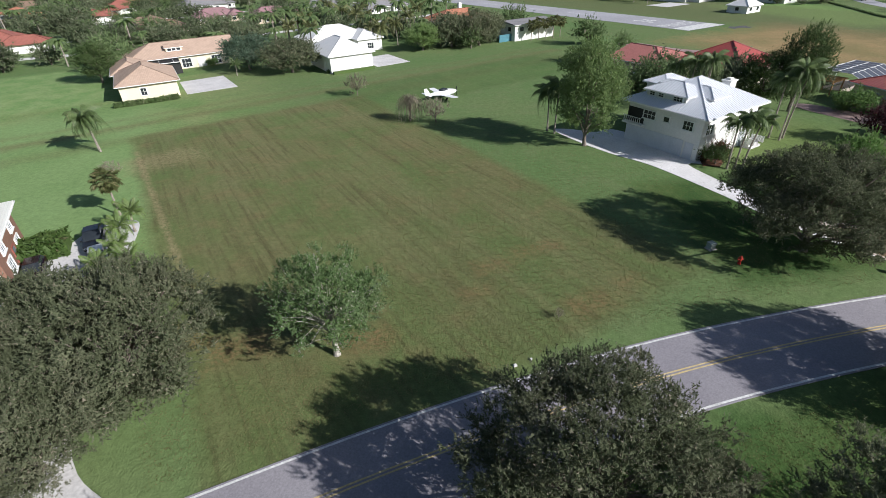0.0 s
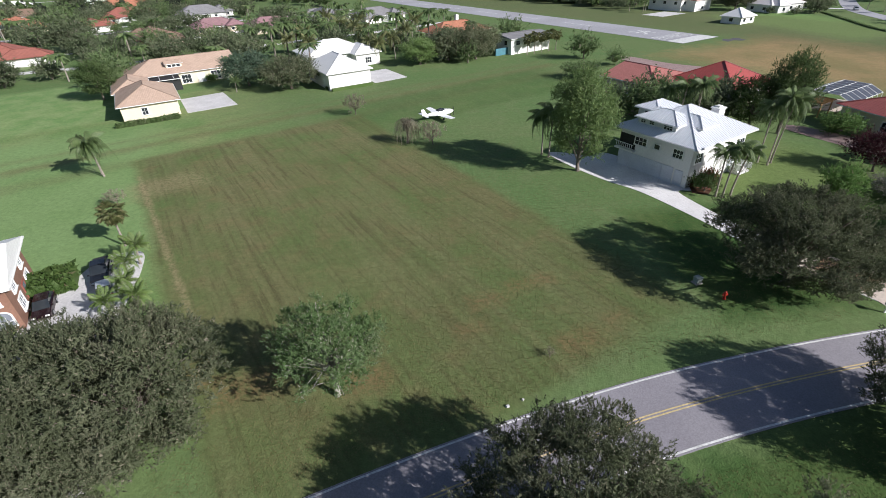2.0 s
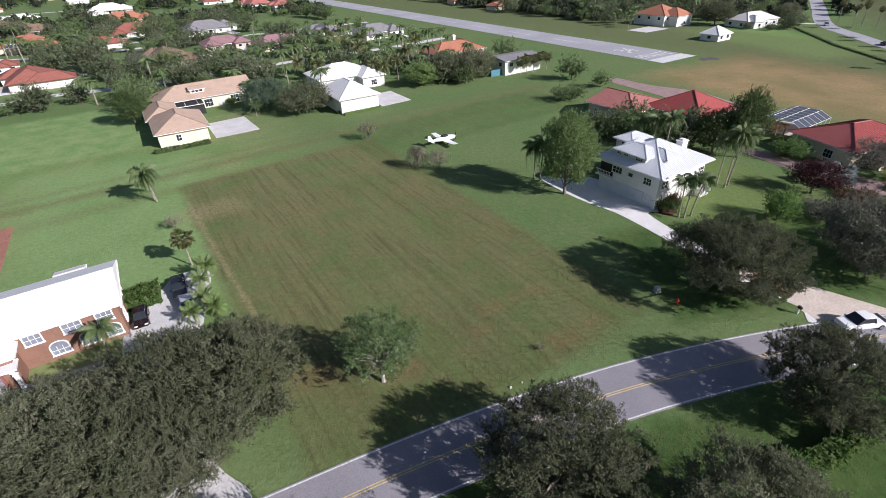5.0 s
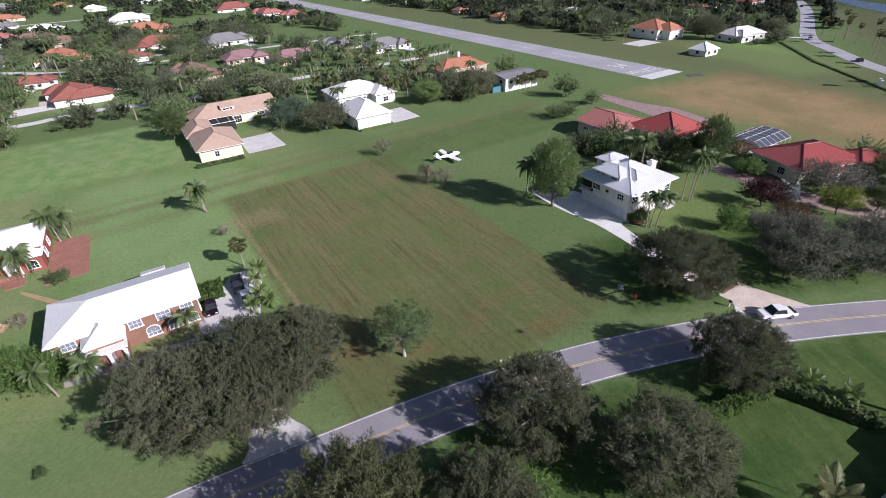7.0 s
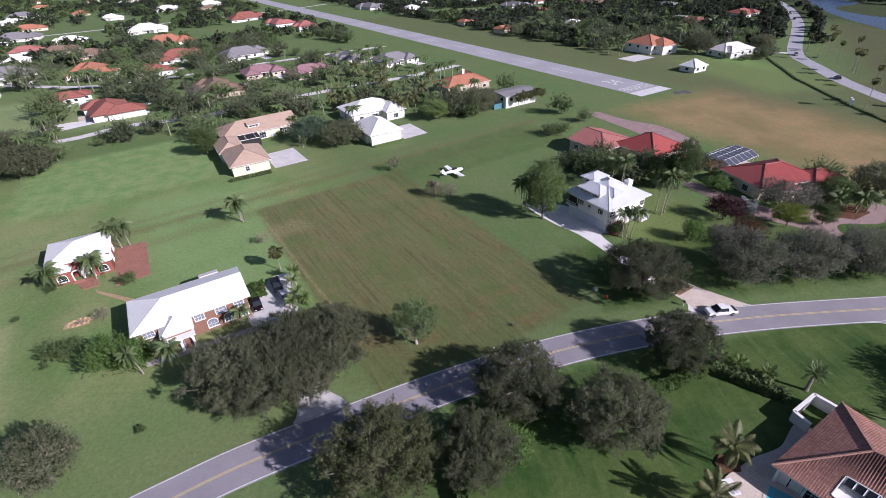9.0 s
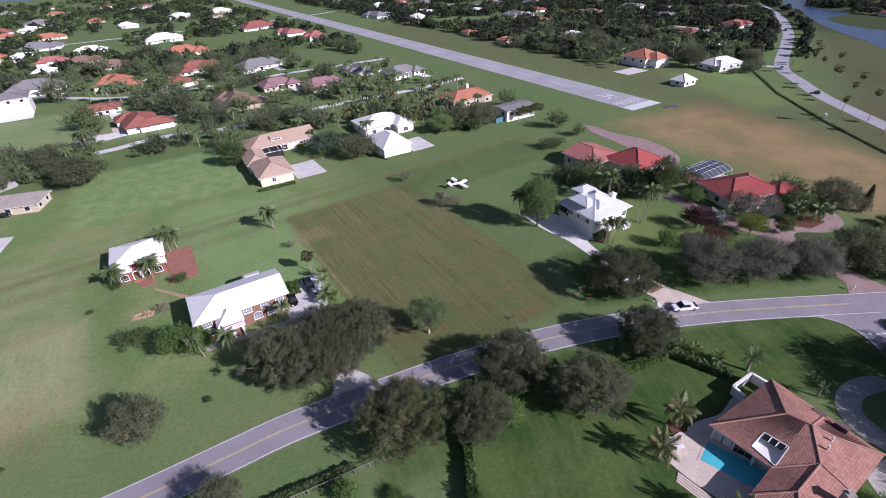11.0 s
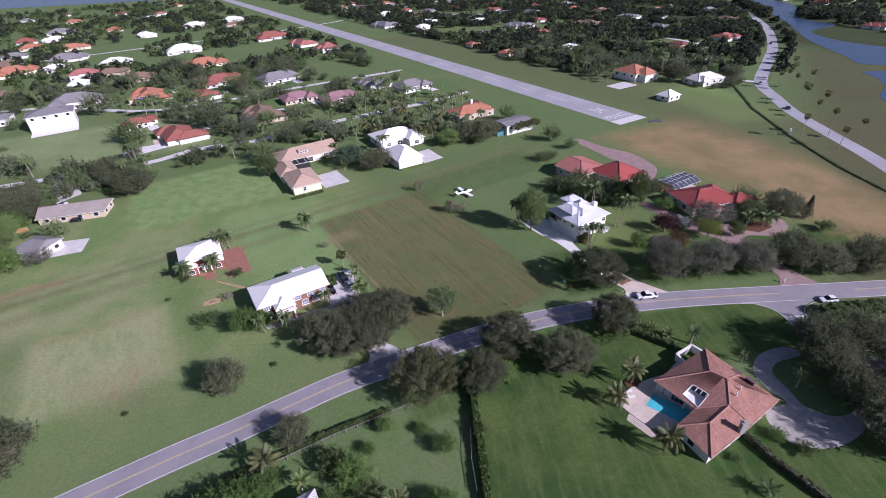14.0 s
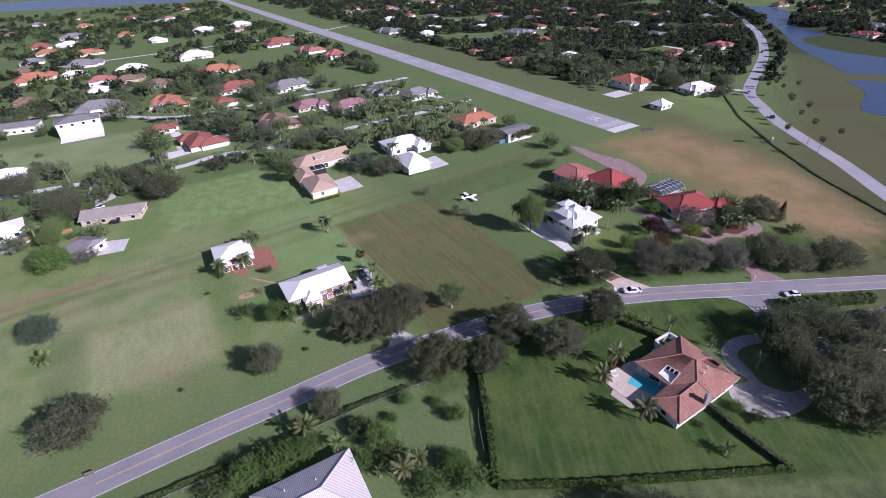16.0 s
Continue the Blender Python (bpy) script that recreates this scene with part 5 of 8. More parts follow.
def cut_well(ob):
    """Cut the light well's outline out of a roof mesh."""
    bm = bmesh.new()
    bm.from_mesh(ob.data)
    sides = []
    for a, b in zip(plan, plan[1:] + plan[:1]):
        n = Vector((b.y - a.y, a.x - b.x)).normalized()
        n = -n if (centre - a).dot(n) > 0 else n
        sides.append((a, n))
        near = [f for f in bm.faces if (f.calc_center_median().xy - centre).length < 9.0]
        geom = list({v for f in near for v in f.verts}) + list({e for f in near for e in f.edges}) + near
        bmesh.ops.bisect_plane(bm, geom=geom, plane_co=(a.x, a.y, 0), plane_no=(n.x, n.y, 0), dist=1e-4)
    inside = [f for f in bm.faces if all((f.calc_center_median().xy - a).dot(n) < -1e-3 for a, n in sides)]
    bmesh.ops.delete(bm, geom=inside, context="FACES")
    bm.to_mesh(ob.data)
    bm.free()


for ob in [o for o in bpy.data.objects if o.name.split(".")[0] in ("roof", "roof_tiles") and (o.parent == h or o.parent and o.parent.parent == h)]:
    cut_well(ob)
FLOOR = 3.2
shell = Geo()
rim = [p + Vector((0, 0, 0.1)) for p in well]
for a, b in zip(rim, rim[1:] + rim[:1]):
    out = Vector((b.y - a.y, a.x - b.x, 0)).normalized() * 0.12
    out = -out if (Vector((*centre, 0)) - Vector((a.x, a.y, 0))).dot(out) > 0 else out
    a0, b0 = Vector((a.x, a.y, FLOOR)), Vector((b.x, b.y, FLOOR))
    shell.put([a, b, b0, a0, a + out, b + out, b0 + out, a0 + out], [(0, 1, 2, 3), (7, 6, 5, 4), (0, 4, 5, 1), (1, 5, 6, 2), (2, 6, 7, 3), (3, 7, 4, 0)])
sk = part("roof_well", shell, "white_wall", h, "white light well sunk into the roof")
part("well_floor", Geo().prism([(p.x, p.y) for p in well], FLOOR - 0.06, FLOOR), "white_wall", sk)
for k in range(3):
    a, b = rim[0].lerp(rim[1], 0.06 + 0.31 * k), rim[0].lerp(rim[1], 0.31 + 0.31 * k)
    down = (rim[3] - rim[0]).normalized() * 0.85 - Vector((0, 0, 0.35))
    part("skylight", Geo().put([p + Vector((0, 0, d)) for d in (0.03, -0.05) for p in (a + down * 0.1, b + down * 0.1, b + down, a + down)], [(0, 1, 2, 3), (7, 6, 5, 4), (0, 4, 5, 1), (1, 5, 6, 2), (2, 6, 7, 3), (3, 7, 4, 0)]), "glass", sk)
    part("mullion", Geo().tube([b + down * 0.1, b + down], [0.07, 0.07], 4), "trim", sk)
chimney(h, 0.7, -8.5, 3.2, 1.05, 2.6, "stone")
for x, y in ((3.0, -1.4), (4.6, 0.0)):
    part("roof_vent", Geo().tube([(x, y, 4.6), (x, y, 5.9)], [0.14, 0.14], 8), "trim", h)
for x, y, hh in ((7.4, 6.0, 0.6), (8.4, 2.8, 1.5)):
    part("roof_hatch", Geo().box(x, y, 3.2, 0.9, 1.9, hh, 28), "roof_mauve", h)
for (xa, ya), (xb, yb) in (((-2.0, 13.6), (2.8, 16.4)), ((2.8, 16.4), (6.6, 10.8)), ((-2.0, 13.6), (-1.2, 11.4))):
    ln = math.hypot(xb - xa, yb - ya)
    part("courtyard_wall", Geo().box((xa + xb) / 2, (ya + yb) / 2, 0, ln, 0.3, 1.9, math.degrees(math.atan2(yb - ya, xb - xa))).box((xa + xb) / 2, (ya + yb) / 2, 1.9, ln + 0.1, 0.5, 0.12, math.degrees(math.atan2(yb - ya, xb - xa))), "white_wall", h)
for x, y in ((-7.7, 2.5), (-6.1, -0.2), (-9.9, 4.6)):
    part("veranda_pillar", Geo().tube([(x, y, 0.1), (x, y, 3.0)], [0.22, 0.18], 10), "trim", h)
pool = thing("swimming_pool", 39.6, -6.2, -41.0, "turquoise swimming pool set in a stone terrace", "swimming pool")
part("coping", Geo().box(-0.2, 0, 0.1, 10.2, 5.0, 0.1), "travertine", pool, bevel=0.02)
part("pool_wall", Geo().box(-0.2, 0, 0.12, 9.4, 4.2, 0.085), "wave_tile", pool)
part("water", Geo().box(-0.2, 0, 0.14, 9.3, 4.1, 0.075), "pool_water", pool)
part("spa_step", Geo().box(-3.6, 1.2, 0.15, 1.8, 1.4, 0.07), "wave_tile", pool)
for k in range(4):
    lone("terrace_step", Geo().box(0, -0.42 * k, 0, 6.6 - 0.3 * k, 0.36, 0.17 - 0.035 * k), "travertine", "low curved stone step below the pool terrace", "step", 32.2, -9.2, 0, -52.0, group="terrace steps")

# house with a pale mauve roof by the road
h = thing("pale_roofed_house", -37.0, -34.8, 29.0, "house with a pale mauve tiled roof behind a hedge", "house")
wing(h, 0, 0, 0, 19.4, 14.6, 3.5, 3.6, "white_wall", "roof_lilac", 0.7, ("hip", "hip"), ((1, -3, 0.9, 1.6, 1.4), (1, 3, 0.9, 1.6, 1.4), (2, -4, 0.9, 1.8, 1.5), (2, 4, 0.9, 1.8, 1.5)), (), (0.33, 0.15, 0.008), 0.12)
for x, y in ((-4, 4.2), (-6.4, 3.4), (2, 3.0)):
    part("roof_vent", Geo().tube([(x, y, 4.5), (x, y, 6.1 - abs(y - 3) * 0.3)], [0.1, 0.1], 6), "trim", h)


def plain_house(name, x, y, rz, L, W, eave, rise, wall, roof, label, category="house", ends=("hip", "hip"), second=None, door=True, seed=0):
    """A house farther off: one or two wings, windows all round, a garage door."""
    o = thing(name, x, y, rz, label, category)
    win = []
    for side, ln in ((0, L), (1, W), (2, L), (3, W)):
        k = max(1, int(ln / (5 if y < 300 else 9)))
        for i in range(k):
            win.append((side, (i + 0.5) * ln / k - ln / 2, 0.9 if eave < 4.8 else eave - 2.2, 1.6, 1.3, False, 0, 0.1))
    doors = ((0, L * 0.28, 4.4, 2.3, 3),) if door else ()
    win = [w for w in win if not (door and w[0] == 0 and abs(w[1] - L * 0.28) < 3.2)]
    wing(o, 0, 0, 0, L, W, eave, rise, wall, roof, 0.6, ends, win, doors, None, 0.12)
    if second:
        wing(o, *second[:2], 90, *second[2:4], eave - 0.15, rise * 0.8, wall, roof, 0.55, ("hip", "hip"), ((3, 0, 0.9, 1.6, 1.3, False, 0, 0.1), (0, 0, 0.9, 1.6, 1.3, False, 0, 0.1)), (), None, 0.1)
    return o


plain_house("grey_roofed_house", -154.0, 97.6, 14.0, 23.0, 10.5, 2.9, 2.4, "beige_wall", "roof_taupe", "long low house with a taupe shingled roof", "house", ("gable", "gable"), None, False)
plain_house("grey_garage", -149.4, 69.4, -12.0, 10.5, 10.0, 3.3, 2.5, "white_wall", "roof_grey", "white garage with a dark grey roof", "garage", ("hip", "gable"), None, False)
plain_house("white_house", -194.0, 84.0, 40.0, 16.0, 12.0, 3.4, 2.4, "white_wall", "roof_white", "white house with a screened pool", "house", ("hip", "hip"), None, False)
plain_house("white_hangar", -250.0, 224.0, 33.0, 24.0, 16.0, 9.0, 2.2, "white_wall", "roof_grey", "tall white hangar with a grey roof", "hangar", ("hip", "hip"), None, False)
plain_house("white_hangar", -296.0, 232.0, 20.0, 20.0, 14.0, 4.4, 2.0, "white_wall", "roof_grey", "low white hangar with a grey roof", "hangar", ("gable", "gable"), None, False)
plain_house("orange_roofed_house", 9.0, 206.0, 31.0, 24.0, 14.0, 3.6, 3.2, "beige_wall", "roof_orange", "house with an orange tiled roof and chimney", "house", ("hip", "hip"), (9.0, 6.0, 14.0, 9.0), False)
h = bpy.data.objects["orange_roofed_house"]
chimney(h, 3.0, 3.0, 4.0, 1.3, 4.2)
plain_house("flat_roofed_hangar", 30.6, 178.0, 31.0, 17.0, 11.0, 5.0, 0.8, "white_wall", "roof_grey", "white hangar with a flat grey roof behind palms", "hangar", ("gable", "gable"), None, False)
lone("teal_wall", Geo().box(0, 0, 0, 9.5, 0.3, 2.2), "teal", "teal garden wall beside the hangar", "wall", 25.0, 170.4, 0, 31.0)
plain_house("orange_roofed_hangar", 129.0, 279.0, 31.0, 18.0, 19.0, 5.2, 4.6, "white_wall", "roof_orange", "white hangar with an orange hipped roof", "hangar", ("hip", "hip"), (1.0, -9.0, 12.0, 13.0), False)
lone("hangar_apron", Geo().box(0, 0, -0.2, 18, 12, 0.24), "concrete", "pale apron before the orange-roofed hangar", "apron", 115.0, 259.0, 0, 31.0, kind="structure")
plain_house("white_shed", 131.0, 222.0, 31.0, 10.0, 8.6, 2.8, 3.0, "white_wall", "roof_white", "small white shed with a pyramid roof", "shed", ("hip", "hip"), None, False)
plain_house("pale_roofed_house", 169.0, 258.0, 20.0, 22.0, 13.0, 3.4, 3.2, "white_wall", "roof_lilac", "house with a pale grey roof near the far road", "house", ("hip", "hip"), (-6, -5, 9, 7), False)

# houses of the neighbourhood: x, y, length, roof
KINDS = {"o": ("roof_orange", "cream_wall", "house with an orange tiled roof"), "r": ("roof_rust", "white_wall", "house with a red tiled roof"), "g": ("roof_grey", "white_wall", "house with a grey shingled roof"),
         "w": ("roof_white", "white_wall", "white house with a white roof"), "m": ("roof_mauve", "beige_wall", "house with a mauve tiled roof"), "b": ("roof_brown", "beige_wall", "house with a brown tiled roof"), "s": ("roof_salmon", "white_wall", "house with a salmon tiled roof")}
NEAR_ROWS = [(-408, 397, 30, "o"), (-560, 612, 28, "r"), (-508, 556, 22, "o"), (-528, 622, 22, "w"), (-446, 540, 26, "o"), (-402, 462, 30, "g"), (-376, 408, 20, "w"), (-324, 370, 20, "s"), (-306, 330, 18, "w"), (-343, 300, 24, "b"),
             (-267, 272, 28, "g"), (-330, 430, 22, "w"), (-302, 374, 20, "b"), (-263, 349, 22, "b"), (-220, 282, 28, "o"), (-289, 486, 30, "w"), (-229, 399, 30, "o"), (-184, 324, 26, "r"), (-177, 277, 17, "r")]
MORE_ROWS = [(-139, 322, 27, "g"), (-107, 260, 20, "m"), (-78, 255, 21, "m"), (-119, 222, 24, "b"), (-193, 215, 16, "r"), (-155, 188, 22, "r"), (-402, 624, 22, "w"), (-375, 712, 26, "w"), (-212, 552, 34, "r"), (-158, 488, 26, "s"),
             (-124, 447, 22, "s"), (-58, 290, 19, "g"), (-30, 279, 22, "g"), (-572, 704, 28, "g"), (-336, 762, 26, "w"), (-241, 146, 16, "w")]
FAR_ROWS = [(-79, 606, 28, "g"), (-29, 572, 16, "w"), (42, 604, 22, "w"), (24, 432, 15, "o"), (52, 382, 16, "o"), (111, 397, 13, "w"), (119, 664, 28, "g"), (210, 642, 28, "b"), (86, 545, 30, "g"), (186, 745, 26, "g"),
            (193, 368, 16, "r"), (207, 384, 14, "r"), (259, 410, 22, "r"), (313, 512, 26, "b"), (333, 596, 27, "g"), (165, 530, 30, "b"), (495, 628, 22, "r"), (494, 562, 24, "b"), (460, 474, 24, "g"), (416, 427, 20, "r"), (228, 578, 22, "g"), (227, 484, 24, "g"), (41, 498, 18, "g")]
HOUSES, YARDS = [], []


def villa(x, y, rz, L, wall, roof, label, rnd):
    """A low house of the neighbourhood: a main hipped block with two or three cross wings, a porch and a drive."""
    o = thing("house", x, y, rz, label, "house")
    W = L * rnd.uniform(0.42, 0.5)
    eave = rnd.choice((2.8, 2.9, 3.0, 3.1, 4.6)) if y < 480 else 3.0
    near = y < 330
    blocks = [(0.0, 0.0, 0, L * 0.74, W, eave, W * 0.27)]
    blocks.append((-L * rnd.uniform(0.22, 0.3), -W * rnd.uniform(0.32, 0.46), 90, W * rnd.uniform(0.85, 1.1), L * rnd.uniform(0.26, 0.33), eave - 0.12, L * 0.085))
    side = rnd.choice((-1, 1))
    blocks.append((L * rnd.uniform(0.28, 0.36), side * W * rnd.uniform(0.18, 0.36), 90, W * rnd.uniform(0.8, 1.05), L * rnd.uniform(0.28, 0.36), eave - 0.06, L * 0.09))
    if rnd.random() < 0.5:
        blocks.append((-L * 0.08, W * 0.4, 90, W * 0.8, L * 0.24, eave - 0.18, L * 0.07))
    for k, (bx, by, turn, bl, bw, z, rise) in enumerate(blocks):
        base = pose(bx, by, 0, 0, 0, turn)
        part("wall", Geo().box(0, 0, -0.2, bl, bw, z + 0.1), wall, o, "", base)
        q, planes = roof_mesh(bl, bw, z, rise, 0.85, ("hip", "hip"), 0.2)
        top = part("roof", q, roof, o, "", base)
        whole = Geo()
        for piece in caps(planes, 0.12):
            whole.put(piece.v, piece.f)
        part("ridge_cap", whole, roof, top)
        spots = ((0, -0.25), (0, 0.25), (3, 0.0)) if k == 0 else ((3, -0.22), (3, 0.22), (0, 0.0))
        for edge, f in spots if near else spots[:1]:
            part("window", far_window(1.5, 1.15), None, o, "", base @ side_pose(bl, bw, edge, f * (bl if edge % 2 == 0 else bw), 0.85))
    part("porch", Geo().box(L * 0.02, -W / 2 - 0.9, 2.35, L * 0.2, 1.9, 0.16).box(L * 0.11, -W / 2 - 1.7, 0, 0.28, 0.28, 2.36).box(-L * 0.07, -W / 2 - 1.7, 0, 0.28, 0.28, 2.36), "trim", o)
    part("front_door", Geo().box(L * 0.02, -W / 2 - 0.02, 0, 1.6, 0.08, 2.2), "dark", o)
    if near:
        g = Geo().box(L * 0.33, -W * 0.62 - 5.0, -0.1, 5.4, 11.0, 0.135).box(L * 0.02, -W / 2 - 4.0, -0.1, 1.5, 4.6, 0.13)
        lone("driveway", g, "white_concrete", "pale concrete drive before a garden house", "driveway", x, y, 0, rz, kind="structure")
        if rnd.random() < 0.55:
            lone("patio", Geo().box(0, W / 2 + 3.4, -0.1, L * 0.5, 5.0, 0.14), "travertine", "pale stone patio behind a garden house", "patio", x, y, 0, rz, kind="structure")
    front = pose(0, 0, 0, 0, 0, rz) @ Vector((L * 0.1, -W * 0.75, 0))
    HOUSES.append((x, y, L * 0.5))
    YARDS.append((x + front.x, y + front.y, L * 0.42))
    return o


rnd = random.Random(11)
for x, y, ln, kind in NEAR_ROWS + MORE_ROWS + FAR_ROWS:
    roof, wall, label = KINDS[kind]
    villa(x, y, 31.0 + rnd.choice((0, 0, 90)) + rnd.uniform(-8, 8), ln * (1.32 if x < 0 else 1.12), wall, roof, label, rnd)
for k in range(170):
    v, u = rnd.uniform(430, 1250), rnd.uniform(-620, 120)
    if k % 2 == 0:
        v, u = rnd.uniform(300, 900), rnd.uniform(285, 560)
    p = uv(u, v)
    if k >= 120:
        p = Vector((rnd.uniform(430, 760), rnd.uniform(330, 820), 0))
        u = 300
        if p.x < 452 + 0.1 * (p.y - 500) or 424 < p.x < 480 and p.y > 560:
            continue
    if any((p.x - hx) ** 2 + (p.y - hy) ** 2 < (hr + 26) ** 2 for hx, hy, hr in HOUSES) or 130 < u < 260:
        continue
    roof, wall, label = KINDS[rnd.choice("oorrgggwmbbs")]
    villa(p.x, p.y, 31 + rnd.choice((0, 90)) + rnd.uniform(-20, 20), rnd.uniform(19, 27), wall, roof, label, rnd)

slab("driveway", [(-176, 168), (-171, 176), (-160, 181), (-148, 187), (-141, 192), (-138, 188), (-146, 182), (-156, 174), (-163, 167), (-170, 163)], "white_concrete", "white paved yard before the red-roofed house", "driveway", 0.046, curved=True)
# grey-roofed house across the side road, and the pool of the white house on the pasture
plain_house("grey_roofed_house", 107.0, 9.6, 12.0, 15.0, 11.0, 3.0, 2.2, "beige_wall", "roof_grey", "house with a dark grey roof behind garden trees", "house", ("hip", "hip"), None, False)
slab("driveway", [(86.6, 12.6), (93.6, 11.0), (98.6, 9.0), (97.6, 6.6), (92.4, 8.4), (86.4, 10.2)], "concrete", "pale concrete drive under the garden trees", "driveway", 0.055)
slab("pool_deck", [(-190.0, 78.0), (-184.0, 83.4), (-178.6, 79.0), (-180.0, 72.0), (-187.4, 69.6)], "white_concrete", "white deck round a dark garden pool", "terrace", 0.06, curved=True)
slab("garden_pool", [(-187.4, 75.4), (-184.6, 78.0), (-181.4, 78.4), (-180.6, 75.6), (-183.2, 74.6), (-185.4, 72.4), (-187.6, 73.0)], "old_water", "kidney-shaped dark garden pool", "pool", 0.075, curved=True)

# ---- trees, palms, hedges ----
def tri_mesh(name, v, material):
    """One triangle for every row of three corners."""
    n = len(v)
    me = bpy.data.meshes.new(name)
    me.vertices.add(3 * n)
    me.vertices.foreach_set("co", v.reshape(-1))
    me.loops.add(3 * n)
    me.loops.foreach_set("vertex_index", np.arange(3 * n, dtype=np.int32))
    me.polygons.add(n)
    me.polygons.foreach_set("loop_start", np.arange(0, 3 * n, 3, dtype=np.int32))
    me.update(calc_edges=True)
    me.materials.append(M[material])
    return me


def unit(a):
    return a / np.linalg.norm(a, axis=1)[:, None]


def sprig_mesh(name, pts, dirs, size, material, rs, leaves=7, inner=None):
    """Short leafy sprigs that grow outwards and up from every point, each leaf a small blade."""
    n = len(pts)
    axis = unit(dirs * 0.75 + np.array([0, 0, 0.45]) + rs.normal(size=(n, 3)) * 0.45)
    ln = size * 4.6 * rs.uniform(0.6, 1.4, n)
    k = np.repeat(np.arange(n), leaves)
    m = len(k)
    root = pts[k] + axis[k] * (ln[k] * rs.uniform(0, 1, m))[:, None]
    d = unit(axis[k] * 0.55 + rs.normal(size=(m, 3)) * 0.6)
    side = unit(np.cross(d, unit(dirs[k] * 0.9 + rs.normal(size=(m, 3)) * 0.5)) + 1e-6)
    s = (size * rs.uniform(0.7, 1.35, m))[:, None]
    v = np.stack([root - side * s * 0.30 - d * s * 0.3, root + side * s * 0.30 - d * s * 0.3, root + d * s * 1.7], 1)
    tw = np.arange(0, n, 3)
    ts = unit(np.cross(axis[tw], rs.normal(size=(len(tw), 3)))) * size * 0.10
    twig = np.stack([pts[tw] - ts, pts[tw] + ts, pts[tw] + axis[tw] * (ln[tw] * 1.5)[:, None]], 1)
    parts = [v, twig]
    if inner:
        parts.append(spray(*inner, rs))
    return tri_mesh(name, np.concatenate(parts), material)


def spray(pts, dirs, size, rs, stretch=2.4, outward=0.8):
    n = len(pts)
    nrm = unit(dirs * outward + rs.normal(size=(n, 3)) * 0.5)
    t = unit(np.cross(nrm, rs.normal(size=(n, 3))))
    b = np.cross(nrm, t)
    s = (np.asarray(size) * rs.uniform(0.6, 1.35, n))[:, None]
    ln, wd = s * stretch * 0.5, s * 0.62
    return np.stack([pts - t * ln * 0.6 + b * wd, pts - t * ln * 0.6 - b * wd, pts + t * ln * 1.2], 1)


def leaf_mesh(name, pts, dirs, size, material, rs, stretch=2.4, outward=0.8):
    """One pointed leaf spray at every point, facing roughly along dirs."""
    return tri_mesh(name, spray(pts, dirs, size, rs, stretch, outward), material)


def lobes_of(rs, R, H, base, count, lobe):
    """Centres and radii of the lobes of a crown R wide that reaches from base to H."""
    cz, hz = (H + base) / 2, (H - base) / 2
    out = [(np.array([0, 0, cz]), min(R, hz) * 0.72)]
    for k in range(count):
        a = k * 2.39996 + rs.uniform(-0.3, 0.3)
        up = rs.uniform(-0.85, 1.0)
        rr = math.sqrt(max(0.05, 1 - up * up)) * rs.uniform(0.66, 1.14)
        r = lobe * rs.uniform(0.45, 1.45)
        out.append((np.array([math.cos(a) * rr * (R - r * 0.8), math.sin(a) * rr * (R - r * 0.8), cz + up * (hz - r * 0.6)]), r))
    return out


def crown_mesh(name, seed, R, H, base, count, lobe, n, size, material, flat=0.8, fill=0.12):
    """A crown of n leaves in sprigs over many lobes, with some deeper inside it."""
    rs = np.random.RandomState(seed)
    lob = lobes_of(rs, R, H, base, count, lobe)
    cen, rad = np.array([c for c, _ in lob]), np.array([r for _, r in lob])
    leaves = 11 if size < 0.16 else 6
    n = n // leaves
    group = 6 if size < 0.16 else 3
    n //= group
    pick = rs.choice(len(lob), n, p=rad ** 2 / (rad ** 2).sum())
    d = unit(rs.normal(size=(n, 3)))
    d[:, 2] = np.where((d[:, 2] < -0.2) & (rs.uniform(size=n) < 0.7), -d[:, 2], d[:, 2])
    p = cen[pick] + d * (rad[pick] * (1.02 - 0.45 * rs.uniform(size=n) ** 2.2))[:, None] * np.array([1, 1, flat])
    gap = ((p[:, None, :] - cen[None]) ** 2).sum(2) / (rad ** 2)[None]
    gap[np.arange(n), pick] = 9
    keep = (gap.min(1) > 0.5) | (rs.uniform(size=n) < 0.14)
    middle = np.array([0, 0, (H + base) / 2 - 0.8])
    out = unit(unit(p - middle) * 0.6 + d * 0.6)
    p, out = np.repeat(p[keep], group, 0), np.repeat(out[keep], group, 0)
    p = p + rs.normal(size=p.shape) * size * 1.5
    n *= group
    # broad shaded sprays inside the crown
    m = int(n * leaves * fill)
    pick = rs.choice(len(lob), m, p=rad ** 2 / (rad ** 2).sum())
    di = unit(rs.normal(size=(m, 3)))
    inside = cen[pick] + di * (rad[pick] * rs.uniform(0.25, 0.66, m))[:, None] * np.array([1, 1, flat])
    return sprig_mesh(name, p, out, size, material, rs, leaves, (inside, di, size * 1.2)), lob


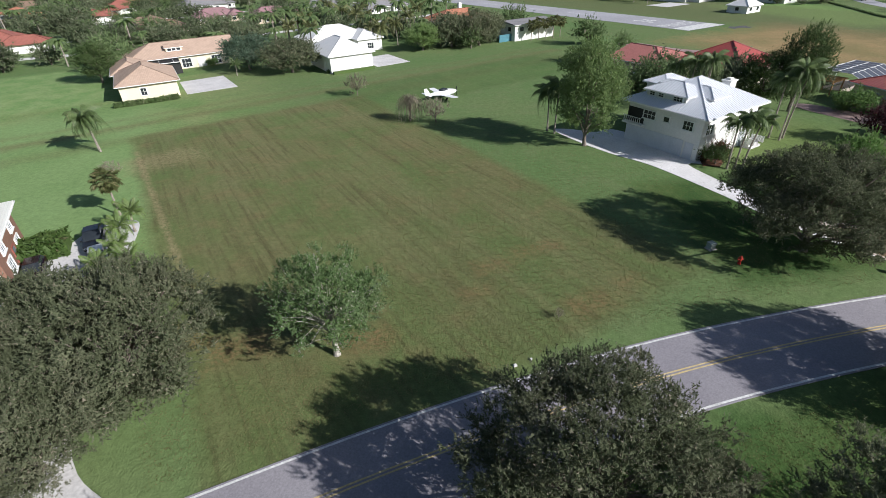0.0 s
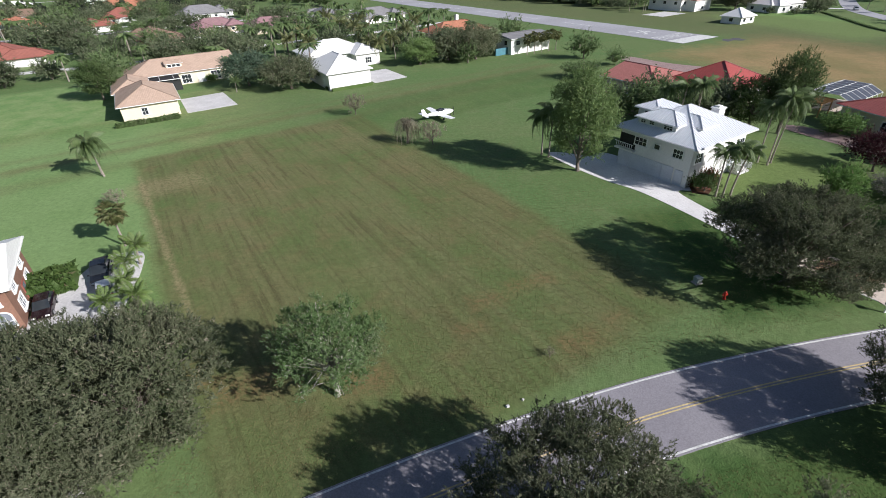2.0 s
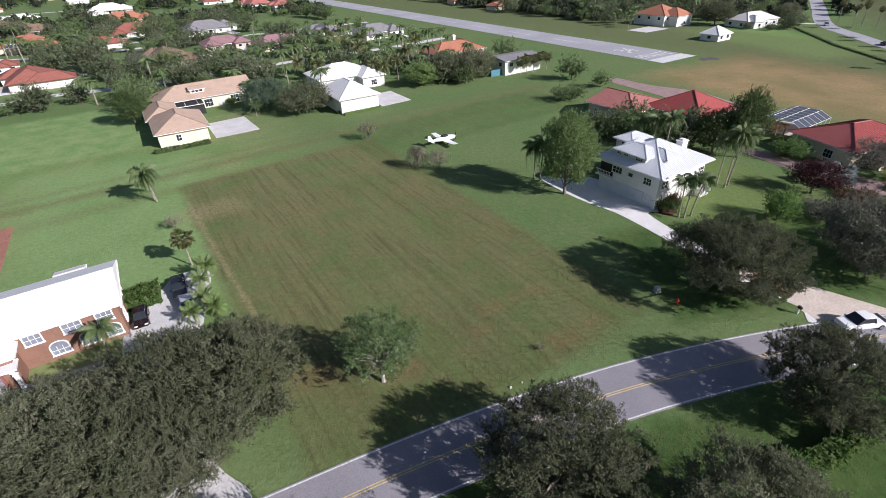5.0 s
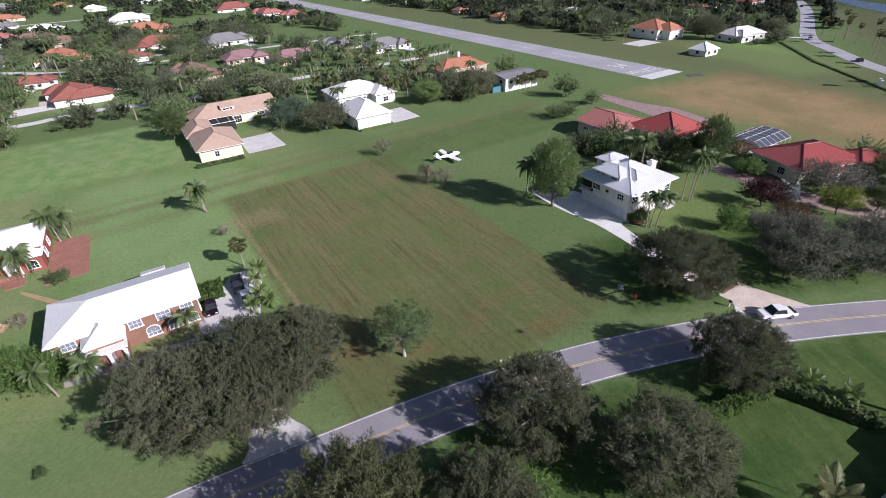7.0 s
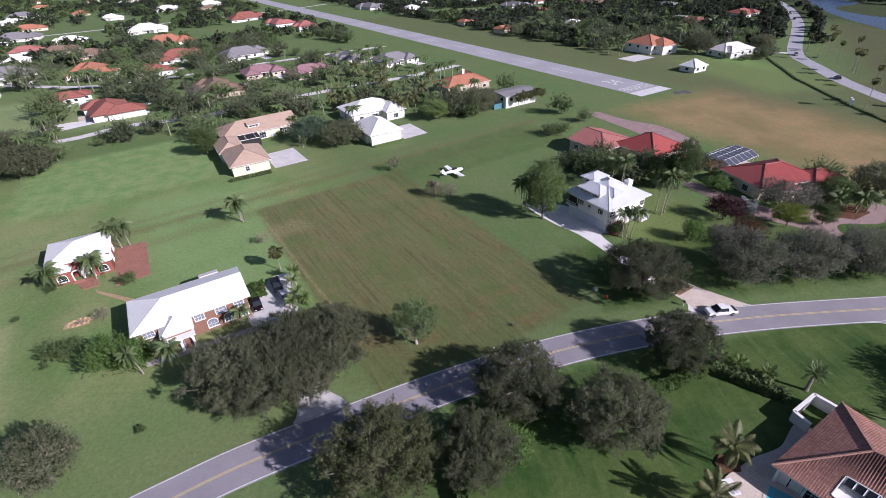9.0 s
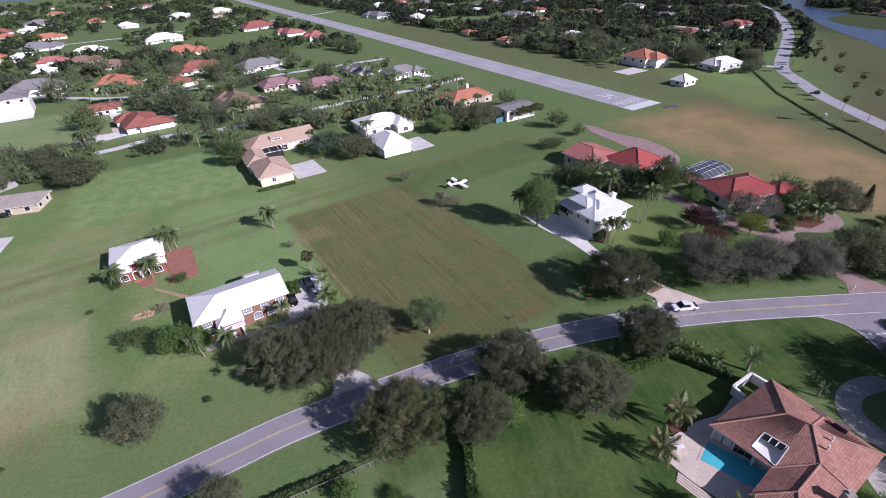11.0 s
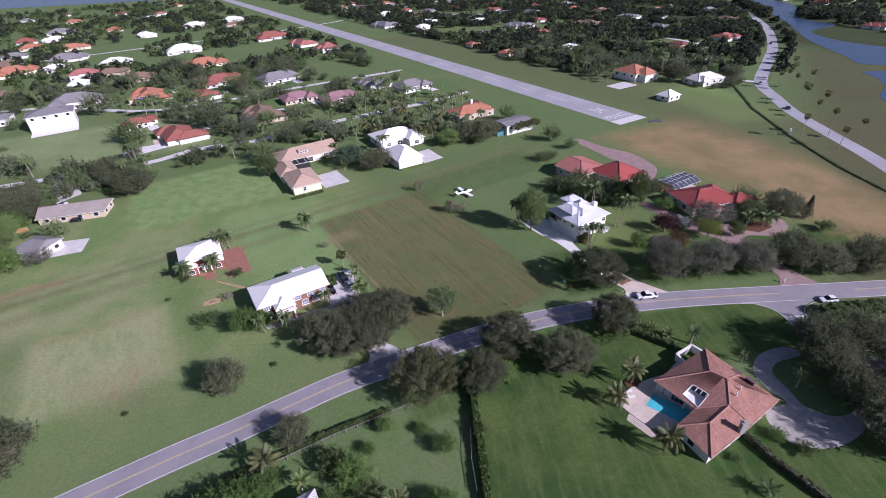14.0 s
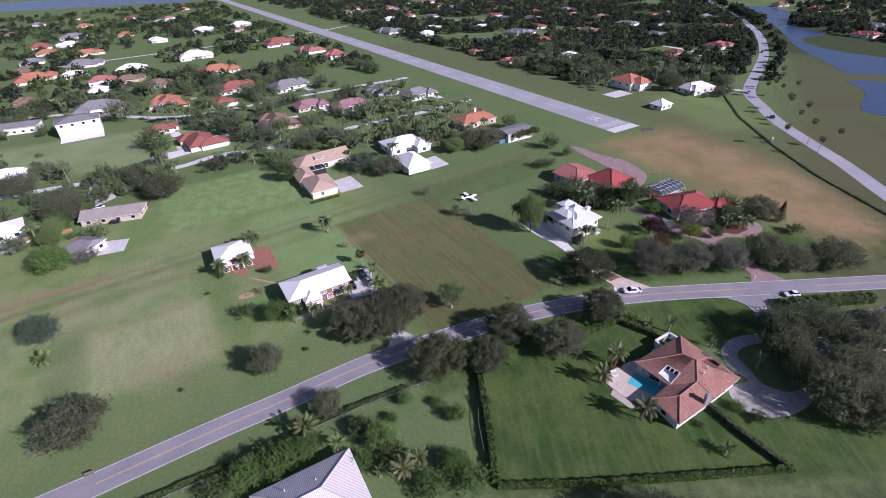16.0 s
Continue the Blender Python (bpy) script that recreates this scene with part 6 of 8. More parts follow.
def trunk_geo(rs, H, base, r, lob, limbs=7, lean=0.0):
    q = Geo()
    top = Vector((lean, 0, base + (H - base) * 0.55))
    mid = Vector((lean * 0.4 + rs.uniform(-0.15, 0.15), rs.uniform(-0.15, 0.15), base * 0.8))
    q.tube([(0, 0, -0.2), (0, 0, 0.15), (mid.x * 0.5, mid.y * 0.5, base * 0.45), mid, top], [r * 1.5, r * 1.1, r * 0.9, r * 0.8, r * 0.3], 8)
    for k, (c, rad) in enumerate(lob[1:limbs + 1]):
        c = Vector(c)
        s = mid.lerp(top, rs.uniform(0.0, 0.5))
        q.tube([s, s.lerp(c, 0.5) + Vector((0, 0, 0.3)), c + (c - s).normalized() * rad * 0.5], [r * 0.45, r * 0.28, r * 0.1] if k < 9 else [r * 0.2, r * 0.1, r * 0.04], 5 if k < 9 else 3)
    return q


TREES = {}


def tree_kind(key, name, seed, R, H, base, count, lobe, n, size, material, label, r=0.35, limbs=7, flat=0.8, fill=0.12):
    """The meshes of one kind of tree, kept for its copies."""
    rs = np.random.RandomState(seed + 500)
    me, lob = crown_mesh("crown", seed, R, H, base, count, lobe, n, size, material, flat, fill)
    tr = trunk_geo(rs, H, base, r, lob, limbs).mesh("trunk")
    tr.materials.append(M["pale_bark" if key == "mid" else "bark"])
    TREES[key] = (name, me, tr, R, H, label)


def plant(key, x, y, R=None, H=None, rz=None, label="", group="", category="tree"):
    name, me, tr, r0, h0, text = TREES[key]
    o = thing(name, x, y, (x * 37.0 + y * 17.0) % 360 if rz is None else rz, label or text, category, group)
    k = (R or r0) / r0
    kz = (H or h0 * k) / h0
    o.scale = (k, k, kz)
    part("trunk", tr, None, o)
    part("crown", me, None, o)
    return o


tree_kind("oak_a", "oak_tree", 1, 7.5, 9.0, 0.45, 165, 1.05, 170000, 0.084, "oak", "broad dark live oak with dense small leaves", 0.42, 60, 0.8, 0.17)
tree_kind("oak_b", "oak_tree", 2, 7.0, 8.6, 0.45, 150, 1.05, 160000, 0.084, "oak", "round dark live oak with a dense crown", 0.40, 60, 0.8, 0.17)
tree_kind("oak_c", "oak_tree", 3, 6.4, 8.8, 0.6, 140, 1.0, 150000, 0.084, "oak", "dark live oak with a lumpy crown", 0.38, 60, 0.8, 0.17)
tree_kind("oak_f", "oak_tree", 35, 7.5, 9.0, 0.5, 160, 1.05, 136000, 0.092, "olive_oak", "broad olive-green oak with a dense crown", 0.42, 60, 0.8, 0.17)
tree_kind("oak_g", "oak_tree", 36, 7.0, 9.0, 0.7, 130, 1.05, 26000, 0.17, "grey_oak", "grey thin-leaved oak with twigs showing", 0.4, 30)
tree_kind("oak_h", "oak_tree", 37, 7.0, 9.0, 0.7, 120, 1.1, 26000, 0.17, "grey_oak", "grey thin-leaved oak beside the road", 0.4, 30)
tree_kind("oak_d", "oak_tree", 31, 7.0, 8.6, 0.9, 130, 1.15, 18000, 0.23, "oak", "broad dark oak with a dense crown", 0.4, 7)
tree_kind("oak_e", "oak_tree", 32, 7.0, 8.6, 0.9, 124, 1.15, 18000, 0.23, "oak", "round dark oak with a lumpy crown", 0.4, 7)
tree_kind("mid", "young_tree", 4, 3.9, 8.0, 1.7, 84, 0.78, 56000, 0.078, "light", "young light green tree with pale branches on the mown lot", 0.24, 64, 0.8, 0.09)
tree_kind("tall", "tall_tree", 5, 4.6, 11.5, 1.2, 74, 1.1, 30000, 0.16, "tall_leaf", "tall dense green tree", 0.3, 10)
tree_kind("dark_tall", "tall_tree", 25, 4.6, 11.5, 1.2, 74, 1.1, 24000, 0.17, "green", "tall dense dark green tree", 0.3, 10)
tree_kind("blue", "broad_tree", 41, 4.6, 7.6, 0.8, 46, 1.2, 14000, 0.2, "blue_leaf", "dense blue-green tree on the pasture", 0.25, 8)
tree_kind("broad", "large_shrub", 42, 4.0, 4.6, 0.2, 40, 1.1, 12000, 0.2, "bright", "large broad-leaved green shrub", 0.16, 8)
tree_kind("bush", "shrub", 6, 1.6, 2.0, 0.1, 14, 0.65, 3200, 0.13, "green", "small rounded green garden shrub", 0.08, 5)
tree_kind("lime", "small_tree", 7, 3.6, 5.6, 1.2, 30, 1.1, 8000, 0.17, "lime", "small tree with yellow-green leaves", 0.16, 8)
tree_kind("purple", "small_tree", 8, 3.8, 5.2, 0.8, 26, 1.2, 8000, 0.17, "purple", "small tree with dark burgundy leaves", 0.18, 8)
tree_kind("grey", "small_tree", 9, 6.0, 6.2, 1.4, 40, 1.5, 9000, 0.18, "grey_leaf", "small thin tree with grey leaves", 0.25, 16)
tree_kind("bright", "shrub", 10, 2.2, 2.6, 0.1, 18, 0.85, 4500, 0.16, "bright", "bright green broad-leaved shrub", 0.08, 5)
tree_kind("russet", "shrub", 12, 2.4, 2.2, 0.1, 14, 0.85, 3200, 0.16, "russet", "low garden shrub with russet leaves", 0.08, 5)
tree_kind("straw", "bare_tree", 13, 2.4, 3.6, 0.6, 26, 0.8, 4200, 0.13, "straw", "small leafless tree with pale twigs", 0.09, 26, 0.8, 0.0)
tree_kind("far_oak", "tree", 14, 5.4, 7.4, 0.6, 34, 1.4, 1700, 0.5, "garden", "dark leafy garden tree", 0.3, 4, 0.8, 0.2)
tree_kind("far_green", "tree", 15, 4.6, 7.0, 0.6, 22, 1.5, 1500, 0.48, "garden_green", "green leafy garden tree", 0.3, 4, 0.8, 0.2)
tree_kind("far_bush", "shrub", 16, 2.4, 2.4, 0.1, 10, 1.0, 700, 0.28, "garden_green", "small green garden shrub on lawn", 0.1, 3, 0.8, 0.2)

# oaks along the road and the lots
for key, x, y, R, H in (("oak_a", -37.0, 18.6, 7.8, 8.8), ("oak_b", -29.4, 23.0, 7.4, 9.6), ("oak_c", -23.2, 24.2, 7.4, 9.6), ("oak_c", -31.6, 16.4, 7.0, 8.6), ("oak_b", -25.6, 18.2, 5.6, 8.0), ("oak_b", 7.2, 14.0, 7.0, 8.8), ("oak_c", 20.2, 7.6, 6.7, 8.4),
                        ("oak_f", -12.6, 2.2, 7.8, 9.4), ("oak_b", 0.2, 3.0, 5.7, 8.4), ("oak_c", 35.0, 20.6, 5.9, 8.6), ("oak_a", 36.0, 39.6, 7.9, 10.0), ("oak_g", 57.0, 42.4, 6.8, 9.6),
                        ("oak_h", 69.6, 42.0, 6.6, 9.8), ("oak_g", 82.6, 42.8, 6.2, 9.2), ("oak_e", 95.0, 44.6, 7.2, 9.6), ("oak_e", 103.4, 41.0, 5.6, 7.2), ("oak_d", 116.6, 42.0, 7.8, 8.2)):
    plant(key, x, y, R, H, group="live oaks along the road")
for key, x, y, R, H in (("oak_d", -58.2, 3.9, 4.6, 7.6), ("oak_e", -97.0, -15.4, 7.6, 8.6), ("oak_d", -39.2, -10.0, 3.6, 5.4), ("oak_d", 76.6, 3.0, 5.8, 8.2), ("oak_e", 78.6, -14.6, 7.4, 9.4), ("oak_d", 85.6, -18.6, 6.4, 9.0), ("oak_d", 77.0, -5.4, 5.2, 8.0),
                        ("oak_d", 80.6, 9.0, 6.6, 8.4), ("oak_d", 91.0, 9.6, 6.6, 8.4), ("oak_e", 96.0, -2.0, 7.0, 8.4), ("oak_d", 88.0, -7.0, 6.4, 8.6), ("oak_e", 27.0, -41.0, 7.0, 7.4), ("oak_d", 37.6, -42.6, 6.4, 6.6), ("oak_e", 46.0, -45.0, 5.0, 6.0), ("oak_d", 104.0, 8.0, 6.0, 7.6), ("oak_e", -142.0, 117.6, 9.0, 9.0),
                        ("oak_d", -182.0, 104.0, 9.4, 9.4), ("oak_d", -174.0, 96.0, 7.6, 8.6), ("oak_d", -160.0, 134.0, 8.6, 9.4), ("oak_d", -217.0, 126.0, 8.6, 9.0)):
    plant(key, x, y, R, H, group="large oaks")
plant("mid", -8.6, 27.3, 4.0, 9.0, 150)
plant("tall", 22.6, 71.0, 5.0, 14.8, label="tall dense green tree beside the white driveway")
plant("dark_tall", 63.0, 84.4, 4.2, 13.8)
plant("dark_tall", 58.6, 86.6, 4.6, 9.4)
plant("dark_tall", -86.6, 129.0, 4.6, 9.4, label="dense green tree beside the cream house")
plant("blue", -51.4, 138.6, 6.4, 8.4, label="dense green tree beside the cream house")
plant("oak_d", -38.4, 133.4, 7.4, 7.8, label="grey-green oak beside the white hangar")
plant("oak_e", 14.0, 164.4, 7.6, 9.6, label="dark oak at the edge of the grass strip")
plant("oak_d", 4.6, 164.6, 6.6, 9.0, label="dark oak at the edge of the grass strip")
plant("tall", -4.0, 159.0, 5.6, 7.4, label="dense green tree at the edge of the grass strip")
plant("far_green", 47.6, 158.6, 4.2, 6.4)
plant("far_green", 38.2, 133.2, 3.2, 3.4)
plant("far_green", 42.4, 134.4, 2.6, 3.6)
plant("far_green", 54.2, 147.0, 2.8, 4.2)
plant("purple", 66.4, 66.4, 4.2, 5.4)
plant("lime", 79.0, 61.4, 3.8, 5.6)
plant("grey", 84.0, 71.0, 7.6, 6.6)
plant("grey", 57.4, 46.6, 4.6, 8.6)
plant("oak_e", 110.4, 75.0, 6.6, 8.0, label="dark dense tree behind the driveway loop")
plant("dark_tall", 98.4, 73.4, 4.6, 6.0)
plant("far_green", 102.6, 84.0, 4.2, 5.6, label="round green tree behind the red-roofed house")
plant("dark_tall", 88.0, 62.2, 2.6, 5.0, label="small dark green tree beside the driveway")
plant("bright", 54.6, 57.8, 2.4, 4.2, label="round pale green garden shrub")
plant("russet", 66.6, 57.6, 4.2, 3.4)
plant("grey", 62.0, 57.0, 4.0, 3.2)
plant("bright", 73.2, 82.6, 3.4, 3.2)
plant("bush", 117.6, 63.4, 2.6, 3.0)
plant("oak_d", 153.0, 264.0, 8.6, 10.6, label="large dark tree between the far hangar and a white house")
plant("oak_d", 190.0, 262.0, 6.6, 8.6, label="dark tree beside the far road")
for x, y, R, H in ((178.0, 242.0, 4.4, 5.4), (168.0, 240.4, 2.2, 2.6), (184.6, 247.0, 4.6, 5.0), (160.0, 246.0, 2.0, 2.4)):
    plant("far_oak", x, y, R, H, label="grey-green garden tree beside the far white house")
for x, y, R, H in ((-74.6, 147.4, 2.0, 2.2), (-64.6, 146.0, 1.6, 1.8)):
    plant("bright", x, y, R, H, label="green shrub in the courtyard of the cream house", category="shrub")
plant("far_green", 47.0, 94.0, 4.6, 6.4)
plant("far_oak", 52.6, 89.6, 5.0, 7.0)
plant("far_green", 41.0, 99.0, 4.0, 5.6)
plant("far_oak", 36.6, 102.4, 3.6, 4.6)
plant("far_oak", 57.6, 95.4, 4.6, 6.6)
plant("far_oak", 46.4, 104.0, 4.6, 6.0)
plant("far_oak", 74.0, 96.0, 3.6, 4.6)
plant("blue", -128.4, 18.6, 4.6, 8.4)
plant("broad", -153.0, 57.6, 6.0, 8.0, label="large round green tree beside the garage", category="tree")
plant("tall", -159.0, 62.0, 4.6, 6.4)
plant("far_green", -150.0, 80.0, 3.8, 5.4)
plant("grey", -143.4, 62.0, 4.6, 4.6)
plant("tall", -165.0, 74.0, 4.0, 7.6)
plant("tall", -169.0, 82.0, 4.0, 8.0)
plant("broad", -172.0, 88.0, 4.0, 6.0, category="tree")
plant("straw", -17.6, 106.8, 2.4, 4.2)
plant("straw", -0.4, 85.6, 2.6, 4.0)
plant("straw", -47.6, 65.2, 1.6, 2.2)
plant("straw", -71.0, 38.0, 1.6, 2.4)
# weeping tree and a twiggy one on the lot's far edge
rnd = random.Random(77)
wil = thing("weeping_tree", -5.2, 87.0, 0, "pale weeping tree with hanging bare branches", "tree")
strands = Geo()
for k in range(170):
    a, r, top = rnd.uniform(0, 6.283), 2.8 * math.sqrt(rnd.uniform(0.05, 1)), rnd.uniform(3.4, 4.8)
    c, sn = math.cos(a), math.sin(a)
    end = rnd.uniform(0.2, 2.0)
    strands.tube([(0.1 * c, 0.1 * sn, 2.6), (0.45 * r * c, 0.45 * r * sn, top), (0.85 * r * c, 0.85 * r * sn, top * 0.86), (r * c, r * sn, top * 0.5), (r * c * 1.04, r * sn * 1.04, end)], [0.045, 0.03, 0.026, 0.022, 0.012], 3)
part("crown", strands, "straw", wil)
part("trunk", Geo().tube([(0, 0, -0.1), (0.1, 0, 1.4), (0, 0, 3.0)], [0.22, 0.18, 0.1], 7), "bark", wil)
# conifer by the driveway loop
rs = np.random.RandomState(78)
n = 4200
tier = rs.randint(0, 15, n)
a = (tier * 2.4 + rs.randint(0, 7, n) * 0.9) + rs.normal(0, 0.13, n)
reach = rs.uniform(0.05, 1.0, n) ** 0.7
rr = (1 - tier / 16.0) * 2.1 * reach + 0.05
hgt = 0.8 + tier * 0.52 + reach * 0.5 + rs.normal(0, 0.1, n)
me = leaf_mesh("crown", np.stack([np.cos(a) * rr, np.sin(a) * rr, hgt], 1), np.stack([np.cos(a), np.sin(a), 1.0 + a * 0], 1), 0.15, "pine", rs)
con = thing("conifer", 117.0, 71.4, 0, "slender conifer beside the driveway loop", "tree")
part("crown", me, None, con)
part("trunk", Geo().tube([(0, 0, -0.1), (0, 0, 8.0)], [0.2, 0.04], 7), "bark", con)


# palms
def frond_mesh(length, droop, pairs, leaf, width, material, seed=0, fold=0.35):
    """A feather frond that leaves the crown along +x, with leaflets in pairs along its rib."""
    rs = np.random.RandomState(seed)
    q = Geo()
    rib = []
    for k in range(9):
        t = k / 8
        rib.append(Vector((length * (t - 0.28 * t ** 3 * droop), 0, length * (0.5 * t - 0.8 * droop * t ** 2))))
    q.tube(rib, [0.035 * (1 - 0.8 * k / 8) for k in range(9)], 4, False)
    for k in range(pairs):
        t = 0.12 + 0.88 * (k + 0.5) / pairs
        i = min(7, int(t * 8))
        p = rib[i].lerp(rib[i + 1], t * 8 - i)
        d = (rib[i + 1] - rib[i]).normalized()
        ln = leaf * math.sin(math.pi * min(0.97, 0.15 + 0.8 * t)) * rs.uniform(0.85, 1.1)
        for s in (-1, 1):
            side = (Vector((0, s, 0)) + d * 0.55 + Vector((0, 0, -fold - 0.5 * t * droop + rs.uniform(-0.12, 0.12)))).normalized()
            tip = p + side * ln
            mid = p + side * ln * 0.45 + Vector((0, 0, 0.06))
            w = d * width
            q.put([p - w * 0.3, mid - w, tip, mid + w, p + w * 0.3], [(0, 1, 4), (1, 3, 4), (1, 2, 3)])
    me = q.mesh("frond")
    me.materials.append(M[material])
    return me


def fan_mesh(seed, material="frond_dry"):
    """A fan frond: a stalk along +x with a pleated fan of blades."""
    rs = np.random.RandomState(seed)
    q = Geo().tube([(0, 0, 0), (0.6, 0, 0.15), (0.95, 0, 0.16)], [0.03, 0.025, 0.02], 4, False)
    for k in range(15):
        a = radians(-105 + 210 * k / 14)
        d = Vector((math.cos(a), math.sin(a), 0))
        s = Vector((-math.sin(a), math.cos(a), 0))
        o = Vector((0.95, 0, 0.16))
        ln = 0.85 * rs.uniform(0.85, 1.1)
        q.put([o, o + d * ln * 0.55 - s * 0.07 + Vector((0, 0, 0.04)), o + d * ln + Vector((0, 0, -0.22)), o + d * ln * 0.55 + s * 0.07 + Vector((0, 0, 0.04))], [(0, 1, 2), (0, 2, 3)])
    me = q.mesh("frond")
    me.materials.append(M[material])
    return me


FRONDS = {"queen": [frond_mesh(3.4, d, 56, 1.1, 0.027, "frond", k, 1.9) for k, d in enumerate((0.95, 1.4, 1.9))],
          "coco": [frond_mesh(3.5, d, 40, 1.0, 0.036, "frond_dry", 10 + k, 0.9) for k, d in enumerate((0.55, 1.0, 1.5))],
          "date": [frond_mesh(2.9, d, 38, 0.6, 0.026, "frond", 20 + k) for k, d in enumerate((0.35, 0.7, 1.1))],
          "areca": [frond_mesh(2.6, d, 42, 0.75, 0.028, "frond_bright", 40 + k, 0.4) for k, d in enumerate((0.4, 0.8, 1.2))],
          "fan": [fan_mesh(30 + k) for k in range(3)], "silver": [fan_mesh(40 + k, "silver_frond") for k in range(3)]}


def palm(kind, x, y, h, size=1.0, lean=0.0, to=0.0, n=24, label="", thick=0.125, group="palms"):
    text = {"queen": "feather palm with drooping green fronds and a slim grey trunk", "coco": "coconut palm with pale ragged fronds", "date": "date palm with a full rounded crown", "fan": "fan palm with a rounded head of stiff fronds", "silver": "silver-blue fan palm with stiff round fronds", "areca": "small bushy palm with bright yellow-green fronds"}[kind]
    stiff = kind in ("fan", "silver")
    o = thing("palm_tree", x, y, to, label or text, "palm", group)
    rs = random.Random(int(x * 13 + y * 7))
    path = [(lean * (k / 6) ** 1.6, 0, h * k / 6 - (0.2 if k == 0 else 0)) for k in range(7)]
    t = Geo().tube(path, [thick * (1.5 if k == 0 else 1.1 - 0.06 * k) for k in range(7)], 8)
    for k in range(1, 10):
        f = k / 10
        t.tube([(lean * f ** 1.6, 0, h * f - 0.03), (lean * f ** 1.6, 0, h * f + 0.03)], [thick * (1.14 - 0.3 * f)] * 2, 8)
    part("trunk", t, "palm_bark", o)
    for k in range(n):
        age = k / n
        tilt = (-62, -28, 8)[k % 3] * 0.6 + rs.uniform(-10, 10) if not stiff else -75 + 130 * age
        me = FRONDS[kind][k % 3]
        m = pose(lean, 0, h - 0.05, 0, 0, k * 137.5 + rs.uniform(-12, 12)) @ pose(0, 0, 0, 0, tilt + rs.uniform(-9, 9) if not stiff else -tilt, 0) @ pose(0, 0, 0, rs.uniform(-24, 24) if not stiff else 0, 0, 0) @ Matrix.Scale(size * rs.uniform(0.78, 1.14), 4)
        part("frond", me, None, o, "", m)
    return o


palm("queen", 19.3, 77.2, 7.6, 1.15, 0.2, 0, label="feather palm at the corner of the white driveway")
palm("queen", 18.4, 78.6, 6.4, 1.05, 0.3, 120)
for x, y, h, lean, to in ((39.2, 60.1, 6.6, 0.3, 200), (40.0, 59.8, 7.0, 0.6, 30), (41.4, 60.3, 6.2, 1.2, 20)):
    palm("queen", x, y, h, 0.85, lean, to, group="palms beside the tin-roofed house")
for x, y, h, lean, to in ((51.7, 71.4, 8.6, 0.8, 60), (52.6, 70.2, 10.2, 1.6, 50), (53.6, 71.0, 9.4, 1.4, 30)):
    palm("queen", x, y, h, 1.05, lean, to, group="palms beside the tin-roofed house")
for x, y, h in ((44.4, 85.4, 8.8), (46.6, 83.4, 9.4), (48.4, 86.6, 8.4), (42.6, 88.0, 8.0)):
    palm("queen", x, y, h, 1.0, 0.4, x * 40)
palm("queen", -56.0, 76.2, 5.6, 1.2, 1.0, 150, 30, label="wind-bent feather palm on the open grass")
palm("queen", -56.9, 77.2, 5.2, 1.0, 0.8, 150)
palm("fan", -39.8, 52.8, 4.6, 1.05, 0.3, 120, 30, "fan palm with a round head beside the lot")
palm("queen", -55.4, 22.9, 4.6, 0.8, 1.0, 190, label="feather palm before the terracotta house")
palm("queen", -48.2, 22.8, 5.6, 0.95, 1.0, 170, label="feather palm before the terracotta house")
palm("queen", -41.4, 33.2, 4.4, 0.8, 0.3, 60)
for x, y, h, lean, to in ((-82.6, 65.6, 5.6, 1.2, 160), (-81.4, 67.0, 5.0, 0.8, 140), (-88.2, 49.8, 4.2, 0.5, 200), (-81.0, 52.4, 4.6, 0.6, 80)):
    palm("queen", x, y, h, 1.2, lean, to, 28, group="palms round the cottage")
for x, y, h in ((-33.4, 38.6, 2.2), (-33.0, 41.8, 2.4), (-35.2, 45.1, 3.0), (-31.2, 40.4, 2.0), (-35.6, 48.4, 3.2)):
    palm("areca", x, y, h * 0.8, 0.82, 0.3, x * 50, 20, group="small palms by the driveway", thick=0.12)
palm("coco", 33.4, 1.6, 4.4, 1.15, 0.4, 200, label="coconut palm beside the pool terrace")
palm("coco", 28.4, -4.2, 3.2, 1.1, 0.3, 150, label="coconut palm beside the pool terrace")
palm("coco", 34.2, -15.2, 4.2, 1.12, 0.3, 0, label="coconut palm beside the pool terrace")
palm("silver", 73.2, 68.6, 2.6, 1.5, 0.1, 0, 24, "silver-blue fan palm beside the paved driveway", 0.2)
palm("date", 51.8, 13.4, 3.4, 0.85, 0.1, 0, 26, "round-headed palm on the lawn", 0.26)
palm("date", 68.4, -1.0, 3.4, 0.7, 0.1, 0, 22, "small palm in the planted bed of the drive", 0.2)
palm("date", 60.6, 6.8, 2.2, 0.5, 0.1, 0, 16, "small palm by the entrance", 0.16)
palm("date", 48.6, -24.2, 1.2, 0.85, 0.1, 0, 24, "low shrubby palm on the lawn", 0.22)
for x, y, h in ((43.8, 18.2, 1.2), (46.6, 15.6, 1.4), (41.4, 19.4, 1.0)):
    palm("areca", x, y, h, 0.9, 0.2, x * 70, 16, "bushy dark palm beside the ragged hedge", 0.1, group="palms by the hedge")
palm("coco", -42.6, -17.4, 4.0, 1.1, 0.3, 90, 20, "tall palm by the hedge")
palm("areca", -35.0, -21.0, 3.0, 0.95, 0.2, 90, 18, "young palm with yellow-green fronds")
palm("coco", -20.0, -28.0, 3.6, 1.0, 0.3, 10, 18)
palm("coco", -16.6, -25.0, 3.0, 0.9, 0.3, 200, 18)
palm("date", -24.8, -27.6, 2.2, 0.7, 0.1, 0, 18)
palm("areca", -123.4, 9.6, 1.2, 1.25, 0.1, 0, 28, "squat shrubby palm on the pasture", 0.3)
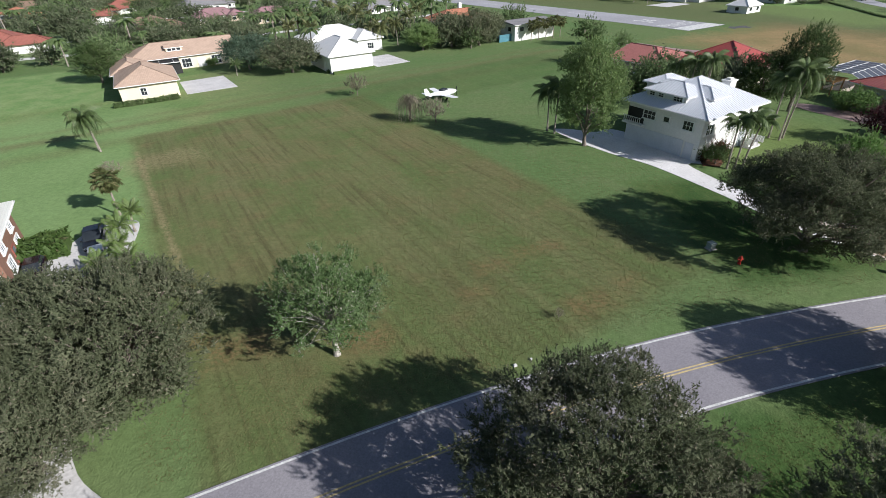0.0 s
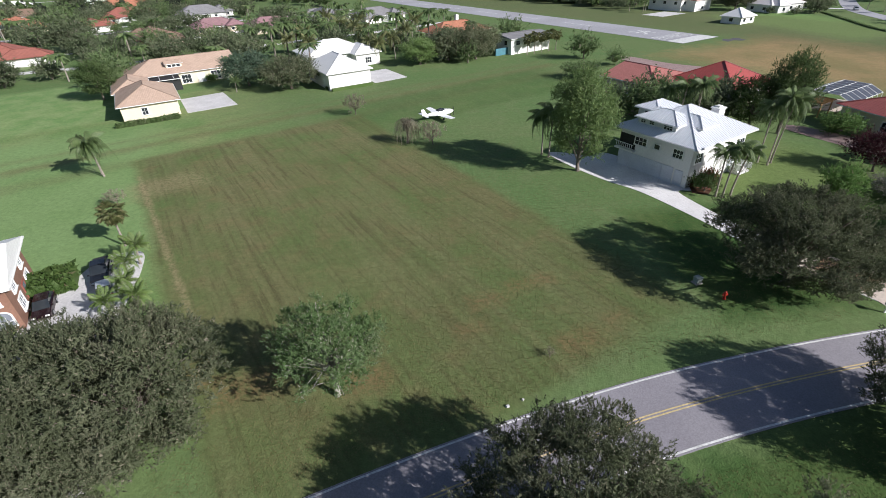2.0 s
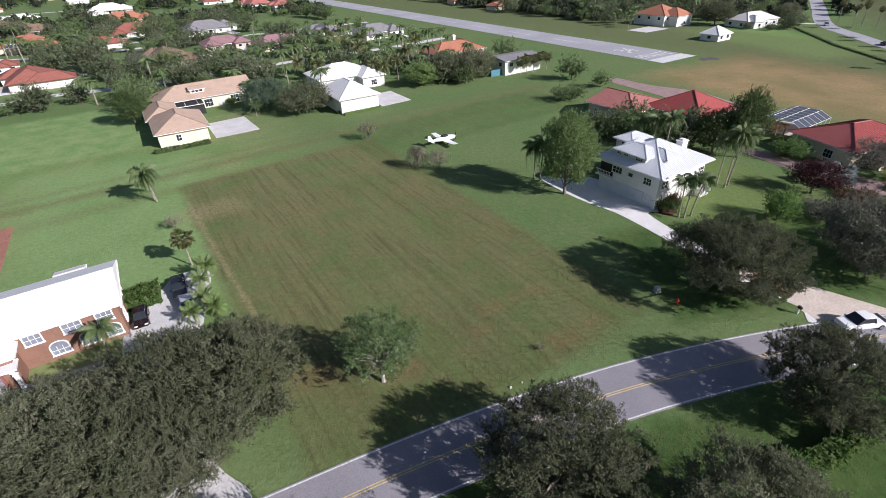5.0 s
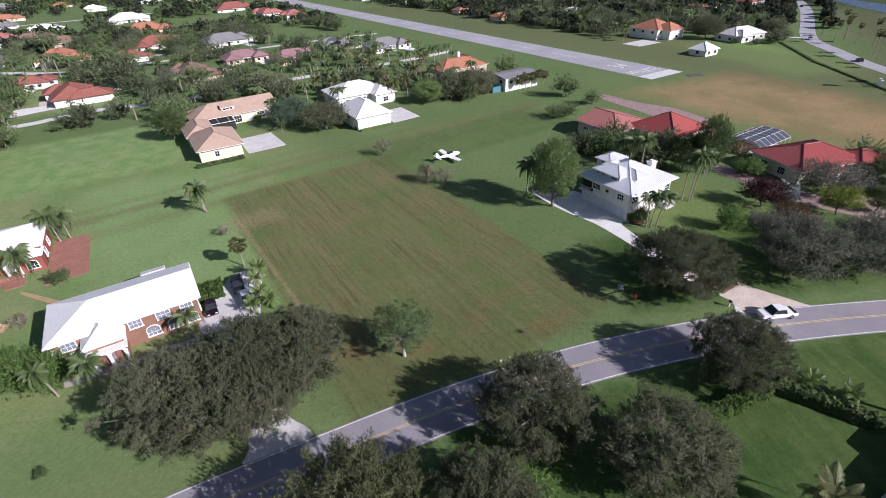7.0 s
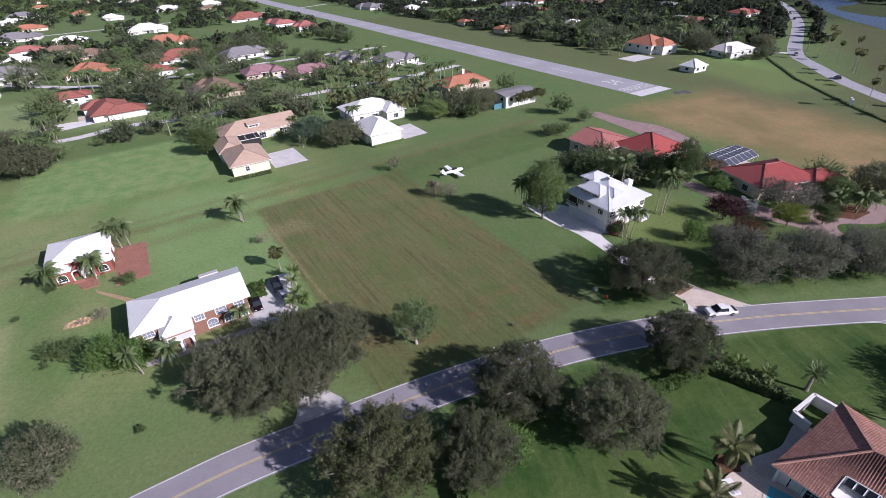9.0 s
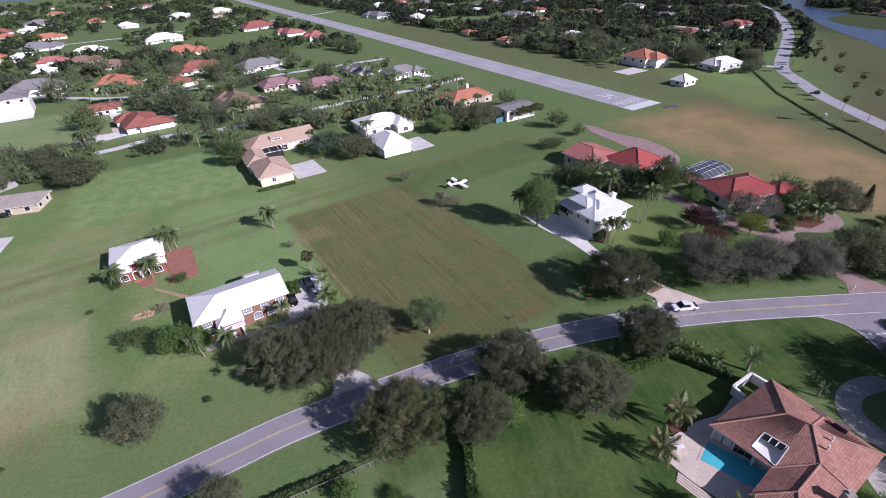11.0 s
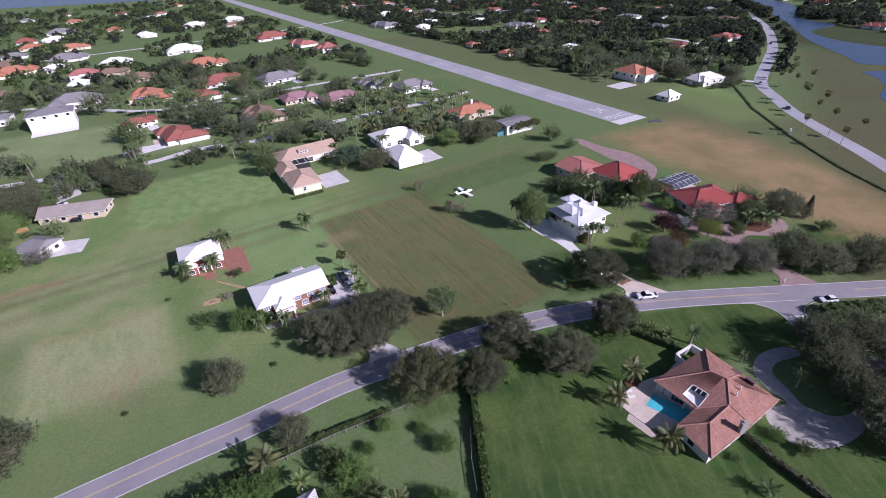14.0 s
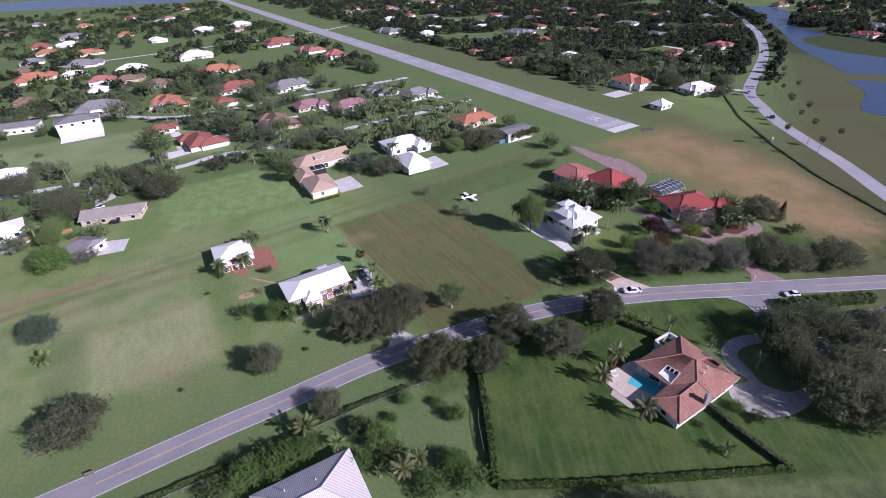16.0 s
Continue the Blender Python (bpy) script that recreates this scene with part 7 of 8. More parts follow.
for x, y, h in ((-127.0, -8.0, 3.6), (-124.0, -12.0, 4.2), (-118.0, -19.0, 3.8)):
    palm("queen", x, y, h, 0.75, 0.7, 130)
for x, y in ((-61.0, 152.0), (-57.0, 147.0)):
    palm("queen", x, y, 4.6, 1.0, 0.3, 40)
for k in range(5):
    p = Vector((31.5, 168.6, 0)) + U * (k * 3.2)
    palm("fan", p.x, p.y, 5.0 + 0.4 * (k % 2), 1.2, 0.1, k * 70, 26, group="fan palms before the hangar")
for x, y, h, to in ((163.3, 147.0, 10.6, 40), (178.0, 149.0, 12.0, 60), (188.0, 174.5, 8.6, 20), (186.2, 140.2, 9.6, 100), (171, 132, 9.0, 10), (205, 235, 9.4, 30), (211, 228, 9.0, 70), (206, 246, 10.4, 70), (214, 240, 9.2, 70), (222, 250, 9.0, 70)):
    palm("fan", x, y, h, 1.0, 0.5, to, 22, group="tall palms along the far road", thick=0.13)
for x, y, h, to in ((196.0, 196.0, 10.6, 30), (201.0, 204.0, 9.6, 80), (196.0, 180.0, 11.4, 120), (226.0, 254.0, 10.0, 50), (240.0, 276.0, 9.0, 20), (222.0, 230.0, 10.4, 140)):
    palm("fan", x, y, h, 1.25, 0.6, to, 15, group="tall palms along the far road", thick=0.15)
for x, y, h, to in ((-37.5, 212.4, 7.0, 60), (-31.0, 226.0, 6.6, 200), (-47.0, 236.0, 7.2, 120), (-7.0, 211.0, 6.8, 300)):
    palm("coco", x, y, h, 1.4, 0.5, to, 15, "coconut palm with full fronds behind the white hangar", group="palms behind the hangar")
palm("queen", -70.4, 150.0, 3.6, 0.9, 0.2, 20, 15, "small feather palm in the courtyard of the cream house")

for x, y, h, to in ((-17.7, 164.3, 6.0, 20), (-29.6, 200.2, 7.0, 90), (-12.5, 170.3, 6.4, 200), (-24.6, 188.0, 6.6, 140), (-46.0, 186.0, 6.4, 60), (-9.5, 186.4, 6.8, 250), (-42.0, 173.5, 5.6, 10), (-50.0, 178.0, 6.0, 310), (-20.4, 171.0, 5.4, 120)):
    palm("coco", x, y, h, 1.25, 0.5, to, 24, "coconut palm with full fronds behind the white hangar", group="palms behind the hangar")
palm("date", -52.6, 131.6, 2.6, 0.9, 0.2, 40, 20, "small palm on the patio of the cream house")

for x, y, h in ((97.0, 69.6, 2.6), (101.0, 68.8, 2.2), (99.4, 66.6, 2.8), (94.6, 67.6, 2.0), (102.0, 66.8, 1.8)):
    palm("queen", x, y, h + 1.6, 1.05, 0.3, x * 50, 20, "bushy palm in the bed of the driveway loop", 0.18, group="palms in the driveway bed")

for x, y, h, to in ((108.0, 268.0, 5.2, 20), (112.0, 275.0, 6.4, 90), (104.0, 276.0, 5.6, 160), (116.0, 284.0, 6.8, 230), (110.0, 286.0, 6.0, 300), (121.0, 292.0, 6.6, 40)):
    palm("queen", x, y, h, 1.1, 0.3, to, 18, "feather palm beside the orange-roofed hangar", group="palms beside the hangar")

# one-mesh palms for the gardens farther off
def far_palm_mesh(seed, h):
    rs = random.Random(seed)
    q = Geo()
    for k in range(20):
        a, dr = k * 2.4 + rs.uniform(-0.2, 0.2), rs.uniform(0.35, 1.5)
        d, s = Vector((math.cos(a), math.sin(a), 0)), Vector((-math.sin(a), math.cos(a), 0))
        prev = None
        for i in range(6):
            t = i / 5
            c = Vector((0, 0, h)) + d * (2.9 * t) + Vector((0, 0, 1.1 * t - 2.4 * dr * t * t))
            w = 0.5 * math.sin(math.pi * min(0.95, 0.15 + 0.85 * t))
            cur = (c + s * w - Vector((0, 0, w * 0.7)), c, c - s * w - Vector((0, 0, w * 0.7)))
            if prev:
                q.put([*prev, *cur], [(0, 1, 4, 3), (1, 2, 5, 4)])
            prev = cur
    crown = q.mesh("crown")
    crown.materials.append(M["frond"])
    tr = Geo().tube([(0, 0, -0.1), (0.15, 0, h * 0.5), (0, 0, h + 0.1)], [0.24, 0.17, 0.13], 6).mesh("trunk")
    tr.materials.append(M["palm_bark"])
    return crown, tr


FAR_PALMS = [far_palm_mesh(k, h) for k, h in enumerate((4.6, 6.2, 7.6))]


def far_palm(x, y, k, s):
    o = thing("palm_tree", x, y, (x * 31 + y * 11) % 360, "garden palm with arching green fronds", "palm", "garden palms")
    o.scale = (s, s, s)
    part("crown", FAR_PALMS[k % 3][0], None, o)
    part("trunk", FAR_PALMS[k % 3][1], None, o)


# garden trees of the neighbourhoods
KEEP = [(-68, 117, 14), (-66, 146, 20), (-26, 140, 14), (-33, 168, 15), (9, 206, 18), (30, 178, 12), (-154, 98, 14), (-149, 69, 10), (130, 277, 20), (131, 222, 14), (169, 258, 16), (-250, 222, 18), (-296, 232, 16), (-194, 84, 12), (115, 259, 14), (138, 250, 14), (122, 256, 12)] + HOUSES + [q for q in YARDS if q[1] < 420]
OPEN = [(-107, 118, 34), (-130, 90, 22), (-215, 215, 26), (-200, 185, 18), (-150, 165, 10), (-62, 122, 26), (-45, 125, 20), (-90, 130, 14), (-300, 180, 30), (-12, 148, 15), (-46, 148, 8), (-84, 205, 10), (-235, 300, 16), (-150, 245, 12), (-240, 185, 25), (-100, 350, 30), (-120, 390, 25), (-60, 330, 20), (-210, 168, 20), (-232, 182, 18), (-262, 196, 16), (-178, 150, 12), (-186, 165, 14), (-160, 175, 13), (-147, 183, 9), (-140, 186, 7)]
LINES = [p for pts in ([(-235, 118), (-190, 138), (-155, 152), (-137, 169), (-110, 178), (-92, 192), (-60, 214), (-20, 238)], [(-400, 230), (-300, 268), (-210, 250), (-170, 262), (-110, 300), (-40, 340)]) for p in spline(pts, 6.0)]


for key, x, y, R in (("far_oak", -147, 212, 10), ("far_green", -183, 263, 7.4), ("far_green", -182, 187, 7.3), ("far_oak", -237, 249, 9), ("far_oak", -245, 372, 11), ("far_green", -163, 299, 6.7), ("grey", -121, 204, 5.5), ("far_oak", -114, 173, 4.4),
                     ("far_green", -91, 142, 5.1), ("far_oak", -128, 191, 5.8), ("far_oak", -132, 251, 5.2), ("far_green", -111, 209, 5.1), ("far_oak", -256, 321, 7.9), ("far_oak", -140, 205, 7.0), ("far_green", -172, 178, 5.4)):
    plant(key, x, y, R, min(11.0, R * 1.3), group="garden trees")
    KEEP.append((x, y, R))
for x, y, k in ((-192, 236, 2), (-188, 239, 1), (-196, 232, 2)):
    far_palm(x, y, k, 1.5)
    KEEP.append((x, y, 2.5))


def free(x, y, r):
    return all((x - a) ** 2 + (y - b) ** 2 > (c * 0.95 + r * 0.75) ** 2 for a, b, c in KEEP) and all((x - a) ** 2 + (y - b) ** 2 > c * c for a, b, c in OPEN) and all((x - p.x) ** 2 + (y - p.y) ** 2 > (4.2 + r * 0.8) ** 2 for p in LINES)


rnd = random.Random(5)
count = singles = 0
extra = []
for k in range(9000):
    u, v = rnd.uniform(-330, 126), rnd.uniform(128, 420)
    p = uv(u, v)
    if v < 150 and u < 20 or p.x < -330:
        continue
    palmy = -75 < p.x < 25 and 165 < p.y < 300
    if rnd.random() < (0.7 if palmy else 0.16):
        if free(p.x, p.y, 1.0):
            far_palm(p.x, p.y, rnd.randrange(3), rnd.uniform(0.9, 1.35))
            count += 1
    else:
        s = rnd.uniform(0.55, 1.15)
        if free(p.x, p.y, 4.5 * s):
            kind = rnd.choice(("far_oak", "far_oak", "far_green", "far_bush"))
            if kind != "far_bush" and singles >= 240:
                extra.append((p.x, p.y, 4.8 * s, 7.0 * s))
            else:
                plant(kind, p.x, p.y, TREES[kind][3] * s, TREES[kind][4] * s, category="shrub" if kind == "far_bush" else "tree", group="garden trees")
                singles += kind != "far_bush"
            KEEP.append((p.x, p.y, 3.0 * s if kind != "far_bush" else 1.5))
            count += 1
    if count > 560:
        break
for k in range(900):
    u, v = rnd.uniform(232, 330), rnd.uniform(130, 330)
    p = uv(u, v)
    s = rnd.uniform(0.7, 1.25)
    near_road = min((p.x - q.x) ** 2 + (p.y - q.y) ** 2 for q in far_line) < 14 ** 2
    if near_road or not free(p.x, p.y, 5 * s) or (v < 165 and rnd.random() < 0.75) or p.x - 0.9 * p.y > -18:
        continue
    if rnd.random() < 0.2:
        far_palm(p.x, p.y, rnd.randrange(3), rnd.uniform(1.0, 1.4))
    else:
        kind = rnd.choice(("far_oak", "far_oak", "far_green"))
        if singles >= 280:
            extra.append((p.x, p.y, 4.8 * s, 7.0 * s))
        else:
            plant(kind, p.x, p.y, TREES[kind][3] * s, TREES[kind][4] * s, group="garden trees")
            singles += 1
        KEEP.append((p.x, p.y, 4.0 * s))


def woods(name, seed, spots, material, label, per=150, size=1.6):
    """Far trees that nobody could count: clumps of leaf sprays at every spot, in one mesh."""
    rs = np.random.RandomState(seed)
    pts, dirs = [], []
    for x, y, r, h in spots:
        d = rs.normal(size=(per, 3))
        d /= np.linalg.norm(d, axis=1)[:, None]
        d[:, 2] = np.abs(d[:, 2])
        bump = 1 + 0.3 * np.sin(d[:, 0] * 5 + x) * np.cos(d[:, 1] * 4 + y)
        pts.append(np.array([x, y, h * 0.25]) + d * np.array([r, r, h * 0.75]) * (rs.uniform(0.75, 1.0, per) * bump)[:, None])
        dirs.append(d)
    me = leaf_mesh(name, np.concatenate(pts), np.concatenate(dirs), size, material, rs, 1.4)
    o = new(name, me)
    return tagged(o, label, "trees", kind="stuff")


woods("garden_tree_belt", 90, extra, "garden", "dark garden trees between the houses", 700, 0.5)


def in_water(x, y):
    inside = False
    for poly in (LAKE, POND):
        for (xa, ya), (xb, yb) in zip(poly, poly[1:] + poly[:1]):
            if (ya > y) != (yb > y) and x < (xb - xa) * (y - ya) / (yb - ya) + xa:
                inside = not inside
    return inside or (215 < x < 330 and 130 < y < 270) or (p.x - 0.72 * p.y > 62 and p.y < 300)


far_a, far_b = [], []
for k in range(8600):
    v = 400 + 1000 * rnd.random() ** 1.3
    u = rnd.uniform(-900, 142) if k % 5 < 2 else rnd.uniform(236, 720)
    if u > 200:
        v = 215 + 1100 * rnd.random() ** 1.6
    p = uv(u, v)
    if any((p.x - a) ** 2 + (p.y - b) ** 2 < (c * 1.15) ** 2 for a, b, c in HOUSES):
        continue
    if u > 200 and (min((p.x - q.x) ** 2 + (p.y - q.y) ** 2 for q in far_line) < 12 ** 2 or in_water(p.x, p.y)):
        continue
    if noise.noise(Vector((p.x * 0.012, p.y * 0.012, 0))) < (-0.22 if u < 200 else -0.2):
        continue
    (far_a if rnd.random() < (0.55 if u < 200 else 0.8) else far_b).append((p.x, p.y, rnd.uniform(3.5, 7.0), rnd.uniform(5, 9)))
for k in range(900):
    i = rnd.randrange(20, len(far_line) - 1)
    q, d = far_line[i], (far_line[i + 1] - far_line[i]).normalized()
    side = rnd.choice((-1, 1))
    off = rnd.uniform(9, 15) if side < 0 else 9 + 60 * rnd.random() ** 1.5
    p = q + Vector((-d.y, d.x, 0)) * off * side
    if p.y < 268 or side < 0 and rnd.random() < 0.82 or any((p.x - a) ** 2 + (p.y - b) ** 2 < (c * 1.2) ** 2 for a, b, c in HOUSES) or (p.x - 169) ** 2 + (p.y - 258) ** 2 < 400:
        continue
    inside = False
    for xa, ya, xb, yb in ((*a, *b) for a, b in zip(LAKE, LAKE[1:] + LAKE[:1])):
        if (ya > p.y) != (yb > p.y) and p.x < (xb - xa) * (p.y - ya) / (yb - ya) + xa:
            inside = not inside
    if not inside and len(far_a) % 3:
        far_a.append((p.x, p.y, rnd.uniform(2.5, 5.0), rnd.uniform(4, 7.5)))
    elif not inside:
        far_a.append((p.x, p.y, rnd.uniform(2.0, 4.0), rnd.uniform(4, 7)))
for k in range(1500):
    p = Vector((rnd.uniform(400, 820), rnd.uniform(300, 900), 0))
    edge = 392 + max(0, p.y - 470) * 0.46 if p.y > 440 else 374
    if p.x < edge + 8 or any((p.x - a) ** 2 + (p.y - b) ** 2 < (c * 1.15) ** 2 for a, b, c in HOUSES) or noise.noise(Vector((p.x * 0.02, p.y * 0.02, 3))) < -0.15:
        continue
    far_a.append((p.x, p.y, rnd.uniform(3.0, 6.0), rnd.uniform(5, 8)))
# cloud shade over these woods sits in their leaf colour
woods("far_woods", 91, far_a, "woods", "distant woods between houses, leaves darkened for cloud shade", 60, 1.8)
woods("far_garden_trees", 92, far_b, "green", "green distant garden trees", 60, 1.8)


# hedges
def hedge(pts, w, h, material, label, density=46, size=0.3, x0=0.0):
    rs = np.random.RandomState(int(abs(pts[0][0] * 10 + pts[0][1])) + 3)
    core, P, D = Geo(), [], []
    for (xa, ya), (xb, yb) in zip(pts, pts[1:]):
        ln = math.hypot(xb - xa, yb - ya)
        ang = math.atan2(yb - ya, xb - xa)
        core.box((xa + xb) / 2, (ya + yb) / 2, -0.1, ln, w * 0.7, h * 0.85 + 0.1, math.degrees(ang))
        n = int(density * ln * (w + 2 * h))
        s, side = rs.uniform(0, ln, n), rs.uniform(-w / 2 - h, w / 2 + h, n)
        top = np.abs(side) < w / 2
        y = np.where(top, side, np.sign(side) * w / 2)
        z = np.where(top, h, h - (np.abs(side) - w / 2))
        lump = 0.14 * np.sin(s * 1.7) * np.cos(s * 0.9 + 1.0) + rs.normal(size=n) * 0.07
        y, z = y * (1 + lump), np.maximum(0.05, z * (1 + lump))
        c, sn = math.cos(ang), math.sin(ang)
        P.append(np.stack([xa + c * s - sn * y, ya + sn * s + c * y, z], 1))
        up, sd = top.astype(float), (~top) * np.sign(side)
        D.append(np.stack([-sn * sd, c * sd, up], 1))
    o = thing("hedge", 0, 0, 0, label, "hedge")
    part("leaves", leaf_mesh("leaves", np.concatenate(P), np.concatenate(D), size, material, rs), None, o)
    part("core", core, material, o)
    return o


hedge([(-2.2, 4.0), (-1.6, -8.0), (-1.0, -18.0), (-0.8, -30.0)], 1.15, 1.6, "hedge", "clipped green boundary hedge running from the road")
hedge([(-0.4, -30.6), (20, -30.6), (40, -29.8), (60.0, -28.8)], 0.9, 1.1, "hedge", "clipped green boundary hedge across the garden")
hedge([(50.6, -12.0), (54.6, -20.6), (59.4, -28.2)], 0.8, 1.2, "oak", "dark clipped hedge beside the terracotta house", 40)
hedge([(27.8, 13.6), (38.0, 17.8)], 1.4, 1.3, "hedge", "bright clipped hedge near the road")
hedge([(39.4, 18.0), (43.4, 15.0), (47.8, 11.6)], 1.2, 1.5, "green", "dark hedge with ragged top near the road", 40)
hedge([(-76.0, -33.0), (-57.6, -23.6), (-44.4, -15.4), (-31.4, -8.6), (-20.0, -3.6)], 0.8, 0.9, "green", "low ragged hedge along the fence", 30)
hedge([(-45.2, 43.0), (-41.0, 45.2)], 3.3, 1.5, "hedge", "bright rounded hedge beside the driveway")
hedge([(-69.0, 103.2), (-58.0, 109.6)], 0.9, 0.8, "green", "low clipped hedge under the cream wall", 40)
hedge([(-28.6, 130.2), (-18.0, 136.4)], 0.8, 0.7, "green", "low clipped hedge under the hangar wall", 30)
hedge([(183, 244), (168, 196), (160.4, 148), (157.4, 112), (159.4, 74), (162, 30)], 0.8, 0.45, "garden_green", "long low hedgerow along the far road", 9, 0.35)
hedge([(89.0, 21.6), (100, 22.6), (116, 23.6)], 2.6, 2.4, "green", "tall green hedge beside the main road", 30)
for x, y, R, H, key in ((-72.6, 28.2, 3.2, 2.4, "bush"), (-61.4, 25.6, 4.0, 5.4, "broad"), (-57.6, 25.4, 3.0, 4.2, "broad"), (-88.6, 49.0, 1.6, 1.3, "bush"), (-72.4, 50.4, 1.7, 2.4, "bush"), (-20.6, -8.2, 1.8, 2.6, "bright"), (-8.4, -13.2, 2.2, 2.8, "bright"),
                        (-13.0, -9.0, 1.4, 1.6, "bright"), (-1.6, -10.0, 1.5, 2.4, "bush"), (-47.6, -24.0, 4.6, 4.8, "broad"), (-53.4, -27.6, 3.8, 4.4, "broad"), (-41.6, -20.8, 3.0, 3.8, "broad"), (-58.0, -30.6, 3.0, 3.2, "bush"), (-45.0, -22.6, 2.6, 3.4, "bright"), (-30.6, -16.0, 2.8, 3.4, "bush"), (-25.4, -19.4, 3.4, 4.4, "broad"), (-23.6, -13.4, 1.4, 1.8, "bright"), (-29.0, -25.0, 2.4, 3.2, "bright")):
    plant(key, x, y, R, H, category="shrub")
for x, y, R, H, key in ((-22.0, -24.0, 3.0, 3.0, "bush"), (-9.0, -25.2, 3.2, 3.4, "broad"), (-5.6, -29.6, 3.2, 3.4, "bright"), (-14.0, -30.6, 3.2, 3.0, "bright"), (38.4, 61.8, 1.8, 2.6, "bush"), (39.8, 63.4, 1.6, 2.2, "russet"), (37.4, 63.4, 1.2, 1.2, "russet"),
                        (-49.6, 11.0, 0.7, 0.9, "bush"), (-89.0, 38.8, 0.8, 0.7, "bush"), (57.0, -13.0, 1.6, 1.6, "bright"), (60.0, -16.6, 1.8, 1.8, "bush"), (46.6, -17.4, 1.0, 1.0, "bush"), (-79.0, -2.0, 0.7, 0.5, "bush"), (5.4, 4.6, 2.6, 3.4, "bright"), (28.6, 14.0, 1.4, 1.6, "bright")):
    plant(key, x, y, R, H, category="shrub")

# grass tufts on the mown lot and the road verges
def turf(name, seed, n, x0, x1, y0, y1, height, label):
    rs = np.random.RandomState(seed)
    x = x0 + (x1 - x0) * (rs.uniform(0, 1, n * 2) + rs.uniform(0, 1, n * 2)) / 2
    y = y0 + (y1 - y0) * (1 - np.sqrt(rs.uniform(0, 1, n * 2)))
    line = np.array([(p.x, p.y) for p in road_line if -60 < p.x < 70])
    near = np.abs(np.interp(x, line[:, 0], line[:, 1]) - y) < 5.4
    drive = (x < -18.0) & (np.abs(y - (15.0 - (x + 23.0) * 1.6)) < 9.0)
    keep = ~near & ~drive
    x, y = x[keep][:n], y[keep][:n]
    m = len(x)
    root = np.stack([x, y, x * 0 - 0.01], 1)
    v = []
    for k in range(3):
        a = rs.uniform(0, 2 * math.pi, m)
        side = np.stack([np.cos(a), np.sin(a), a * 0], 1) * (0.035 * rs.uniform(0.6, 1.4, m))[:, None]
        lean = np.stack([rs.normal(size=m) * 0.06, rs.normal(size=m) * 0.06, height * rs.uniform(0.5, 1.3, m)], 1)
        at = root + np.stack([rs.normal(size=m) * 0.05, rs.normal(size=m) * 0.05, a * 0], 1)
        v.append(np.stack([at - side, at + side, at + lean], 1))
    return tagged(new(name, tri_mesh(name, np.concatenate(v), "turf")), label, "grass", kind="stuff")


turf("grass_tufts", 201, 60000, -48.0, 52.0, 14.0, 92.0, 0.065, "short green and tan grass tufts on the mown lot")

# ---- vehicles, aircraft, small things ----
def wheel(parent, x, y, r, w=0.24):
    t = part("wheel", Geo().tube([(x, y - w / 2, r), (x, y - w / 2 + 0.03, r), (x, y + w / 2 - 0.03, r), (x, y + w / 2, r)], [r * 0.86, r, r, r * 0.86], 16), "rubber", parent)
    part("rim", Geo().tube([(x, y - w / 2 - 0.012, r), (x, y + w / 2 + 0.012, r)], [r * 0.6, r * 0.6], 12), "chrome", t)


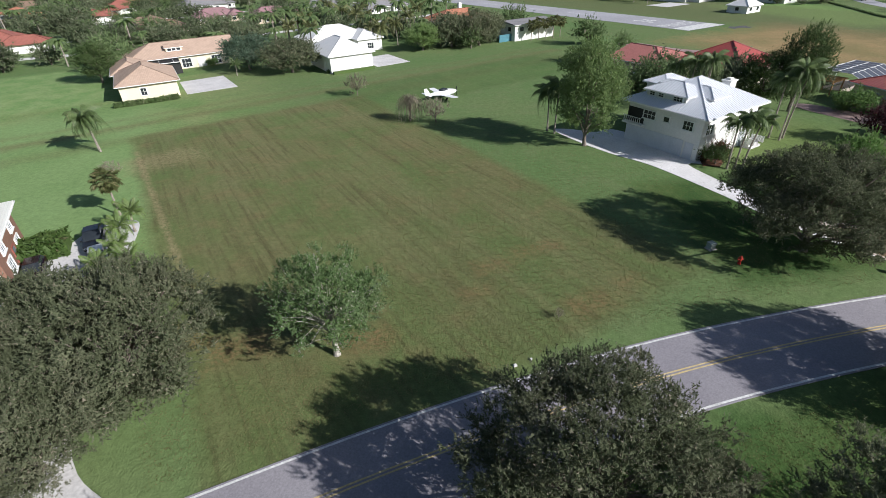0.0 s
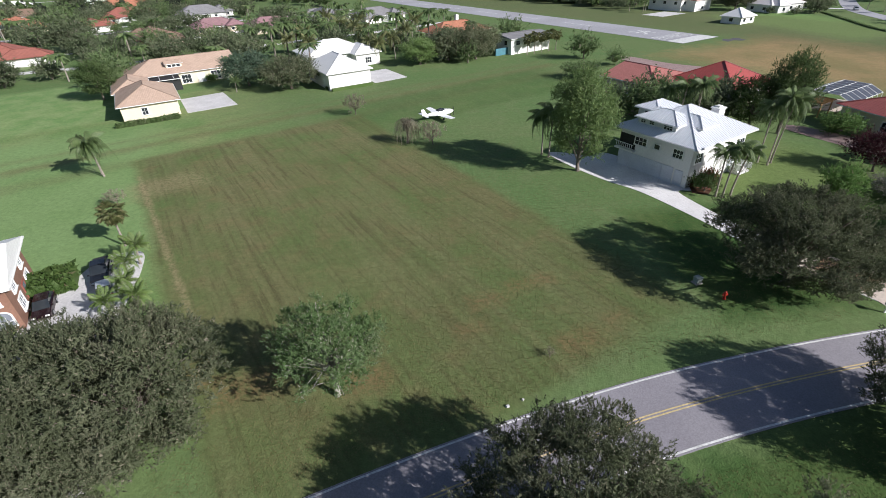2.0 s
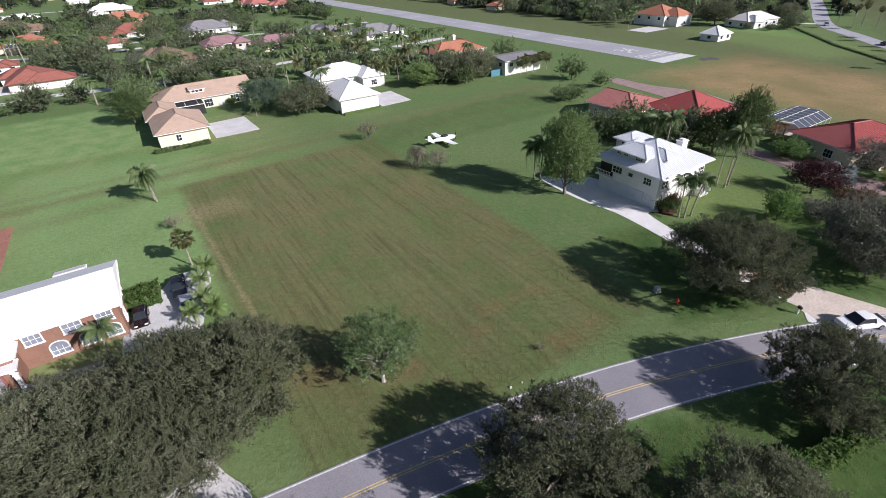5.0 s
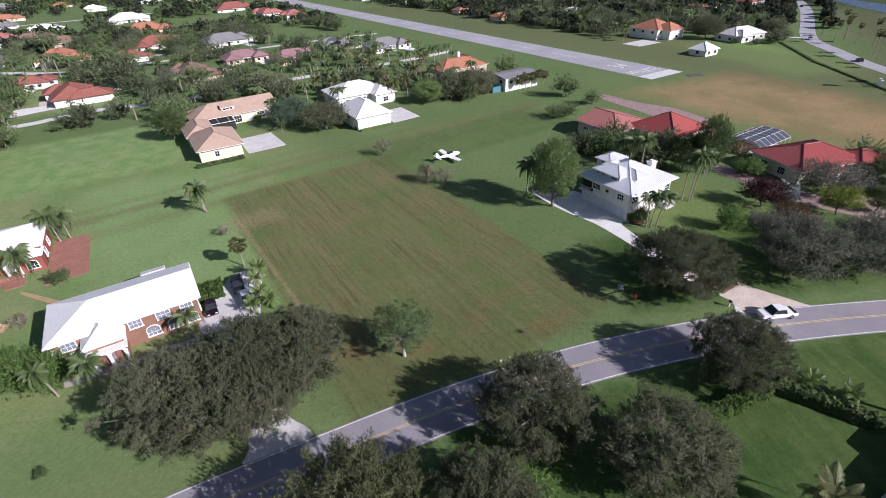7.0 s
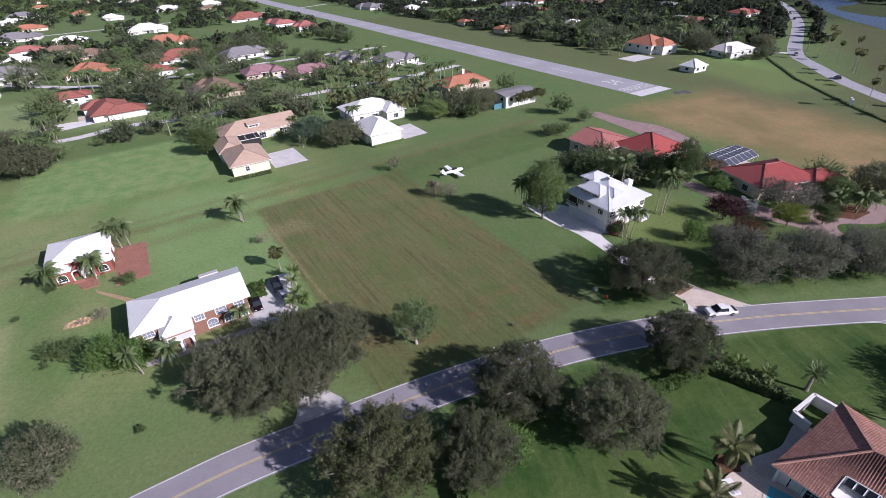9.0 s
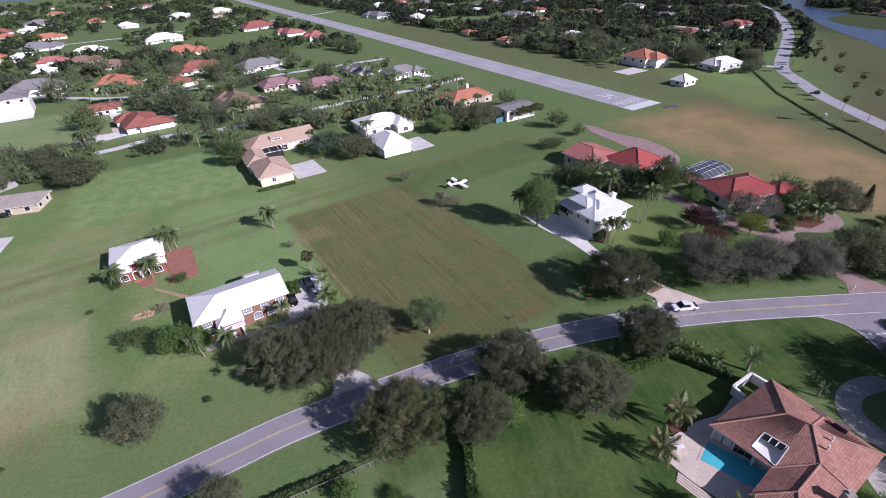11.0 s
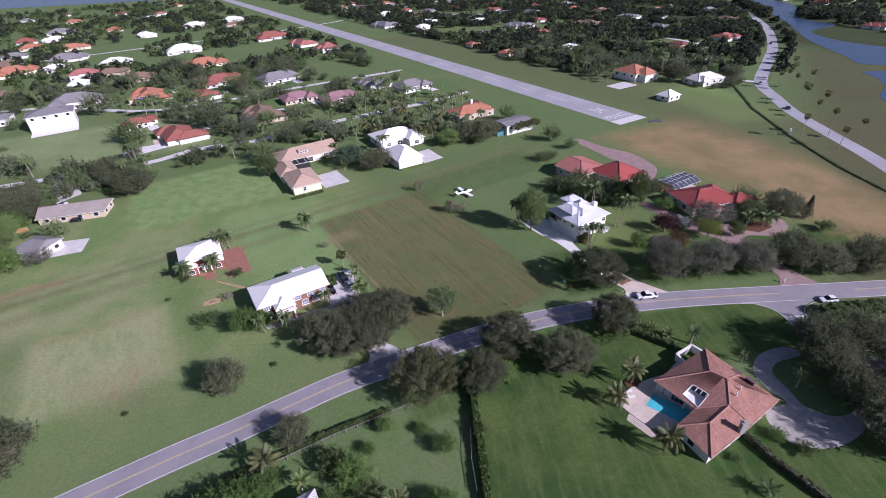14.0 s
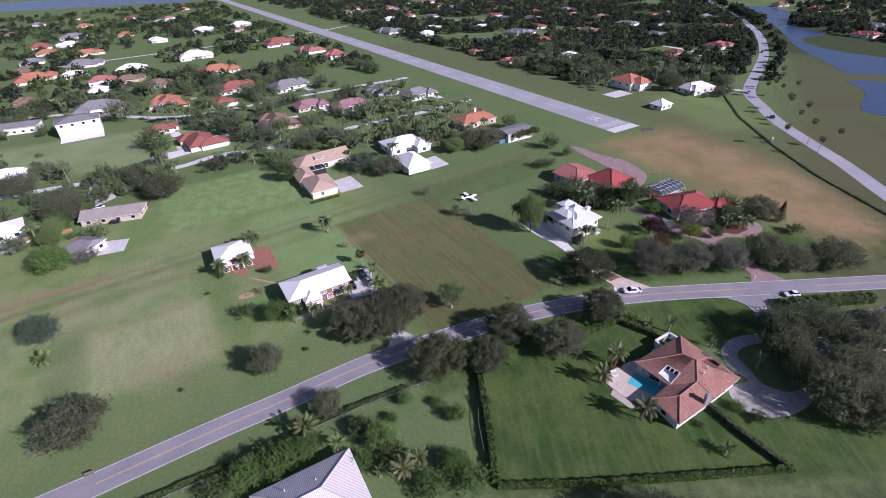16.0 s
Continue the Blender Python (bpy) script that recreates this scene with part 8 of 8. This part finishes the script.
def car(x, y, rz, paint, kind, label):
    """A car, nose to +x: lower body, cabin with glass, wheels, lamps."""
    c = thing("car", x, y, rz, label, "car", z=0.05)
    L, W = (5.6, 1.95) if kind == "pickup" else (4.4, 1.76)

    def hull(rows, name, mat, parent, inset=0.0):
        q = Geo()
        vs = []
        for px, z0, z1, half in rows:
            vs += [(px, -half, z0), (px, half, z0), (px, half * 0.96, z1), (px, -half * 0.96, z1)]
        fs = [(0, 3, 2, 1)]
        for i in range(len(rows) - 1):
            o = 4 * i
            fs += [(o, o + 1, o + 5, o + 4), (o + 1, o + 2, o + 6, o + 5), (o + 2, o + 3, o + 7, o + 6), (o + 3, o, o + 4, o + 7)]
        o = 4 * (len(rows) - 1)
        fs.append((o, o + 1, o + 2, o + 3))
        return part(name, q.put(vs, fs), mat, parent, bevel=0.06)

    hw = W / 2
    nose, tail = L / 2, -L / 2
    if kind == "pickup":
        hull([(tail, 0.45, 0.98, hw * 0.97), (tail + 1.9, 0.35, 1.02, hw), (nose - 1.4, 0.35, 1.05, hw), (nose - 0.15, 0.4, 0.98, hw * 0.95), (nose, 0.45, 0.85, hw * 0.88)], "body", paint, c)
        part("bed", Geo().box(tail + 0.95, 0, 0.86, 1.65, W - 0.3, 0.135), "dark", c)
        cab = hull([(tail + 1.85, 1.0, 1.05, hw * 0.95), (tail + 2.1, 1.0, 1.72, hw * 0.84), (tail + 3.5, 1.0, 1.75, hw * 0.84), (nose - 1.25, 1.0, 1.08, hw * 0.93)], "cabin", "glass", c)
        part("roof_panel", Geo().box(tail + 2.8, 0, 1.73, 1.35, W * 0.78, 0.06), paint, cab, bevel=0.03)
    else:
        hull([(tail, 0.42, 0.9, hw * 0.92), (tail + 0.3, 0.32, 1.0, hw), (nose - 1.2, 0.32, 0.95, hw), (nose - 0.15, 0.36, 0.78, hw * 0.94), (nose, 0.42, 0.7, hw * 0.86)], "body", paint, c)
        cab = hull([(tail + 0.2, 0.95, 1.0, hw * 0.92), (tail + 0.75, 0.95, 1.5, hw * 0.8), (nose - 2.0, 0.93, 1.52, hw * 0.8), (nose - 1.15, 0.9, 0.97, hw * 0.9)], "cabin", "glass", c)
        part("roof_panel", Geo().box((tail + nose - 1.25) / 2, 0, 1.5, L - 2.9, W * 0.76, 0.05), paint, cab, bevel=0.03)
    for wx in (nose - 0.95, tail + 1.0):
        for wy in (-hw + 0.1, hw - 0.1):
            wheel(c, wx, wy, 0.36)
    for s in (-1, 1):
        part("headlight", Geo().box(nose - 0.06, s * hw * 0.66, 0.66, 0.1, 0.36, 0.14), "trim", c)
        part("tail_light", Geo().box(tail + 0.02, s * hw * 0.74, 0.72, 0.08, 0.2, 0.2), "red_paint", c)
        part("wing_mirror", Geo().box(nose - 1.5, s * (hw + 0.09), 0.98, 0.14, 0.2, 0.15), paint, c)
    return c


car(-38.8, 46.3, 298.0, "car_black", "pickup", "black pickup parked on the driveway")
car(-36.4, 42.9, 122.0, "car_silver", "sedan", "blue-grey car parked on the driveway")
car(-41.0, 39.9, 298.0, "car_maroon", "sedan", "dark maroon car parked beside the terracotta house")
car(48.0, 31.8, 184.0, "car_white", "pickup", "white pickup truck on the road")
car(94.6, 27.2, 182.0, "car_white", "sedan", "white car on the road near the junction")
car(185.6, 192.6, 72.0, "car_black", "sedan", "dark car on the far road")
car(201.0, 246.6, 240.0, "car_silver", "sedan", "silver car on the far road")
car(284.0, 377.0, 60.0, "car_black", "sedan", "dark car on the far road")
car(-167.0, 107.0, 20.0, "car_white", "sedan", "white car parked beside the grey-roofed house")
car(-151.0, 92.0, 10.0, "car_black", "sedan", "dark car parked behind the grey-roofed house")


def aircraft(x, y, rz):
    a = thing("light_aircraft", x, y, rz, "small white low-wing aircraft parked on the grass", "aircraft")
    a.scale = (1.12, 1.18, 1.12)
    rows = [(-3.6, 0.08, 1.15), (-2.6, 0.2, 1.12), (-1.2, 0.42, 1.08), (0.2, 0.58, 1.08), (1.4, 0.6, 1.05), (2.2, 0.5, 1.02), (2.9, 0.36, 1.0), (3.15, 0.18, 1.0)]
    part("fuselage", Geo().tube([(px, 0, z) for px, _, z in rows], [r for _, r, _ in rows], 14), "plane_white", a, smooth=True)
    part("canopy", Geo().tube([(-0.7, 0, 1.35), (-0.2, 0, 1.5), (0.5, 0, 1.55), (1.1, 0, 1.42), (1.5, 0, 1.25)], [0.12, 0.38, 0.42, 0.36, 0.12], 12), "glass", a, smooth=True)
    for s in (-1, 1):
        q = Geo()
        vs = []
        for yy, c0, c1, z, th in ((0.3, 1.15, -0.45, 0.78, 0.11), (2.6, 1.05, -0.35, 0.92, 0.09), (4.2, 0.95, -0.2, 1.04, 0.05)):
            vs += [(c0, s * yy, z), (c0 * 0.6 + c1 * 0.4, s * yy, z + th), (c1, s * yy, z + 0.02), (c0 * 0.6 + c1 * 0.4, s * yy, z - th * 0.6)]
        fs = [(0, 1, 2, 3), (11, 10, 9, 8)] + [(o + i, o + (i + 1) % 4, o + 4 + (i + 1) % 4, o + 4 + i) for o in (0, 4) for i in range(4)]
        part("wing", q.put(vs, fs), "plane_white", a)
        vs = []
        for yy, c0, c1, z in ((0.08, -2.7, -3.5, 1.2), (1.5, -2.95, -3.45, 1.22)):
            vs += [(c0, s * yy, z), (c0 * 0.5 + c1 * 0.5, s * yy, z + 0.05), (c1, s * yy, z), (c0 * 0.5 + c1 * 0.5, s * yy, z - 0.04)]
        part("tailplane", Geo().put(vs, [(0, 1, 2, 3), (7, 6, 5, 4)] + [(i, (i + 1) % 4, 4 + (i + 1) % 4, 4 + i) for i in range(4)]), "plane_white", a)
        leg = part("main_leg", Geo().tube([(0.4, s * 1.1, 0.8), (0.35, s * 1.2, 0.2)], [0.06, 0.04], 6), "plane_white", a)
        part("tyre", Geo().tube([(0.35, s * 1.2 - 0.07, 0.2), (0.35, s * 1.2 + 0.07, 0.2)], [0.2, 0.2], 12), "rubber", leg)
    vs = []
    for z, c0, c1, th in ((1.2, -2.4, -3.6, 0.06), (2.35, -3.15, -3.75, 0.03)):
        vs += [(c0, 0, z), ((c0 + c1) / 2, th, z), (c1, 0, z), ((c0 + c1) / 2, -th, z)]
    part("fin", Geo().put(vs, [(0, 3, 2, 1), (4, 5, 6, 7)] + [(i, (i + 1) % 4, 4 + (i + 1) % 4, 4 + i) for i in range(4)]), "plane_white", a)
    part("spinner", Geo().tube([(3.15, 0, 1.0), (3.4, 0, 1.0), (3.55, 0, 1.0)], [0.16, 0.11, 0.02], 10), "chrome", a)
    part("propeller", Geo().box(3.35, 0, 0.15, 0.04, 0.14, 1.7), "dark", a)
    nl = part("nose_leg", Geo().tube([(2.5, 0, 0.75), (2.6, 0, 0.18)], [0.05, 0.04], 6), "plane_white", a)
    part("tyre", Geo().tube([(2.6, -0.06, 0.18), (2.6, 0.06, 0.18)], [0.18, 0.18], 12), "rubber", nl)


aircraft(0.9, 101.4, 31.0)

# fence between the gardens
def fence(pts, h, label):
    """Posts, two rails and a wire mesh between them."""
    f = thing("fence", 0, 0, 0, label, "fence")
    for (xa, ya), (xb, yb) in zip(pts, pts[1:]):
        ln = math.hypot(xb - xa, yb - ya)
        ang = math.degrees(math.atan2(yb - ya, xb - xa))
        n = max(1, round(ln / 2.4))
        for k in range(n):
            x, y = xa + (xb - xa) * k / n, ya + (yb - ya) * k / n
            part("post", Geo().box(x, y, -0.2, 0.11, 0.11, h + 0.28), "fence", f)
        part("rail", Geo().box((xa + xb) / 2, (ya + yb) / 2, h - 0.05, ln, 0.06, 0.1, ang), "fence", f)
        wires = Geo()
        for k in range(int(ln / 0.5)):
            t = (k + 0.5) / int(ln / 0.5)
            wires.box(xa + (xb - xa) * t, ya + (yb - ya) * t, 0.05, 0.05, 0.03, h - 0.1, ang)
        part("pickets", wires, "fence", f)["kind"] = "stuff"


fence([(-75.0, -34.4), (-57.0, -24.8), (-43.8, -16.8), (-31.0, -9.8), (-13.3, -1.6)], 1.2, "weathered grey picket fence behind the low hedge")
fence([(-3.1, -9.4), (-3.3, -16.0), (-2.7, -22.8)], 1.3, "weathered grey picket fence beside the boundary hedge")
for (xa, ya), (xb, yb), hh in (((-165.6, 86.0), (-184, 78), 1.6),):
    lone("garden_wall", Geo().box((xa + xb) / 2, (ya + yb) / 2, 0, math.hypot(xb - xa, yb - ya), 0.25, hh, math.degrees(math.atan2(yb - ya, xb - xa))), "wood", "tan garden wall by the grey-roofed house", "wall")

o = thing("utility_box", 27.2, 40.4, 20.0, "pale green utility box on a concrete pad", "utility box")
part("pad", Geo().box(0, 0, 0, 0.86, 0.8, 0.1), "stone", o)
part("cabinet", Geo().box(0, 0, 0.1, 0.66, 0.6, 0.6), "utility", o, bevel=0.03)
part("lid", Geo().box(0, 0, 0.7, 0.72, 0.66, 0.06), "utility", o)
o = thing("fire_hydrant", 28.6, 37.6, 0.0, "red fire hydrant in the shade of an oak", "hydrant")
part("barrel", Geo().tube([(0, 0, 0), (0, 0, 0.08), (0, 0, 0.1), (0, 0, 0.65), (0, 0, 0.7)], [0.18, 0.18, 0.12, 0.12, 0.16], 12), "red_paint", o)
part("bonnet", Geo().tube([(0, 0, 0.7), (0, 0, 0.82), (0, 0, 0.9)], [0.18, 0.13, 0.04], 12), "red_paint", o)
for a in (0, 90, 180):
    c, s = math.cos(radians(a)), math.sin(radians(a))
    part("nozzle", Geo().tube([(c * 0.1, s * 0.1, 0.5), (c * 0.26, s * 0.26, 0.5)], [0.08, 0.08], 8), "red_paint", o)
for x, y, hh, label in ((88.2, 35.9, 1.3, "white mailbox on a post beside the road"), (42.4, 34.6, 1.1, "dark mailbox beside the driveway"), (78.4, 9.4, 1.5, "pale gate pillar by the drive")):
    o = thing("mailbox", x, y, 0, label, "mailbox")
    part("post", Geo().box(0, 0, 0, 0.14, 0.14, hh * 0.75), "trim", o)
    part("box", Geo().box(0, 0, hh * 0.75, 0.3, 0.55, hh * 0.28), "trim" if "white" in label or "pale" in label else "dark", o, bevel=0.03)
o = thing("monument_sign", 161.6, 152.2, 60.0, "white monument sign posts by the far road", "sign")
part("pillar", Geo().box(-1.2, 0, 0, 1.2, 0.8, 2.6), "trim", o)
part("pillar", Geo().box(1.4, 0, 0, 1.2, 0.8, 2.6), "trim", o)
for x, y, rz in ((32.0, -0.8, 10), (32.1, -2.4, 10)):
    o = thing("sun_lounger", x, y, rz, "white sun lounger on the pool terrace", "lounger", "loungers by the pool", z=0.16)
    part("seat", Geo().box(0.2, 0, 0.3, 1.3, 0.62, 0.08), "trim", o)
    part("backrest", Geo().put([(-0.45, -0.31, 0.32), (-0.45, 0.31, 0.32), (-0.95, 0.31, 0.75), (-0.95, -0.31, 0.75), (-0.41, -0.31, 0.38), (-0.41, 0.31, 0.38), (-0.91, 0.31, 0.81), (-0.91, -0.31, 0.81)], [(0, 1, 2, 3), (7, 6, 5, 4), (0, 4, 5, 1), (1, 5, 6, 2), (2, 6, 7, 3), (3, 7, 4, 0)]), "trim", o)
    for lx in (-0.4, 0.75):
        for ly in (-0.26, 0.26):
            part("leg", Geo().box(lx, ly, 0, 0.06, 0.06, 0.3), "trim", o)
o = thing("fire_pit", -75.6, 37.4, 25.0, "sandy pit ringed with stones and logs", "fire pit")
part("bed", Geo().prism([(-2.6, -1.0), (1.8, -1.4), (2.6, 0.6), (0.4, 1.5), (-2.4, 0.9)], -0.1, 0.05), "sand", o)
rs = random.Random(4)
for k in range(12):
    a = k * math.pi / 6
    part("stone", Geo().box(math.cos(a) * 1.9, math.sin(a) * 1.0, 0.02, 0.5 + rs.random() * 0.3, 0.4, 0.3, rs.uniform(0, 90), 0.7), "sand", o)
for k in range(4):
    a = k * 1.5
    part("log", Geo().tube([(math.cos(a) * 0.8, math.sin(a) * 0.6, 0.14), (-math.cos(a) * 0.5, -math.sin(a) * 0.8, 0.22)], [0.12, 0.1], 7), "bark", o)
lone("mulch_bed", Geo().prism([(32.2, 0.6), (34.8, 0.6), (35.4, 2.6), (33.2, 3.2), (32.0, 2.0)], -0.1, 0.2), "mulch", "mulched bed round the palm by the pool", "planting bed")
lone("mulch_bed", Geo().prism([(36.6, 61.4), (38.6, 60.8), (40.8, 63.4), (39.6, 65.2), (37.4, 64.8)], -0.1, 0.12), "mulch", "red mulched bed before the tin-roofed house", "planting bed")
lone("mulch_bed", Geo().prism([(91, 66), (97, 63.4), (103, 66.4), (103.6, 70.2), (97, 71.6), (92, 70.0)], -0.1, 0.06), "mulch", "planted bed inside the driveway loop", "planting bed")
o = thing("park_bench", -88.5, -25.0, 25.0, "dark bench beside the road", "bench")
part("seat", Geo().box(0, 0, 0.42, 1.8, 0.45, 0.06), "bark", o)
part("backrest", Geo().box(0, 0.24, 0.5, 1.8, 0.06, 0.45), "bark", o)
for x in (-0.7, 0.7):
    part("leg", Geo().box(x, 0, 0, 0.08, 0.4, 0.42), "bark", o)
plant("straw", 9.5, 30.7, 0.5, 0.8, label="small grey dry shrub on the mown lot", category="shrub")
lone("stone", Geo().box(0, 0, 0, 0.3, 0.22, 0.16, 20, 0.7), "concrete", "small pale stone beside the road", "stone", 5.1, 25.4)
lone("stone", Geo().box(0, 0, 0, 0.22, 0.16, 0.12, 50, 0.7), "concrete", "small pale stone beside the road", "stone", 6.4, 26.0)
